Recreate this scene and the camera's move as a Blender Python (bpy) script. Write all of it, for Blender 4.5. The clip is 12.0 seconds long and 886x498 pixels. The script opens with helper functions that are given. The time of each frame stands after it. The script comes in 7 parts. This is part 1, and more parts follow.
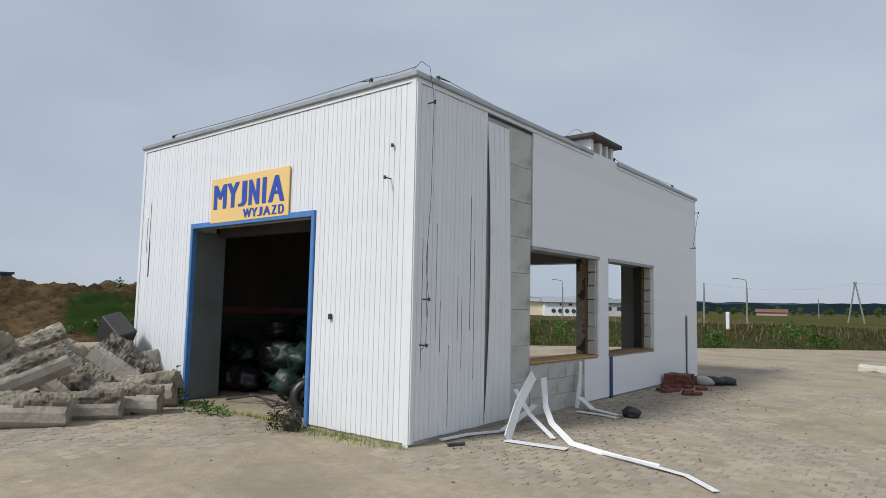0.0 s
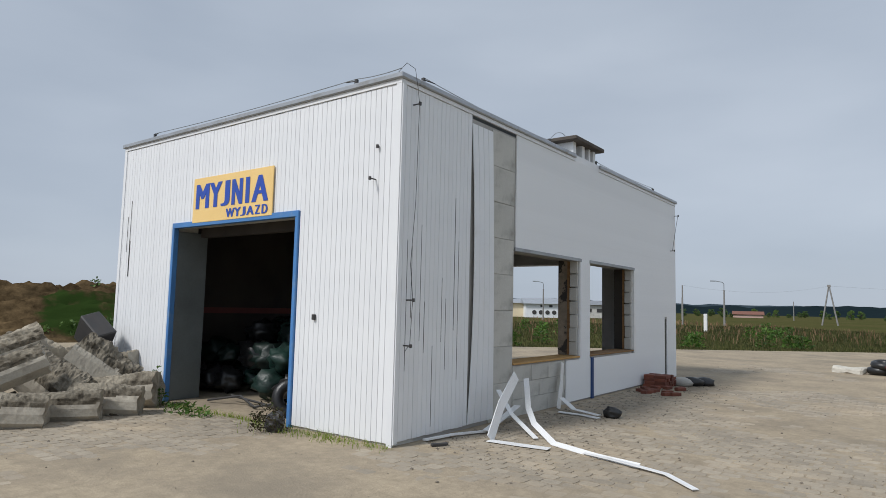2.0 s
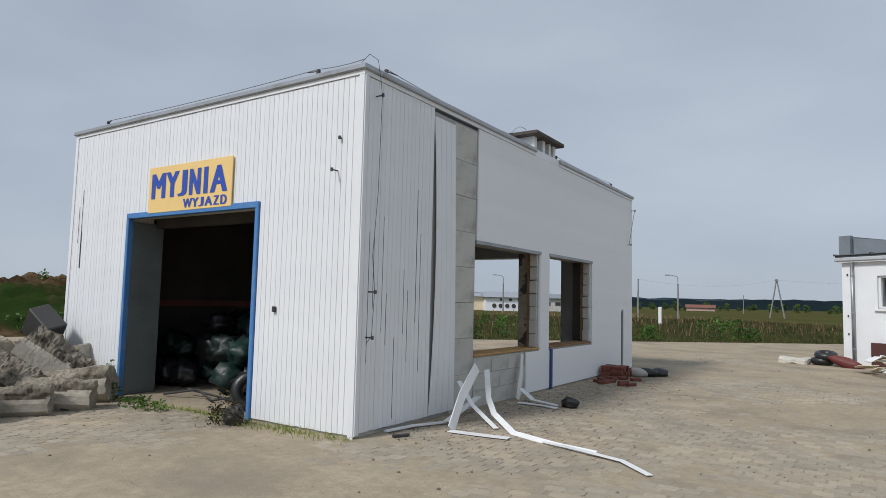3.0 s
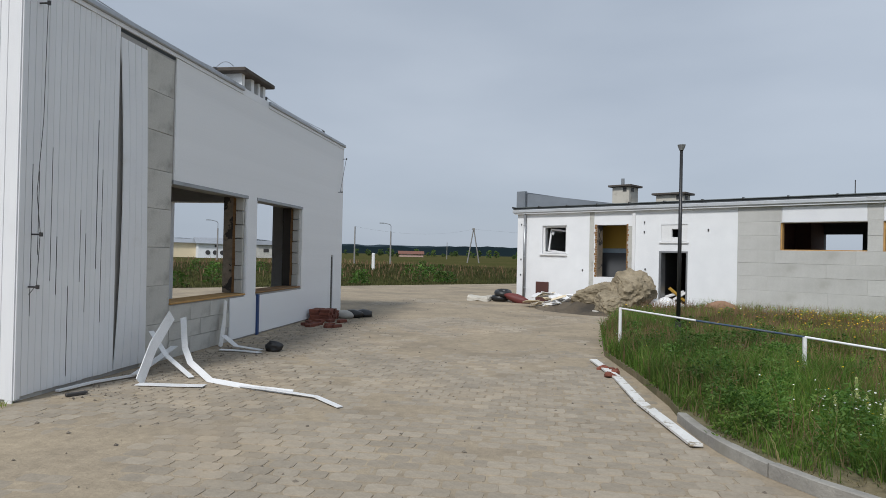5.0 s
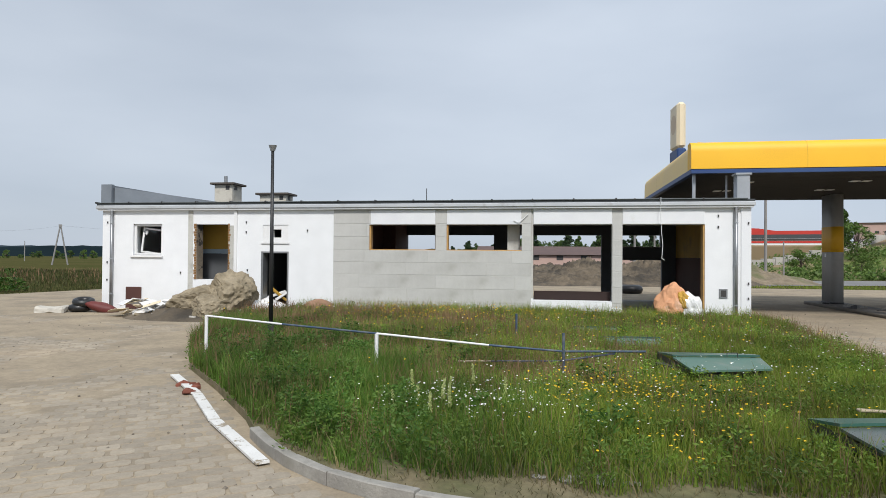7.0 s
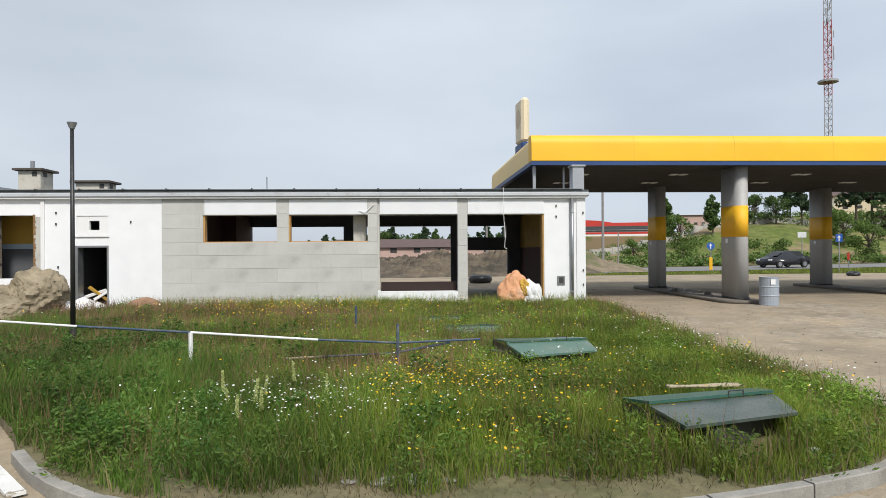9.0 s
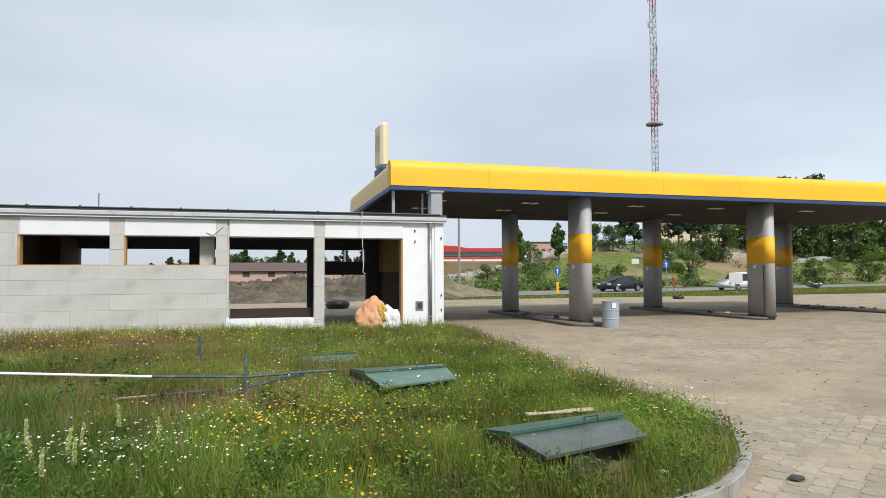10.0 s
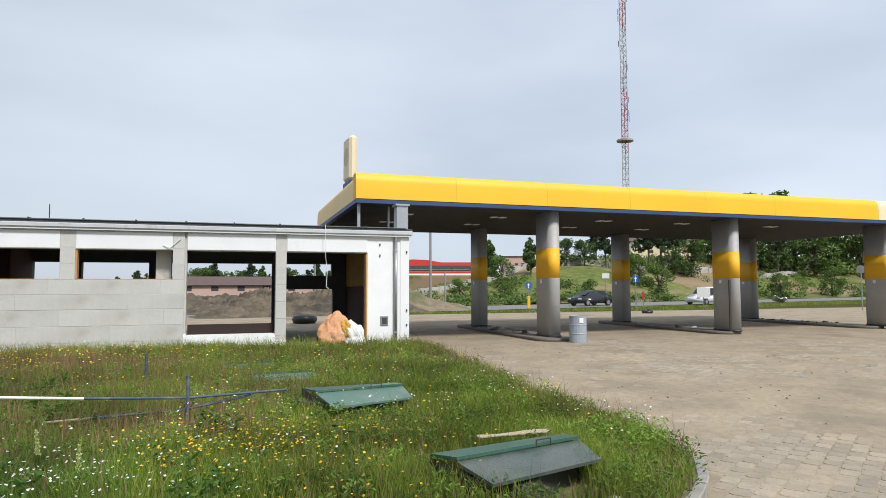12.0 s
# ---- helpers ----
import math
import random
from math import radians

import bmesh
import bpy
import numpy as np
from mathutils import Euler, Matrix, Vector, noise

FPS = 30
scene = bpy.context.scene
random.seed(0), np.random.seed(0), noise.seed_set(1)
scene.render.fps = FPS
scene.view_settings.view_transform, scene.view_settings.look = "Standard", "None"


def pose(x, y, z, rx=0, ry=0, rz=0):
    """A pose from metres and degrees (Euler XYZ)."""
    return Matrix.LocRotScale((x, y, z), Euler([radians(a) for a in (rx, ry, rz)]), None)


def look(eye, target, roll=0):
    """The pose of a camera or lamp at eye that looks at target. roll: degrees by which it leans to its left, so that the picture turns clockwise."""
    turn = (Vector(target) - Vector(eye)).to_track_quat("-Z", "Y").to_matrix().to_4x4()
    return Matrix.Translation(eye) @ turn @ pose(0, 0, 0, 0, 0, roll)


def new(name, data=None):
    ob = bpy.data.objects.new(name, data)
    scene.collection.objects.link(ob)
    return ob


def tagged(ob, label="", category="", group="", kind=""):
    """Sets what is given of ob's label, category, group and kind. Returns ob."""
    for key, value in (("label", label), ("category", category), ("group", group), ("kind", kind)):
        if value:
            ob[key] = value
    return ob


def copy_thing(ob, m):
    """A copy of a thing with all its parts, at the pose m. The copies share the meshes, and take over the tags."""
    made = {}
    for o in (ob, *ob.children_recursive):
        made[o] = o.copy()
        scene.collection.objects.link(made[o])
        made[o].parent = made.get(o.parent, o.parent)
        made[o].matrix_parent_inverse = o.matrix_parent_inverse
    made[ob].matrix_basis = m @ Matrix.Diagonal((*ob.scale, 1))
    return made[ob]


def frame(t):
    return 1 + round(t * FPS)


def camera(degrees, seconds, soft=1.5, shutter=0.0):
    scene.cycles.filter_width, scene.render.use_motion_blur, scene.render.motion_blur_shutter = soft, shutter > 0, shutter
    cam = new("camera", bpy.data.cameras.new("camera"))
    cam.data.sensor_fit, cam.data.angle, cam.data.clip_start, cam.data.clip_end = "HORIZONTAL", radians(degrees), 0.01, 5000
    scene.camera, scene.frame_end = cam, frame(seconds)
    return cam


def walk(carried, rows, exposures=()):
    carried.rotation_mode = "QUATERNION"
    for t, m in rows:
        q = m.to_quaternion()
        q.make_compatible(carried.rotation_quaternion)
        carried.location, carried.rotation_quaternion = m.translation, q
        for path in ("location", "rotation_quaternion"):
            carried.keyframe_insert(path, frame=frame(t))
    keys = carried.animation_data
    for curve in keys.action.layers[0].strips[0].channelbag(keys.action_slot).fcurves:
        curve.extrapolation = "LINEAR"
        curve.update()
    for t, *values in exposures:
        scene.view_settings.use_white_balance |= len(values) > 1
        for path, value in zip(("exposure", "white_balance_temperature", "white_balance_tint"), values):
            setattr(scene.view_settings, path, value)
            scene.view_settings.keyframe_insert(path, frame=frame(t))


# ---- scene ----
cam = camera(69.90, 12.0, soft=0.5)
ROWS = [
    (0.0, -0.0, 0.0, 1.704, 38.48, 4.98, -1.17),
    (0.5, 0.006, -0.007, 1.701, 38.38, 5.06, -1.05),
    (1.0, 0.001, -0.029, 1.699, 37.98, 5.15, -0.96),
    (1.5, -0.007, -0.038, 1.702, 37.45, 5.21, -0.96),
    (2.0, -0.008, -0.053, 1.698, 36.77, 5.13, -1.36),
    (2.5, -0.005, -0.074, 1.686, 35.14, 4.97, -2.1),
    (2.7, -0.004, -0.081, 1.682, 34.32, 4.84, -1.79),
    (4.3, 0.024, -0.109, 1.664, 25.97, 2.48, -2.82),
    (4.5, 0.072, -0.104, 1.663, 23.35, 1.74, -3.29),
    (5.0, 0.239, -0.067, 1.65, 8.35, 0.41, -1.25),
    (5.5, 0.469, 0.009, 1.637, -4.36, 0.58, -1.39),
    (6.0, 0.63, 0.066, 1.64, -14.89, 0.45, -0.05),
    (6.5, 0.703, 0.186, 1.682, -21.48, 0.23, -0.66),
    (7.0, 0.749, 0.358, 1.734, -25.26, 0.75, -0.44),
    (7.2, 0.776, 0.415, 1.761, -27.0, 0.65, -0.44),
    (8.8, 1.255, 0.517, 1.667, -34.78, 0.21, -0.25),
    (9.0, 1.306, 0.546, 1.665, -37.87, 0.17, 0.4),
    (9.5, 1.426, 0.668, 1.671, -45.46, 1.36, 0.59),
    (10.0, 1.507, 0.764, 1.689, -50.63, 2.28, 0.22),
    (10.5, 1.603, 0.79, 1.693, -52.52, 2.37, 0.42),
    (11.0, 1.718, 0.784, 1.695, -52.37, 2.68, -0.08),
    (11.5, 1.787, 0.756, 1.703, -52.57, 3.22, -0.11),
    (12.0, 1.847, 0.744, 1.702, -52.99, 3.55, 0.18),
]
walk(cam, [(t, pose(x, y, z, 90 + pitch, roll, yaw)) for t, x, y, z, yaw, pitch, roll in ROWS],
     exposures=((0.0, -0.04, 6450, 10), (1.5, -0.05, 6450, 10), (2.5, -0.11, 6440, 10), (4.5, -0.17, 6420, 10), (5.5, -0.1, 6430, 10), (6.0, 0.03, 6460, 10), (7.0, 0.12, 6550, 10), (9.0, 0.24, 6750, 10), (10.0, 0.31, 6720, 10), (12.0, 0.3, 6650, 10)))

# world, sun, exposure
SUN_AZ, SUN_EL = (-0.34, -0.94), 47.0
world = bpy.data.worlds.new("overcast_sky")
scene.world = world
world.use_nodes = True
wn, wl = world.node_tree.nodes, world.node_tree.links
wn.clear()
w_out = wn.new("ShaderNodeOutputWorld")
w_bg = wn.new("ShaderNodeBackground")
w_sky = wn.new("ShaderNodeTexSky")
w_sky.sky_type, w_sky.sun_disc = "NISHITA", False
w_sky.sun_elevation, w_sky.sun_rotation = radians(SUN_EL), math.atan2(SUN_AZ[0], SUN_AZ[1])
w_coord = wn.new("ShaderNodeTexCoord")
w_map = wn.new("ShaderNodeMapping")
w_map.inputs["Scale"].default_value = (1.0, 1.0, 3.2)
w_noise = wn.new("ShaderNodeTexNoise")
w_noise.inputs["Scale"].default_value, w_noise.inputs["Detail"].default_value, w_noise.inputs["Roughness"].default_value = 1.6, 5.0, 0.45
w_ramp = wn.new("ShaderNodeValToRGB")
w_ramp.color_ramp.elements[0].position, w_ramp.color_ramp.elements[0].color = 0.28, (0.395, 0.462, 0.56, 1)
w_ramp.color_ramp.elements[1].position, w_ramp.color_ramp.elements[1].color = 0.74, (0.575, 0.642, 0.735, 1)
w_gain = wn.new("ShaderNodeVectorMath")
w_gain.operation = "SCALE"
w_gain.inputs["Scale"].default_value = 9.0
w_mix = wn.new("ShaderNodeMix")
w_mix.data_type = "RGBA"
w_mix.inputs["Factor"].default_value = 0.93
wl.new(w_coord.outputs["Generated"], w_map.inputs["Vector"])
wl.new(w_map.outputs["Vector"], w_noise.inputs["Vector"])
wl.new(w_noise.outputs["Fac"], w_ramp.inputs["Fac"])
wl.new(w_ramp.outputs["Color"], w_gain.inputs[0])
wl.new(w_sky.outputs["Color"], w_mix.inputs["A"])
w_dot = wn.new("ShaderNodeVectorMath")
w_dot.operation = "DOT_PRODUCT"
w_dot.inputs[1].default_value = (0.72, -0.46, 0.52)
w_glow = wn.new("ShaderNodeMapRange")
w_glow.interpolation_type = "SMOOTHSTEP"
w_glow.inputs["From Min"].default_value, w_glow.inputs["From Max"].default_value = -0.55, 1.0
w_glow.inputs["To Min"].default_value, w_glow.inputs["To Max"].default_value = 0.97, 1.22
wl.new(w_coord.outputs["Generated"], w_dot.inputs[0])
wl.new(w_dot.outputs["Value"], w_glow.inputs["Value"])
w_cloud = wn.new("ShaderNodeVectorMath")
w_cloud.operation = "SCALE"
wl.new(w_gain.outputs["Vector"], w_cloud.inputs[0])
wl.new(w_glow.outputs["Result"], w_cloud.inputs["Scale"])
wl.new(w_cloud.outputs["Vector"], w_mix.inputs["B"])
wl.new(w_mix.outputs["Result"], w_bg.inputs["Color"])
w_bg.inputs["Strength"].default_value = 0.11
wl.new(w_bg.outputs["Background"], w_out.inputs["Surface"])
sun = new("sun", bpy.data.lights.new("sun", "SUN"))
sun.data.energy, sun.data.angle, sun.data.color = 3.0, radians(10), (1.0, 0.98, 0.95)
_h = math.hypot(*SUN_AZ)
_c = math.cos(radians(SUN_EL)) / _h
sun.matrix_world = look((0, 0, 40), (-SUN_AZ[0] * _c, -SUN_AZ[1] * _c, 40 - math.sin(radians(SUN_EL))))

# materials
def mat(name, a, b, scale=4.0, rough=0.8, bump=0.2, grain=60.0, stain=None, stain_scale=0.7, stain_at=(0.55, 0.75), metal=0.0, each=0.0, stretch=(1, 1, 1), gloss_var=0.1, island=0.0, mottle=0.0, spec=0.5):
    """Two-scale surface: a and b mixed by broad noise, grain and relief by fine noise, optional stains."""
    m = bpy.data.materials.new(name)
    m.use_nodes = True
    n, l = m.node_tree.nodes, m.node_tree.links
    p = n["Principled BSDF"]
    tc, mp = n.new("ShaderNodeTexCoord"), n.new("ShaderNodeMapping")
    mp.inputs["Scale"].default_value = stretch
    l.new(tc.outputs["Object"], mp.inputs["Vector"])

    def noise_tex(s, detail=4.0, r=0.55):
        t = n.new("ShaderNodeTexNoise")
        t.inputs["Scale"].default_value, t.inputs["Detail"].default_value, t.inputs["Roughness"].default_value = s, detail, r
        l.new(mp.outputs["Vector"], t.inputs["Vector"])
        return t.outputs["Fac"]

    def ramp(x, lo, hi):
        r = n.new("ShaderNodeMapRange")
        r.inputs["From Min"].default_value, r.inputs["From Max"].default_value = lo, hi
        l.new(x, r.inputs["Value"])
        return r.outputs["Result"]

    def mixc(f, x, y, kind="MIX"):
        k = n.new("ShaderNodeMix")
        k.data_type, k.blend_type = "RGBA", kind
        for sock, v in ((k.inputs["Factor"], f), (k.inputs["A"], x), (k.inputs["B"], y)):
            if isinstance(v, (int, float)):
                sock.default_value = v
            elif isinstance(v, tuple):
                sock.default_value = (*v, 1)
            else:
                l.new(v, sock)
        return k.outputs["Result"]

    fine = noise_tex(grain, 3.0, 0.6)
    col = mixc(ramp(noise_tex(scale), 0.3, 0.7), a, b)
    k = n.new("ShaderNodeMapRange")
    k.inputs["To Min"].default_value, k.inputs["To Max"].default_value = 0.72, 1.22
    l.new(fine, k.inputs["Value"])
    grey = n.new("ShaderNodeCombineColor")
    for c in ("Red", "Green", "Blue"):
        l.new(k.outputs["Result"], grey.inputs[c])
    col = mixc(0.6, col, grey.outputs["Color"], "MULTIPLY")
    if mottle:
        k = n.new("ShaderNodeMapRange")
        k.inputs["From Min"].default_value, k.inputs["From Max"].default_value = 0.3, 0.7
        k.inputs["To Min"].default_value, k.inputs["To Max"].default_value = 1 - mottle, 1 + mottle
        l.new(noise_tex(grain * .22, 8.0, 0.72), k.inputs["Value"])
        grey2 = n.new("ShaderNodeCombineColor")
        for c in ("Red", "Green", "Blue"):
            l.new(k.outputs["Result"], grey2.inputs[c])
        col = mixc(1.0, col, grey2.outputs["Color"], "MULTIPLY")
    if stain:
        col = mixc(ramp(noise_tex(stain_scale, 6.0, 0.62), *stain_at), col, stain)
    if each or island:
        oi = n.new("ShaderNodeObjectInfo") if each else n.new("ShaderNodeNewGeometry")
        k = n.new("ShaderNodeMapRange")
        k.inputs["To Min"].default_value, k.inputs["To Max"].default_value = 1 - (each or island), 1 + (each or island)
        l.new(oi.outputs["Random" if each else "Random Per Island"], k.inputs["Value"])
        gg = n.new("ShaderNodeCombineColor")
        for c in ("Red", "Green", "Blue"):
            l.new(k.outputs["Result"], gg.inputs[c])
        col = mixc(1.0, col, gg.outputs["Color"], "MULTIPLY")
    l.new(col, p.inputs["Base Color"])
    k = n.new("ShaderNodeMapRange")
    k.inputs["To Min"].default_value, k.inputs["To Max"].default_value = max(0.03, rough - gloss_var), min(1, rough + gloss_var)
    l.new(fine, k.inputs["Value"])
    l.new(k.outputs["Result"], p.inputs["Roughness"])
    p.inputs["Metallic"].default_value = metal
    p.inputs["Specular IOR Level"].default_value = spec
    if bump:
        bm_ = n.new("ShaderNodeBump")
        bm_.inputs["Strength"].default_value, bm_.inputs["Distance"].default_value = bump, 0.01
        l.new(fine, bm_.inputs["Height"])
        l.new(bm_.outputs["Normal"], p.inputs["Normal"])
    return m


def leafy(name, a, b, c, rough=0.6, trans=0.25):
    """Leaves and blades: colour differs from piece to piece; light passes through a little."""
    m = bpy.data.materials.new(name)
    m.use_nodes = True
    n, l = m.node_tree.nodes, m.node_tree.links
    p = n["Principled BSDF"]
    g, r = n.new("ShaderNodeNewGeometry"), n.new("ShaderNodeValToRGB")
    e = r.color_ramp.elements
    e[0].color, e[1].color = (*a, 1), (*c, 1)
    k = e.new(0.5)
    k.color = (*b, 1)
    l.new(g.outputs["Random Per Island"], r.inputs["Fac"])
    tc, t = n.new("ShaderNodeTexCoord"), n.new("ShaderNodeTexNoise")
    t.inputs["Scale"].default_value = 0.8
    l.new(tc.outputs["Object"], t.inputs["Vector"])
    mr = n.new("ShaderNodeMapRange")
    mr.inputs["From Min"].default_value, mr.inputs["From Max"].default_value = 0.3, 0.7
    mr.inputs["To Min"].default_value, mr.inputs["To Max"].default_value = 0.58, 1.38
    l.new(t.outputs["Fac"], mr.inputs["Value"])
    v = n.new("ShaderNodeVectorMath")
    v.operation = "SCALE"
    l.new(r.outputs["Color"], v.inputs[0])
    l.new(mr.outputs["Result"], v.inputs["Scale"])
    l.new(v.outputs["Vector"], p.inputs["Base Color"])
    p.inputs["Roughness"].default_value = rough
    p.inputs["Specular IOR Level"].default_value = 0.25
    if trans:
        td, mx, out = n.new("ShaderNodeBsdfTranslucent"), n.new("ShaderNodeMixShader"), n["Material Output"]
        l.new(v.outputs["Vector"], td.inputs["Color"])
        mx.inputs["Fac"].default_value = trans
        l.new(p.outputs["BSDF"], mx.inputs[1])
        l.new(td.outputs["BSDF"], mx.inputs[2])
        l.new(mx.outputs["Shader"], out.inputs["Surface"])
    return m


M_WHITE = mat("white_siding", (0.78, 0.79, 0.80), (0.72, 0.73, 0.75), 1.2, 0.45, 0.03, 90, stain=(0.55, 0.53, 0.47), stain_scale=1.6, stain_at=(0.62, 0.95), each=0.022)
M_RENDER = mat("white_render", (0.82, 0.83, 0.84), (0.76, 0.77, 0.78), 2.0, 0.85, 0.15, 70, stain=(0.55, 0.53, 0.5), stain_scale=1.1, stain_at=(0.66, 0.92))
M_BLOCK = mat("aerated_concrete", (0.54, 0.53, 0.49), (0.46, 0.45, 0.415), 2.2, 0.95, 0.5, 45, stain=(0.27, 0.26, 0.235), stain_scale=2.6, stain_at=(0.52, 0.8), each=0.05)
M_BLOCK_PALE = mat("pale_aerated_concrete", (0.54, 0.535, 0.51), (0.475, 0.47, 0.445), 1.6, 0.95, 0.4, 45, stain=(0.38, 0.37, 0.34), stain_scale=1.2, stain_at=(0.56, 0.8), each=0.035, mottle=0.05)
M_MORTAR_PALE = mat("pale_mortar", (0.55, 0.54, 0.52), (0.49, 0.48, 0.46), 3.0, 0.95, 0.4, 50)
M_MORTAR = mat("mortar", (0.42, 0.41, 0.39), (0.36, 0.35, 0.33), 3.0, 0.95, 0.5, 50)
M_SLABDARK = mat("dark_weathered_concrete", (0.10, 0.085, 0.072), (0.07, 0.06, 0.052), 3, .95, .6, 40)
M_RUBBLE = mat("broken_concrete", (0.31, 0.275, 0.215), (0.13, 0.112, 0.085), 3.2, 0.95, 1.0, 34, stain=(0.07, 0.058, 0.042), stain_scale=3.4, stain_at=(0.50, 0.64), each=0.2, mottle=0.42, spec=0.2)
M_CAST = mat("cast_concrete_face", (0.46, 0.42, 0.345), (0.36, 0.325, 0.265), 2.2, 0.9, 0.4, 40, stain=(0.22, 0.19, 0.15), stain_scale=2.6, stain_at=(0.54, 0.74), each=0.16, mottle=0.14)
M_ISLAND = mat("oily_concrete", (0.19, 0.168, 0.14), (0.13, 0.115, 0.098), 1.2, 0.9, 0.5, 30)
M_PARAPET = mat("dark_parapet_metal", (0.25, 0.275, 0.305), (0.19, 0.21, 0.235), 1.2, 0.5, 0.05, 40, metal=0.3)
# room shade is put into this colour: plaster darkened to near black
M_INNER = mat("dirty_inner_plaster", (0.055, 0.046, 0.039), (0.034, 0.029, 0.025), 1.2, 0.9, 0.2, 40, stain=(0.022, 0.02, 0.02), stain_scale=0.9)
M_BLUE = mat("blue_paint", (0.07, 0.22, 0.50), (0.06, 0.18, 0.42), 2.0, 0.4, 0.05, 60, stain=(0.16, 0.26, 0.4), stain_scale=3)
M_CAP = mat("grey_sheet_metal", (0.42, 0.44, 0.47), (0.34, 0.36, 0.38), 1.5, 0.4, 0.05, 50, metal=0.4, stain=(0.25, 0.24, 0.22), stain_scale=2)
M_STEEL = mat("galvanised_steel", (0.36, 0.37, 0.38), (0.26, 0.27, 0.28), 1.2, 0.38, 0.05, 40, metal=0.6, stain=(0.2, 0.19, 0.18), stain_scale=1.2)
M_DARK = mat("dark_steel", (0.035, 0.035, 0.037), (0.05, 0.045, 0.042), 4, 0.55, 0.1, 60)
M_RED = mat("dark_red_paint", (0.16, 0.03, 0.025), (0.11, 0.022, 0.02), 2, 0.6, 0.1, 60)
M_KERB = mat("weathered_kerb", (0.335, 0.32, 0.285), (0.26, 0.245, 0.22), 2.5, 0.95, 0.7, 40, stain=(0.17, 0.16, 0.125), stain_scale=2.2, stain_at=(0.52, 0.72), each=0.08, mottle=0.18)
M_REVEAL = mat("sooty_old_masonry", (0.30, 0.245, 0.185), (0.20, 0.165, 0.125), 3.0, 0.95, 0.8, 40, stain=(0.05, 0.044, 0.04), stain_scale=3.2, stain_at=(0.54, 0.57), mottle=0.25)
M_CONC = mat("concrete", (0.44, 0.42, 0.38), (0.36, 0.345, 0.315), 2.5, 0.95, 0.6, 40, stain=(0.24, 0.225, 0.2), stain_scale=1.4, stain_at=(0.52, 0.8), each=0.12)
M_ROOFING = mat("roofing_felt", (0.075, 0.085, 0.09), (0.055, 0.06, 0.065), 2, 0.85, 0.4, 60)
M_PAVER = mat("concrete_paver", (0.365, 0.312, 0.24), (0.285, 0.247, 0.195), 0.6, 0.9, 0.5, 45, stain=(0.40, 0.322, 0.228), stain_scale=0.5, stain_at=(0.5, 0.72), each=0.13, mottle=0.13, spec=0.2)
M_SAND = mat("sandy_ground", (0.375, 0.308, 0.218), (0.27, 0.224, 0.165), 0.9, 0.95, 0.8, 34, stain=(0.235, 0.198, 0.148), stain_scale=0.45, stain_at=(0.52, 0.72), mottle=0.2, spec=0.2)
M_FIELD = mat("field_earth", (0.062, 0.068, 0.024), (0.09, 0.08, 0.034), 0.05, 0.95, 0.5, 3, stain=(0.11, 0.095, 0.05), stain_scale=0.02, mottle=0.3, spec=0.0)
M_SOIL = mat("weedy_soil", (0.105, 0.105, 0.042), (0.20, 0.16, 0.095), 1.6, 0.95, 0.8, 30, mottle=0.3)
M_ASPHALT = mat("worn_asphalt", (0.22, 0.215, 0.205), (0.17, 0.165, 0.16), 0.3, 0.9, 0.3, 60)
M_YELLOW = mat("yellow_fascia", (0.90, 0.50, 0.018), (0.84, 0.45, 0.016), 0.6, 0.55, 0.02, 40, stain=(0.80, 0.49, 0.05), stain_scale=0.5, stain_at=(0.6, 0.9))
M_CREAM = mat("faded_cream_panel", (0.80, 0.68, 0.47), (0.74, 0.63, 0.44), 0.8, 0.45, 0.03, 60)
M_PALEYELLOW = mat("faded_yellow_panel", (0.88, 0.60, 0.17), (0.82, 0.56, 0.19), 0.8, 0.45, 0.03, 60)
M_CREAM_DARK = mat("faded_emblem", (0.62, 0.48, 0.32), (0.58, 0.45, 0.30), 1.5, 0.5, 0.03, 60)
M_NAVY = mat("blue_fascia", (0.022, 0.065, 0.19), (0.018, 0.05, 0.16), 1.0, 0.5, 0.03, 50)
# grey-brown lowered further so the colour holds the shade under the canopy
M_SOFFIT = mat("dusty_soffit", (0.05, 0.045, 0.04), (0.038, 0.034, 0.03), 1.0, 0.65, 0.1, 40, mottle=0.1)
M_COLUMN = mat("grey_column_cladding", (0.43, 0.425, 0.415), (0.36, 0.358, 0.35), 1.0, 0.62, 0.05, 50, metal=0.1, stain=(0.26, 0.25, 0.235), stain_scale=1.3, stain_at=(0.58, 0.85), mottle=0.06)
M_BAND = mat("yellow_band", (0.85, 0.47, 0.02), (0.78, 0.42, 0.02), 1.5, 0.6, 0.03, 60)
M_PVC = mat("white_plastic", (0.80, 0.80, 0.80), (0.74, 0.74, 0.73), 3, 0.35, 0.03, 60, stain=(0.5, 0.47, 0.42), stain_scale=3, stain_at=(0.62, 0.9))
M_WOOD = mat("rotten_wood", (0.30, 0.17, 0.07), (0.20, 0.11, 0.05), 5, 0.9, 0.6, 40, stretch=(1, 1, 4))
M_FOAM = mat("orange_foam", (0.55, 0.33, 0.12), (0.42, 0.24, 0.09), 6, 0.95, 0.7, 50)
M_BRICK = mat("red_brick", (0.21, 0.068, 0.042), (0.14, 0.048, 0.032), 6, 0.9, 0.5, 70, each=0.25)
M_OCHRE = mat("ochre_wall_paint", (0.55, 0.33, 0.05), (0.45, 0.27, 0.05), 1, 0.8, 0.1, 50, stain=(0.3, 0.2, 0.06), stain_scale=1.2)
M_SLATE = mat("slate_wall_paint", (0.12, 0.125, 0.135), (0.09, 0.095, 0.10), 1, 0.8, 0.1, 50)
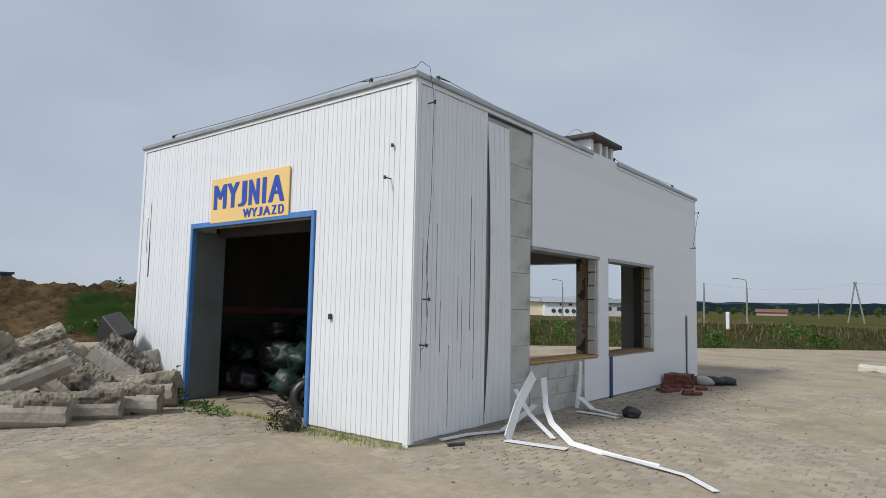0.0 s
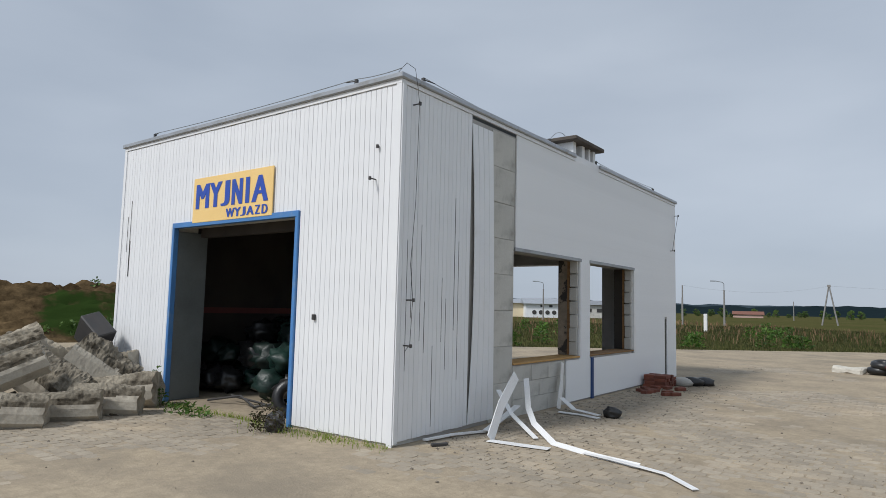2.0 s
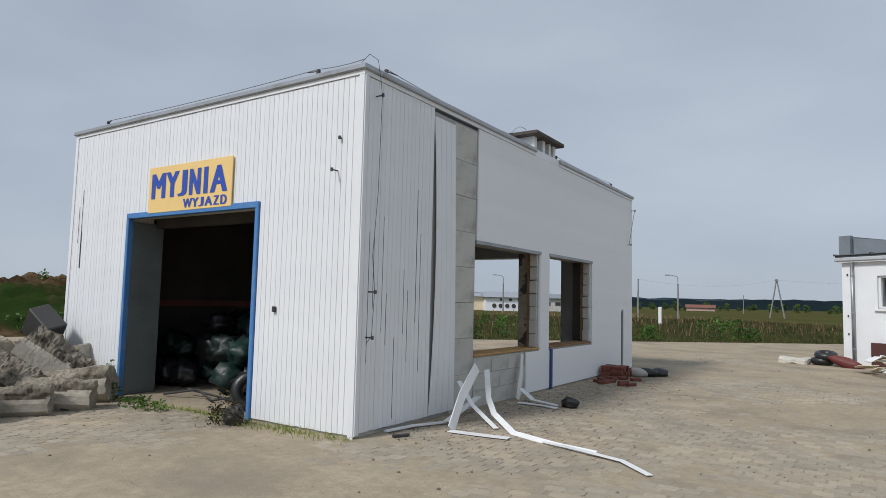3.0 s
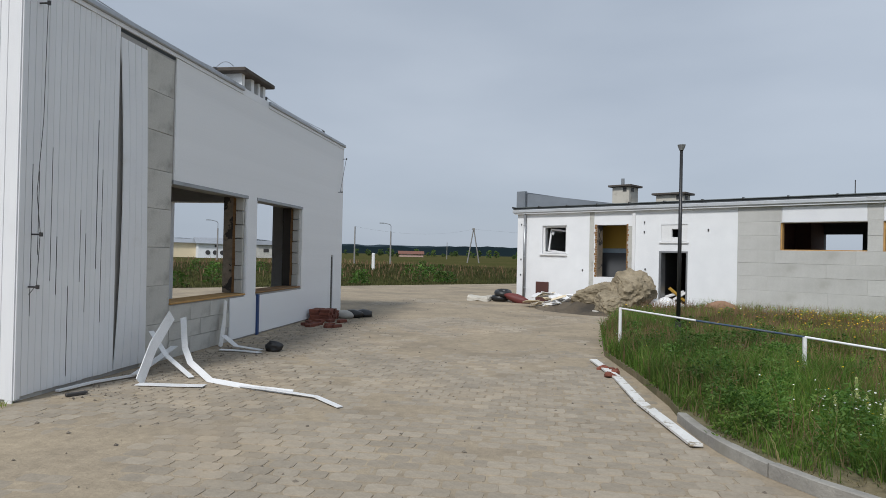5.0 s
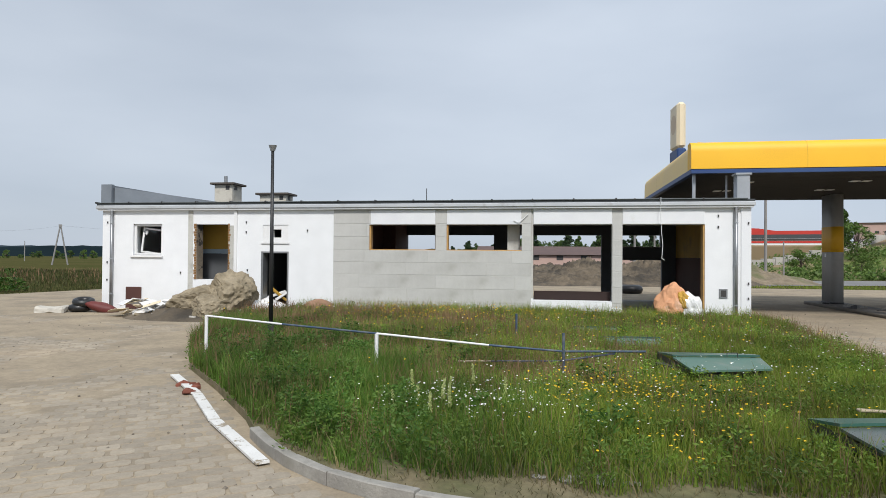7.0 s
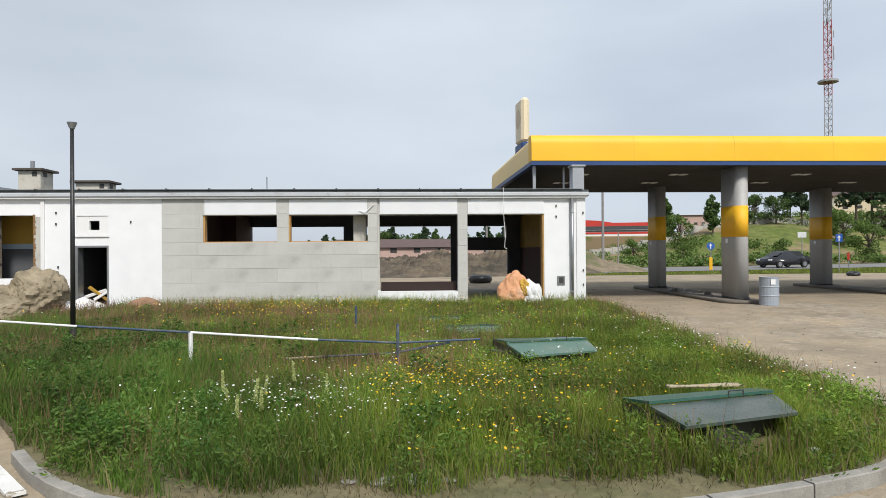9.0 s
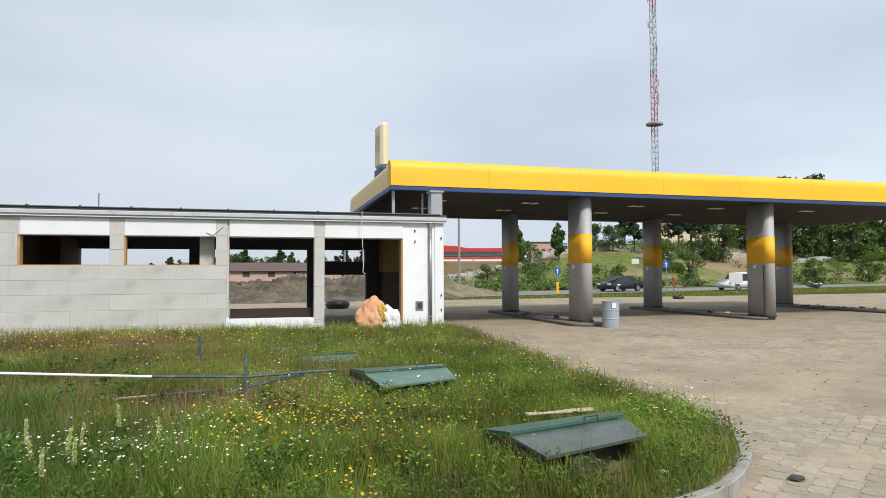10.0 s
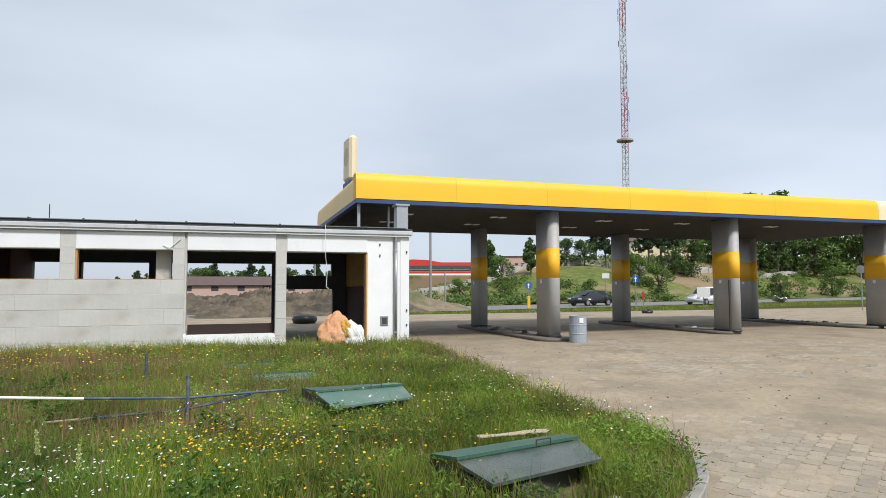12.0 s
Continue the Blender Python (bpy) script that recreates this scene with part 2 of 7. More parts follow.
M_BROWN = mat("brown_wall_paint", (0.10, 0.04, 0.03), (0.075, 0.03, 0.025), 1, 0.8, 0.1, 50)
M_GREEN = mat("green_sheet_metal", (0.035, 0.115, 0.085), (0.05, 0.14, 0.11), 1.5, 0.35, 0.04, 60, metal=0.2, stain=(0.13, 0.17, 0.15), stain_scale=2.0, stain_at=(0.5, 0.75))
M_BLACK = mat("black_plastic", (0.012, 0.012, 0.013), (0.02, 0.02, 0.02), 6, 0.4, 0.2, 60)
M_BAG = mat("green_sack", (0.004, 0.016, 0.0125), (0.006, 0.024, 0.018), 5, 0.5, 0.5, 18, each=0.5)
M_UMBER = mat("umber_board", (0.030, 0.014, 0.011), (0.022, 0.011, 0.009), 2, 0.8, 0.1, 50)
M_ROOFSHEET = mat("dull_roof_sheet", (0.17, 0.19, 0.19), (0.12, 0.135, 0.135), 1.5, 0.5, 0.1, 40, metal=0.3)
M_GREENDUST = mat("dusty_green_sheet", (0.125, 0.14, 0.125), (0.08, 0.10, 0.088), 1.3, 0.3, 0.05, 50, metal=0.15, stain=(0.03, 0.065, 0.05), stain_scale=2.4, stain_at=(0.5, 0.7), mottle=0.15)
M_FLAKE = mat("flaking_white_paint", (0.74, 0.73, 0.70), (0.66, 0.65, 0.62), 4, 0.7, 0.3, 50, stain=(0.30, 0.25, 0.18), stain_scale=7, stain_at=(0.56, 0.62))
M_DRUM = mat("grey_drum_paint", (0.33, 0.37, 0.42), (0.28, 0.31, 0.35), 2, 0.4, 0.05, 60, stain=(0.25, 0.17, 0.11), stain_scale=3, stain_at=(0.66, 0.85))
M_ORANGE = mat("faded_orange_cloth", (0.68, 0.35, 0.19), (0.60, 0.29, 0.15), 3, 0.85, 0.3, 50, stain=(0.68, 0.55, 0.42), stain_scale=1.8, stain_at=(0.55, 0.75))
M_DIRT = mat("excavated_earth", (0.25, 0.20, 0.135), (0.165, 0.13, 0.088), 0.6, 0.95, 1.0, 7, stain=(0.10, 0.11, 0.045), stain_scale=0.35, stain_at=(0.52, 0.66), mottle=0.35)
M_ROCK = mat("clay_lump", (0.33, 0.275, 0.19), (0.19, 0.155, 0.10), 2.5, 0.95, 1.0, 16, stain=(0.12, 0.095, 0.06), stain_scale=1.8, mottle=0.32)
M_PALEWOOD = mat("weathered_plank", (0.45, 0.38, 0.27), (0.34, 0.28, 0.19), 4, 0.9, 0.5, 40)
M_SIGN = mat("sign_yellow", (0.86, 0.60, 0.24), (0.80, 0.55, 0.21), 1.5, 0.5, 0.03, 60)
M_LETTER = mat("sign_blue", (0.02, 0.07, 0.42), (0.03, 0.08, 0.36), 3, 0.5, 0.02, 60)
M_STRIPE = mat("pale_blue_wall_paint", (0.42, 0.52, 0.60), (0.36, 0.45, 0.52), 2, .8, .1, 50)
M_GUTTER = mat("pale_zinc_gutter", (0.56, 0.58, 0.60), (0.48, 0.50, 0.52), 1.5, 0.45, 0.05, 50, metal=0.2, stain=(0.30, 0.28, 0.25), stain_scale=2.5, stain_at=(.58, .8))
M_CHIM = mat("cream_render", (0.56, 0.53, 0.46), (0.48, 0.45, 0.39), 2, .9, .3, 50, stain=(.25, .22, .18), stain_scale=2.5, stain_at=(.56, .8))
M_JOINT = mat("fascia_joint", (.42, .25, .03), (.36, .21, .03), 2, .7, .05, 50)
M_DIRTDARK = mat("dark_dug_earth", (0.155, 0.122, 0.084), (0.085, 0.068, 0.048), .9, .95, 1.0, 7, stain=(.05, .042, .032), stain_scale=.8, stain_at=(.48, .62), mottle=0.45)
M_GLASS = bpy.data.materials.new("window_glass")
M_GLASS.use_nodes = True
M_GLASS.node_tree.nodes["Principled BSDF"].inputs["Transmission Weight"].default_value = 1.0
M_GLASS.node_tree.nodes["Principled BSDF"].inputs["Roughness"].default_value = 0.05


# building blocks
def thing(name, label, category, m=None, group="", kind=""):
    ob = new(name)
    ob.empty_display_size = 0.2
    if m is not None:
        ob.matrix_world = m
    return tagged(ob, label, category, group, kind)


def part(name, bm, material, parent=None, label="", m=None, smooth=False):
    if isinstance(bm, bpy.types.Mesh):
        me = bm
    else:
        me = bpy.data.meshes.new(name)
        bm.normal_update()
        bm.to_mesh(me)
        bm.free()
        if material:
            me.materials.append(material)
        if smooth:
            me.polygons.foreach_set("use_smooth", [True] * len(me.polygons))
    ob = new(name, me)
    if parent is not None:
        ob.parent = parent
    if m is not None:
        ob.matrix_basis = m
    if label:
        ob["label"] = label
    return ob


def box(bm, x0, x1, y0, y1, z0, z1, bevel=0.0):
    r = bmesh.ops.create_cube(bm, size=1.0, matrix=Matrix.LocRotScale(((x0 + x1) / 2, (y0 + y1) / 2, (z0 + z1) / 2), None, (abs(x1 - x0), abs(y1 - y0), abs(z1 - z0))))
    if bevel:
        es = list({e for v in r["verts"] for e in v.link_edges})
        bmesh.ops.bevel(bm, geom=es, offset=bevel, segments=1, affect="EDGES", profile=0.5)
    return bm


def boxes(*rows, bevel=0.0):
    bm = bmesh.new()
    for r in rows:
        box(bm, *r, bevel=bevel)
    return bm


def rod(bm, a, b, r0, r1=None, n=8):
    a, b = Vector(a), Vector(b)
    d = b - a
    q = d.to_track_quat("Z", "Y").to_matrix().to_4x4()
    bmesh.ops.create_cone(bm, cap_ends=True, segments=n, radius1=r0, radius2=r0 if r1 is None else r1, depth=d.length, matrix=Matrix.Translation((a + b) / 2) @ q)
    return bm


def wire(pts, r=0.006, n=5):
    bm = bmesh.new()
    for a, b in zip(pts, pts[1:]):
        rod(bm, a, b, r, n=n)
    return bm


def sag(a, b, drop, n=10):
    a, b = Vector(a), Vector(b)
    return [a.lerp(b, i / n) - Vector((0, 0, drop * 4 * (i / n) * (1 - i / n))) for i in range(n + 1)]


def lump(size, seed, rough=0.25, sub=2, freq=1.6, flat=0.0):
    """A weathered stone or sack: an icosphere pushed about by noise."""
    bm = bmesh.new()
    bmesh.ops.create_icosphere(bm, subdivisions=sub, radius=1.0)
    off = Vector((seed * 7.3, seed * 3.1, seed * 5.7))
    for v in bm.verts:
        p = v.co.copy()
        k = 1 + rough * noise.noise(p * freq + off) + rough * 0.4 * noise.noise(p * freq * 3 + off)
        v.co = Vector((p.x * size[0] * k, p.y * size[1] * k, p.z * size[2] * k))
        if flat and v.co.z < -flat * size[2]:
            v.co.z = -flat * size[2]
    return bm


def crag(size, seed, sub=5):
    """A broken lump of clay and concrete: flat fracture planes, then coarse and fine roughness."""
    bm = bmesh.new()
    bmesh.ops.create_icosphere(bm, subdivisions=sub, radius=1.0)
    rg = random.Random(seed)
    planes = []
    for i in range(13):
        n_ = Vector((rg.gauss(0, 1), rg.gauss(0, 1), rg.gauss(0, .8))).normalized()
        planes.append((n_, rg.uniform(.66, .92)))
    off = Vector((seed * 7.3, seed * 3.1, seed * 5.7))
    for v in bm.verts:
        p = v.co.copy()
        for n_, d in planes:
            k = p.dot(n_) - d
            if k > 0:
                p -= n_ * k
        p *= 1 + .16 * noise.noise(p * 2.2 + off) + .09 * noise.noise(p * 6 + off) + .05 * noise.noise(p * 15 + off)
        v.co = Vector((p.x * size[0], p.y * size[1], max(p.z, -.75) * size[2])) * 1.12
    return bm


def chunk(size, seed, rough=0.05, bevel=0.05, cuts=3):
    """A broken concrete block: a box with bevelled, chipped and uneven faces."""
    bm = box(bmesh.new(), -size[0] / 2, size[0] / 2, -size[1] / 2, size[1] / 2, -size[2] / 2, size[2] / 2, bevel)
    bmesh.ops.subdivide_edges(bm, edges=[e for e in bm.edges if e.calc_length() > bevel * 2], cuts=cuts, use_grid_fill=True)
    off = Vector((seed * 4.1, seed * 9.7, seed * 2.3))
    for v in bm.verts:
        q = v.co * 3 + off
        v.co += Vector((noise.noise(q), noise.noise(q + Vector((9, 0, 0))), noise.noise(q + Vector((0, 9, 0))))) * rough * 2
        q = v.co * 9 + off
        v.co += Vector((noise.noise(q), noise.noise(q + Vector((9, 0, 0))), noise.noise(q + Vector((0, 9, 0))))) * rough * 0.6
    return bm


def cast_block(l, w, seed, broken=.5):
    """A broken cast-concrete block: smooth faces and a ledge below, ragged broken concrete above and at the ends."""
    ring = [(-.24, -.50, 0), (.24, -.50, 0), (.50, -.22, 0), (.50, .06, 0), (.40, .09, 0), (.37, .26, 1), (.20, .47, 1), (-.16, .50, 1), (-.40, .32, 1), (-.50, .02, 1 if broken > .6 else 0), (-.50, -.22, 0)]
    fine = []
    for (a, b, r), (c, d, r2) in zip(ring, ring[1:] + ring[:1]):
        for i in range(5):
            k = i / 5
            fine.append((w * (a + (c - a) * k), w * (b + (d - b) * k), r * (1 - k) + r2 * k))
    off = Vector((seed * 4.1, seed * 9.7, seed * 2.3))
    n = max(14, int(l / .03))
    bm = bmesh.new()
    rows = []
    for i in range(n + 1):
        u = i / n
        row = []
        for y, z, r in fine:
            x = l * (u - .5)
            if i in (0, n):
                x += .035 * noise.noise(Vector((y * 9, z * 9, i)) + off)
            p = Vector((x, y, z))
            ragged = min(1.0, max(0.0, r + 1.1 * noise.noise(p * 1.5 + off) * broken + (broken - .5)))
            deep = .15 * noise.noise(p * 2.2 + off) + .08 * abs(noise.noise(p * 7 + off)) + .075 * noise.noise(p * 20 + off) - .05
            p += Vector((0, y, z)).normalized() * w * .85 * (deep * ragged) + Vector((0, y, z)).normalized() * .004 * noise.noise(p * 22 + off)
            row.append(bm.verts.new(p))
        rows.append(row)
    m_ = len(fine)
    for r, q in zip(rows, rows[1:]):
        for j in range(m_):
            f = bm.faces.new((r[j], r[(j + 1) % m_], q[(j + 1) % m_], q[j]))
            y, z, k = fine[j]
            c = f.calc_center_median()
            f.material_index = 0 if k + 1.1 * noise.noise(c * 1.5 + off) * broken + (broken - .5) > .45 else 1
    for row in (rows[0], rows[-1][::-1]):
        c = bm.verts.new(sum((v.co for v in row), Vector()) / len(row))
        for j in range(len(row)):
            bm.faces.new((row[j], c, row[(j + 1) % len(row)])).material_index = 1
    bmesh.ops.recalc_face_normals(bm, faces=bm.faces)
    return bm


def raw_mesh(name, verts, faces, material, smooth=False):
    """One mesh from numpy arrays: verts (n, 3), faces (m, k)."""
    me = bpy.data.meshes.new(name)
    f = np.asarray(faces, dtype=np.int32)
    me.vertices.add(len(verts))
    me.vertices.foreach_set("co", np.asarray(verts, dtype=np.float32).ravel())
    me.loops.add(f.size)
    me.loops.foreach_set("vertex_index", f.ravel())
    me.polygons.add(len(f))
    me.polygons.foreach_set("loop_start", np.arange(0, f.size, f.shape[1], dtype=np.int32))
    me.polygons.foreach_set("loop_total", np.full(len(f), f.shape[1], dtype=np.int32))
    me.polygons.foreach_set("use_smooth", np.full(len(f), smooth, dtype=bool))
    me.update(calc_edges=True)
    me.materials.append(material)
    return me


# ---------------------------------------------------------------- plan
S_ANG = -34.82
S_AT = (15.0, 12.283)
SM = pose(S_AT[0], S_AT[1], 0, 0, 0, S_ANG)          # the station's own axes: x along its front, y inwards
def sw(s, d, z=0.0):
    return SM @ Vector((s, d, z))

KERB = [(1.73, 6.63), (1.78, 6.1), (1.86, 5.66), (2.03, 5.15), (2.24, 4.78), (2.55, 4.38), (2.92, 4.02), (3.5, 3.57), (4.3, 3.06), (5.2, 2.62), (5.82, 2.4), (6.45, 2.22), (7.03, 2.21), (7.56, 2.29), (8.12, 2.48)]
LAWN = KERB + [(8.4, 2.74), (8.82, 3.2), (9.22, 3.85), (9.6, 4.5), (10.15, 5.3), (10.9, 6.2), (12.2, 7.7), (13.8, 9.6), (15.1, 11.3), (15.15, 11.9), (9.6, 15.75), (4.9, 19.05), (3.7, 19.2), (2.5, 16.6), (1.6, 13.3), (1.4, 10.8), (1.62, 8.9), (1.74, 7.3)]


def each_box(name, material, parent, label, *rows):
    """Every box a part of its own."""
    for r in rows:
        part(name, boxes(r), material, parent, label)


def inside(px, py, poly):
    """Which of the points lie in the polygon (numpy arrays)."""
    r = np.zeros(len(px), bool)
    for (ax, ay), (bx, by) in zip(poly, poly[1:] + poly[:1]):
        c = (ay > py) != (by > py)
        r ^= c & (px < (bx - ax) * (py - ay) / ((by - ay) if by != ay else 1e-9) + ax)
    return r


def edge_gap(px, py, line):
    """Distance from the points to a polyline (numpy arrays)."""
    best = np.full(len(px), 1e9)
    for (ax, ay), (bx, by) in zip(line, line[1:]):
        k = np.clip(((px - ax) * (bx - ax) + (py - ay) * (by - ay)) / ((bx - ax) ** 2 + (by - ay) ** 2), 0, 1)
        best = np.minimum(best, np.hypot(px - ax - k * (bx - ax), py - ay - k * (by - ay)))
    return best


def flat(name, outline, z, material, label, category, thick=0.0):
    bm = bmesh.new()
    f = bm.faces.new([bm.verts.new((x, y, z)) for x, y in outline])
    f.normal_update()
    if f.normal.z < 0:
        f.normal_flip()
    if thick:
        r = bmesh.ops.extrude_face_region(bm, geom=[f])
        bmesh.ops.translate(bm, verts=[v for v in r["geom"] if isinstance(v, bmesh.types.BMVert)], vec=(0, 0, thick))
        bmesh.ops.recalc_face_normals(bm, faces=bm.faces)
    bmesh.ops.triangulate(bm, faces=bm.faces)
    return tagged(part(name, bm, material), label, category, kind="structure")


# ---------------------------------------------------------------- ground
flat("ground", [(1800 * math.cos(i / 24 * math.tau), 1800 * math.sin(i / 24 * math.tau)) for i in range(24)], -0.03, M_FIELD, "wide flat field of grass and bare earth", "ground")
PAVED = [(-36, -60), (90, -60), (90, 23), (-24.5, 23), (-27.5, 9), (-31, -8), (-35, -22)]
flat("pavement", [tuple(sw(*p).xy) for p in PAVED], 0.0, M_SAND, "sand-strewn paved yard round the buildings", "pavement")
flat("lawn_soil", LAWN, 0.0, M_SOIL, "weedy raised bed of soil inside the kerb", "ground", thick=0.088)


_r = pose(40, 29, 0, 0, 0, -19)
flat("road", [tuple((_r @ Vector((x, y, 0))).xy) for x, y in ((-30, 0), (180, 0), (180, 9.5), (-30, 9.5))], 0.006, M_ASPHALT, "pale worn asphalt road behind the station", "road")


# ---------------------------------------------------------------- car wash
WX, WY, WL, WB, WH = -5.10, 5.79, -11.98, 16.93, 4.55     # east face, front face, west face, back face, height
DX0, DX1, DZ = -10.13, -6.94, 2.95                          # gate
T = 0.45
wash = thing("car_wash_building", "abandoned white-clad car wash with stripped walls", "building")
each_box("wall", M_BLOCK, wash, "", (WL + .03, DX0, WY + .03, WY + T, 0, WH - .12), (DX1, WX - .03, WY + .03, WY + T, 0, WH - .12), (DX0, DX1, WY + .03, WY + T, DZ, WH - .12))
each_box("wall", M_RENDER, wash, "", (WL + .03, DX0, WB - T, WB, 0, WH - .12), (DX1, WX - .03, WB - T, WB, 0, WH - .12), (DX0, DX1, WB - T, WB, DZ, WH - .12))
part("wall", boxes((WL, WL + T, WY + T, WB - T, 0, WH - .12)), M_INNER, wash, "inner wall coloured dark for the room's shade")
W1, W2, ZS, ZT = (8.64, 11.10), (11.50, 13.90), 0.80, 2.62   # windows of the east wall
EX0, EX1 = WX - T, WX - .03
each_box("wall", M_MORTAR, wash, "", (EX0, EX1, WY + T, W1[0], 0, WH - .12), (EX0, EX1, W1[1], W2[0], 0, WH - .12), (EX0, EX1, W2[1], WB - T, 0, WH - .12), (EX0, EX1, W1[0], W1[1], 0, ZS), (EX0, EX1, W2[0], W2[1], 0, ZS), (EX0, EX1, W1[0], W1[1], ZT, WH - .12), (EX0, EX1, W2[0], W2[1], ZT, WH - .12))
part("roof", boxes((WL + .1, WX - .1, WY + .1, WB - .1, WH - .35, WH - .1)), M_ROOFING, wash, "flat roof of bitumen felt")
# added sheets over the inner faces, near black to imitate the interior's shade
part("inner_lining", boxes((WL + T, WX - T, WY + T, WY + T + .02, DZ + .0, WH - .36), (WL + T, DX0 - .1, WY + T, WY + T + .02, 0, DZ), (DX1 + .1, WX - T, WY + T, WY + T + .02, 0, DZ), (WX - T - .02, WX - T, WY + T + .02, W1[0], 0, WH - .36), (WX - T - .02, WX - T, W1[0], W2[1], ZT + .02, WH - .36), (WL + T, WX - T, WY + T, WB - T, WH - .38, WH - .352)), M_INNER, wash, "added inner lining, near black for the room's shade")
part("wall_stripe", boxes((WL + T, WL + T + .015, WY + T + .05, WB - T - .05, 1.44, 1.56)), M_RED, wash, "dark red stripe on the inner wall")
part("floor_slab", boxes((WL + .1, WX - .1, WY + .06, WB - .05, -.1, .012)), M_SAND, wash, "dusty concrete floor slab")
# parapet caps
def cap(*r):
    part("parapet_cap", boxes(r, bevel=0.012), M_CAP, wash, "grey sheet-metal coping")
cap(WL - .05, WX + .05, WY - .05, WY + .32, WH - .02, WH + .055)
cap(WX - .30, WX + .05, WY + .325, 10.80, WH - .02, WH + .055)
cap(WX - .30, WX + .05, 11.92, WB + .05, WH - .02, WH + .055)
cap(WL - .05, WL + .3, WY + .325, WB + .05, WH - .02, WH + .055)
part("trim_rail", boxes((WL - .012, WX + .014, WY - .014, WY + .02, WH - .075, WH - .022)), M_WHITE, wash)
part("trim_rail", boxes((WX - .02, WX + .014, WY + .022, 10.80, WH - .075, WH - .022), (WX - .02, WX + .014, 11.92, WB, WH - .075, WH - .022)), M_WHITE, wash)
part("corner_trim", boxes((WX - .07, WX + .012, WY - .012, WY + .0, 0, WH - .075), (WX, WX + .012, WY - .0, WY + .09, 0.03, WH - .075)), M_WHITE, wash)
part("corner_trim", boxes((WL - .012, WL + .07, WY - .012, WY, 0, WH - .075), (WL - .012, WL, WY, WY + .09, 0, WH - .075)), M_WHITE, wash)
# gate
part("gate_frame", boxes((DX0 - .02, DX0 + .045, WY - .03, WY + .06, 0, DZ - .05), (DX1 - .045, DX1 + .02, WY - .03, WY + .06, 0, DZ - .05), (DX0 - .02, DX1 + .02, WY - .03, WY + .06, DZ - .05, DZ + .038), bevel=.006), M_BLUE, wash, "bright blue steel gate frame")
part("gate_side_panel", boxes((DX0 + .005, DX0 + .04, WY + .065, WY + .62, 0.015, DZ - .09), bevel=.005), M_ROOFSHEET, wash, "dull grey metal panel inside the gate")
# gate head wears the same plaster with the shade in its colour
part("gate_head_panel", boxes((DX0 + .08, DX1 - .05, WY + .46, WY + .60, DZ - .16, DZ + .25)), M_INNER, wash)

# cladding boards
BW = 0.092
def board_mesh(z0, z1, w=BW, axis="x"):
    """One siding board: a flat face with a narrow groove at one side."""
    bm = boxes((0, w, 0.002, 0.026, z0, z1)) if axis == "flush" else boxes((0.002, w - 0.002, 0, 0.026, z0, z1), bevel=0.003)
    me = bpy.data.meshes.new("board")
    bm.to_mesh(me)
    bm.free()
    me.materials.append(M_RENDER if axis == "flush" else M_WHITE)
    return me

_bm_cache = {}
def board(at_, z0, z1, face, lean=0.0):
    k = (round(z0, 2), round(z1, 2)) + ((BW, "flush") if face == "east" and at_ > 8.3 else ())
    if k not in _bm_cache:
        _bm_cache[k] = board_mesh(*k)
    j = random.Random(int(at_ * 1000) + int(z0 * 10))
    dz = 0 if len(k) > 2 else j.uniform(-0.004, 0.004)
    if face == "front":
        m = pose(at_, WY + j.uniform(0, .003), dz)
    else:
        m = pose(WX - (0 if len(k) > 2 else j.uniform(0, .003)) + lean, at_, dz, 0, 0, 90)
    part("cladding_board", _bm_cache[k], None, wash, m=m)

x = WL + .01
while x < WX - BW * .5:
    mid = x + BW / 2
    if DX0 - .02 < mid < DX1 + .02:
        board(x, DZ + .03, WH - .08, "front")
    else:
        board(x, 0.03, WH - .08, "front")
    x += BW
y = WY + .02
while y < WB - BW * .5:
    mid = y + BW / 2
    top = WH - .08
    if mid < 7.36:
        board(y, 0.05, top, "east")
    elif mid < 7.93:
        pass
    elif mid < 8.62:
        pass
    elif mid < W1[1]:
        board(y, ZT + .03, top, "east")
        if mid > 10.52:
            board(y, 0.03, ZS - .03, "east")
    elif mid < W2[0] - .02:
        board(y, 0.03, top, "east")
    elif mid < W2[1]:
        board(y, ZT + .03, top, "east")
        board(y, 0.03, ZS - .04, "east")
    elif 15.98 < mid < 16.2:
        board(y, 1.55, top, "east")
    else:
        board(y, 0.03, top, "east")
    y += BW
# the sprung sheet beside the gap: four boards still joined, bowed off the wall
bm = bmesh.new()
N = 24
for k in range(4):
    prev = None
    for i in range(N + 1):
        z = 0.06 + (WH - .2 - 0.06) * i / N
        f = max(0.0, math.sin(math.pi * min(1.0, (i / N) * 1.02))) ** 0.8
        u = i / N
        lo = 7.38 + 0.06 * f
        hi = 7.94 + 0.11 * (1 - u) ** 1.5 + 0.02 * f
        off = 0.006 + 0.035 * f * (1 - k * 0.2)
        bw = (hi - lo) / 4
        y0 = lo + k * bw
        row = [bm.verts.new((WX + off, y0 + .004, z)), bm.verts.new((WX + off - .004, y0 + bw - .005, z)), bm.verts.new((WX + off - .016, y0 + bw - .001, z)), bm.verts.new((WX + off - .014, y0, z))]
        if prev:
            for a in range(4):
                bm.faces.new((prev[a], prev[(a + 1) % 4], row[(a + 1) % 4], row[a]))
        prev = row
bmesh.ops.recalc_face_normals(bm, faces=bm.faces)
part("sprung_cladding", bm, M_WHITE, wash, "white cladding sheet bowed away from the wall")

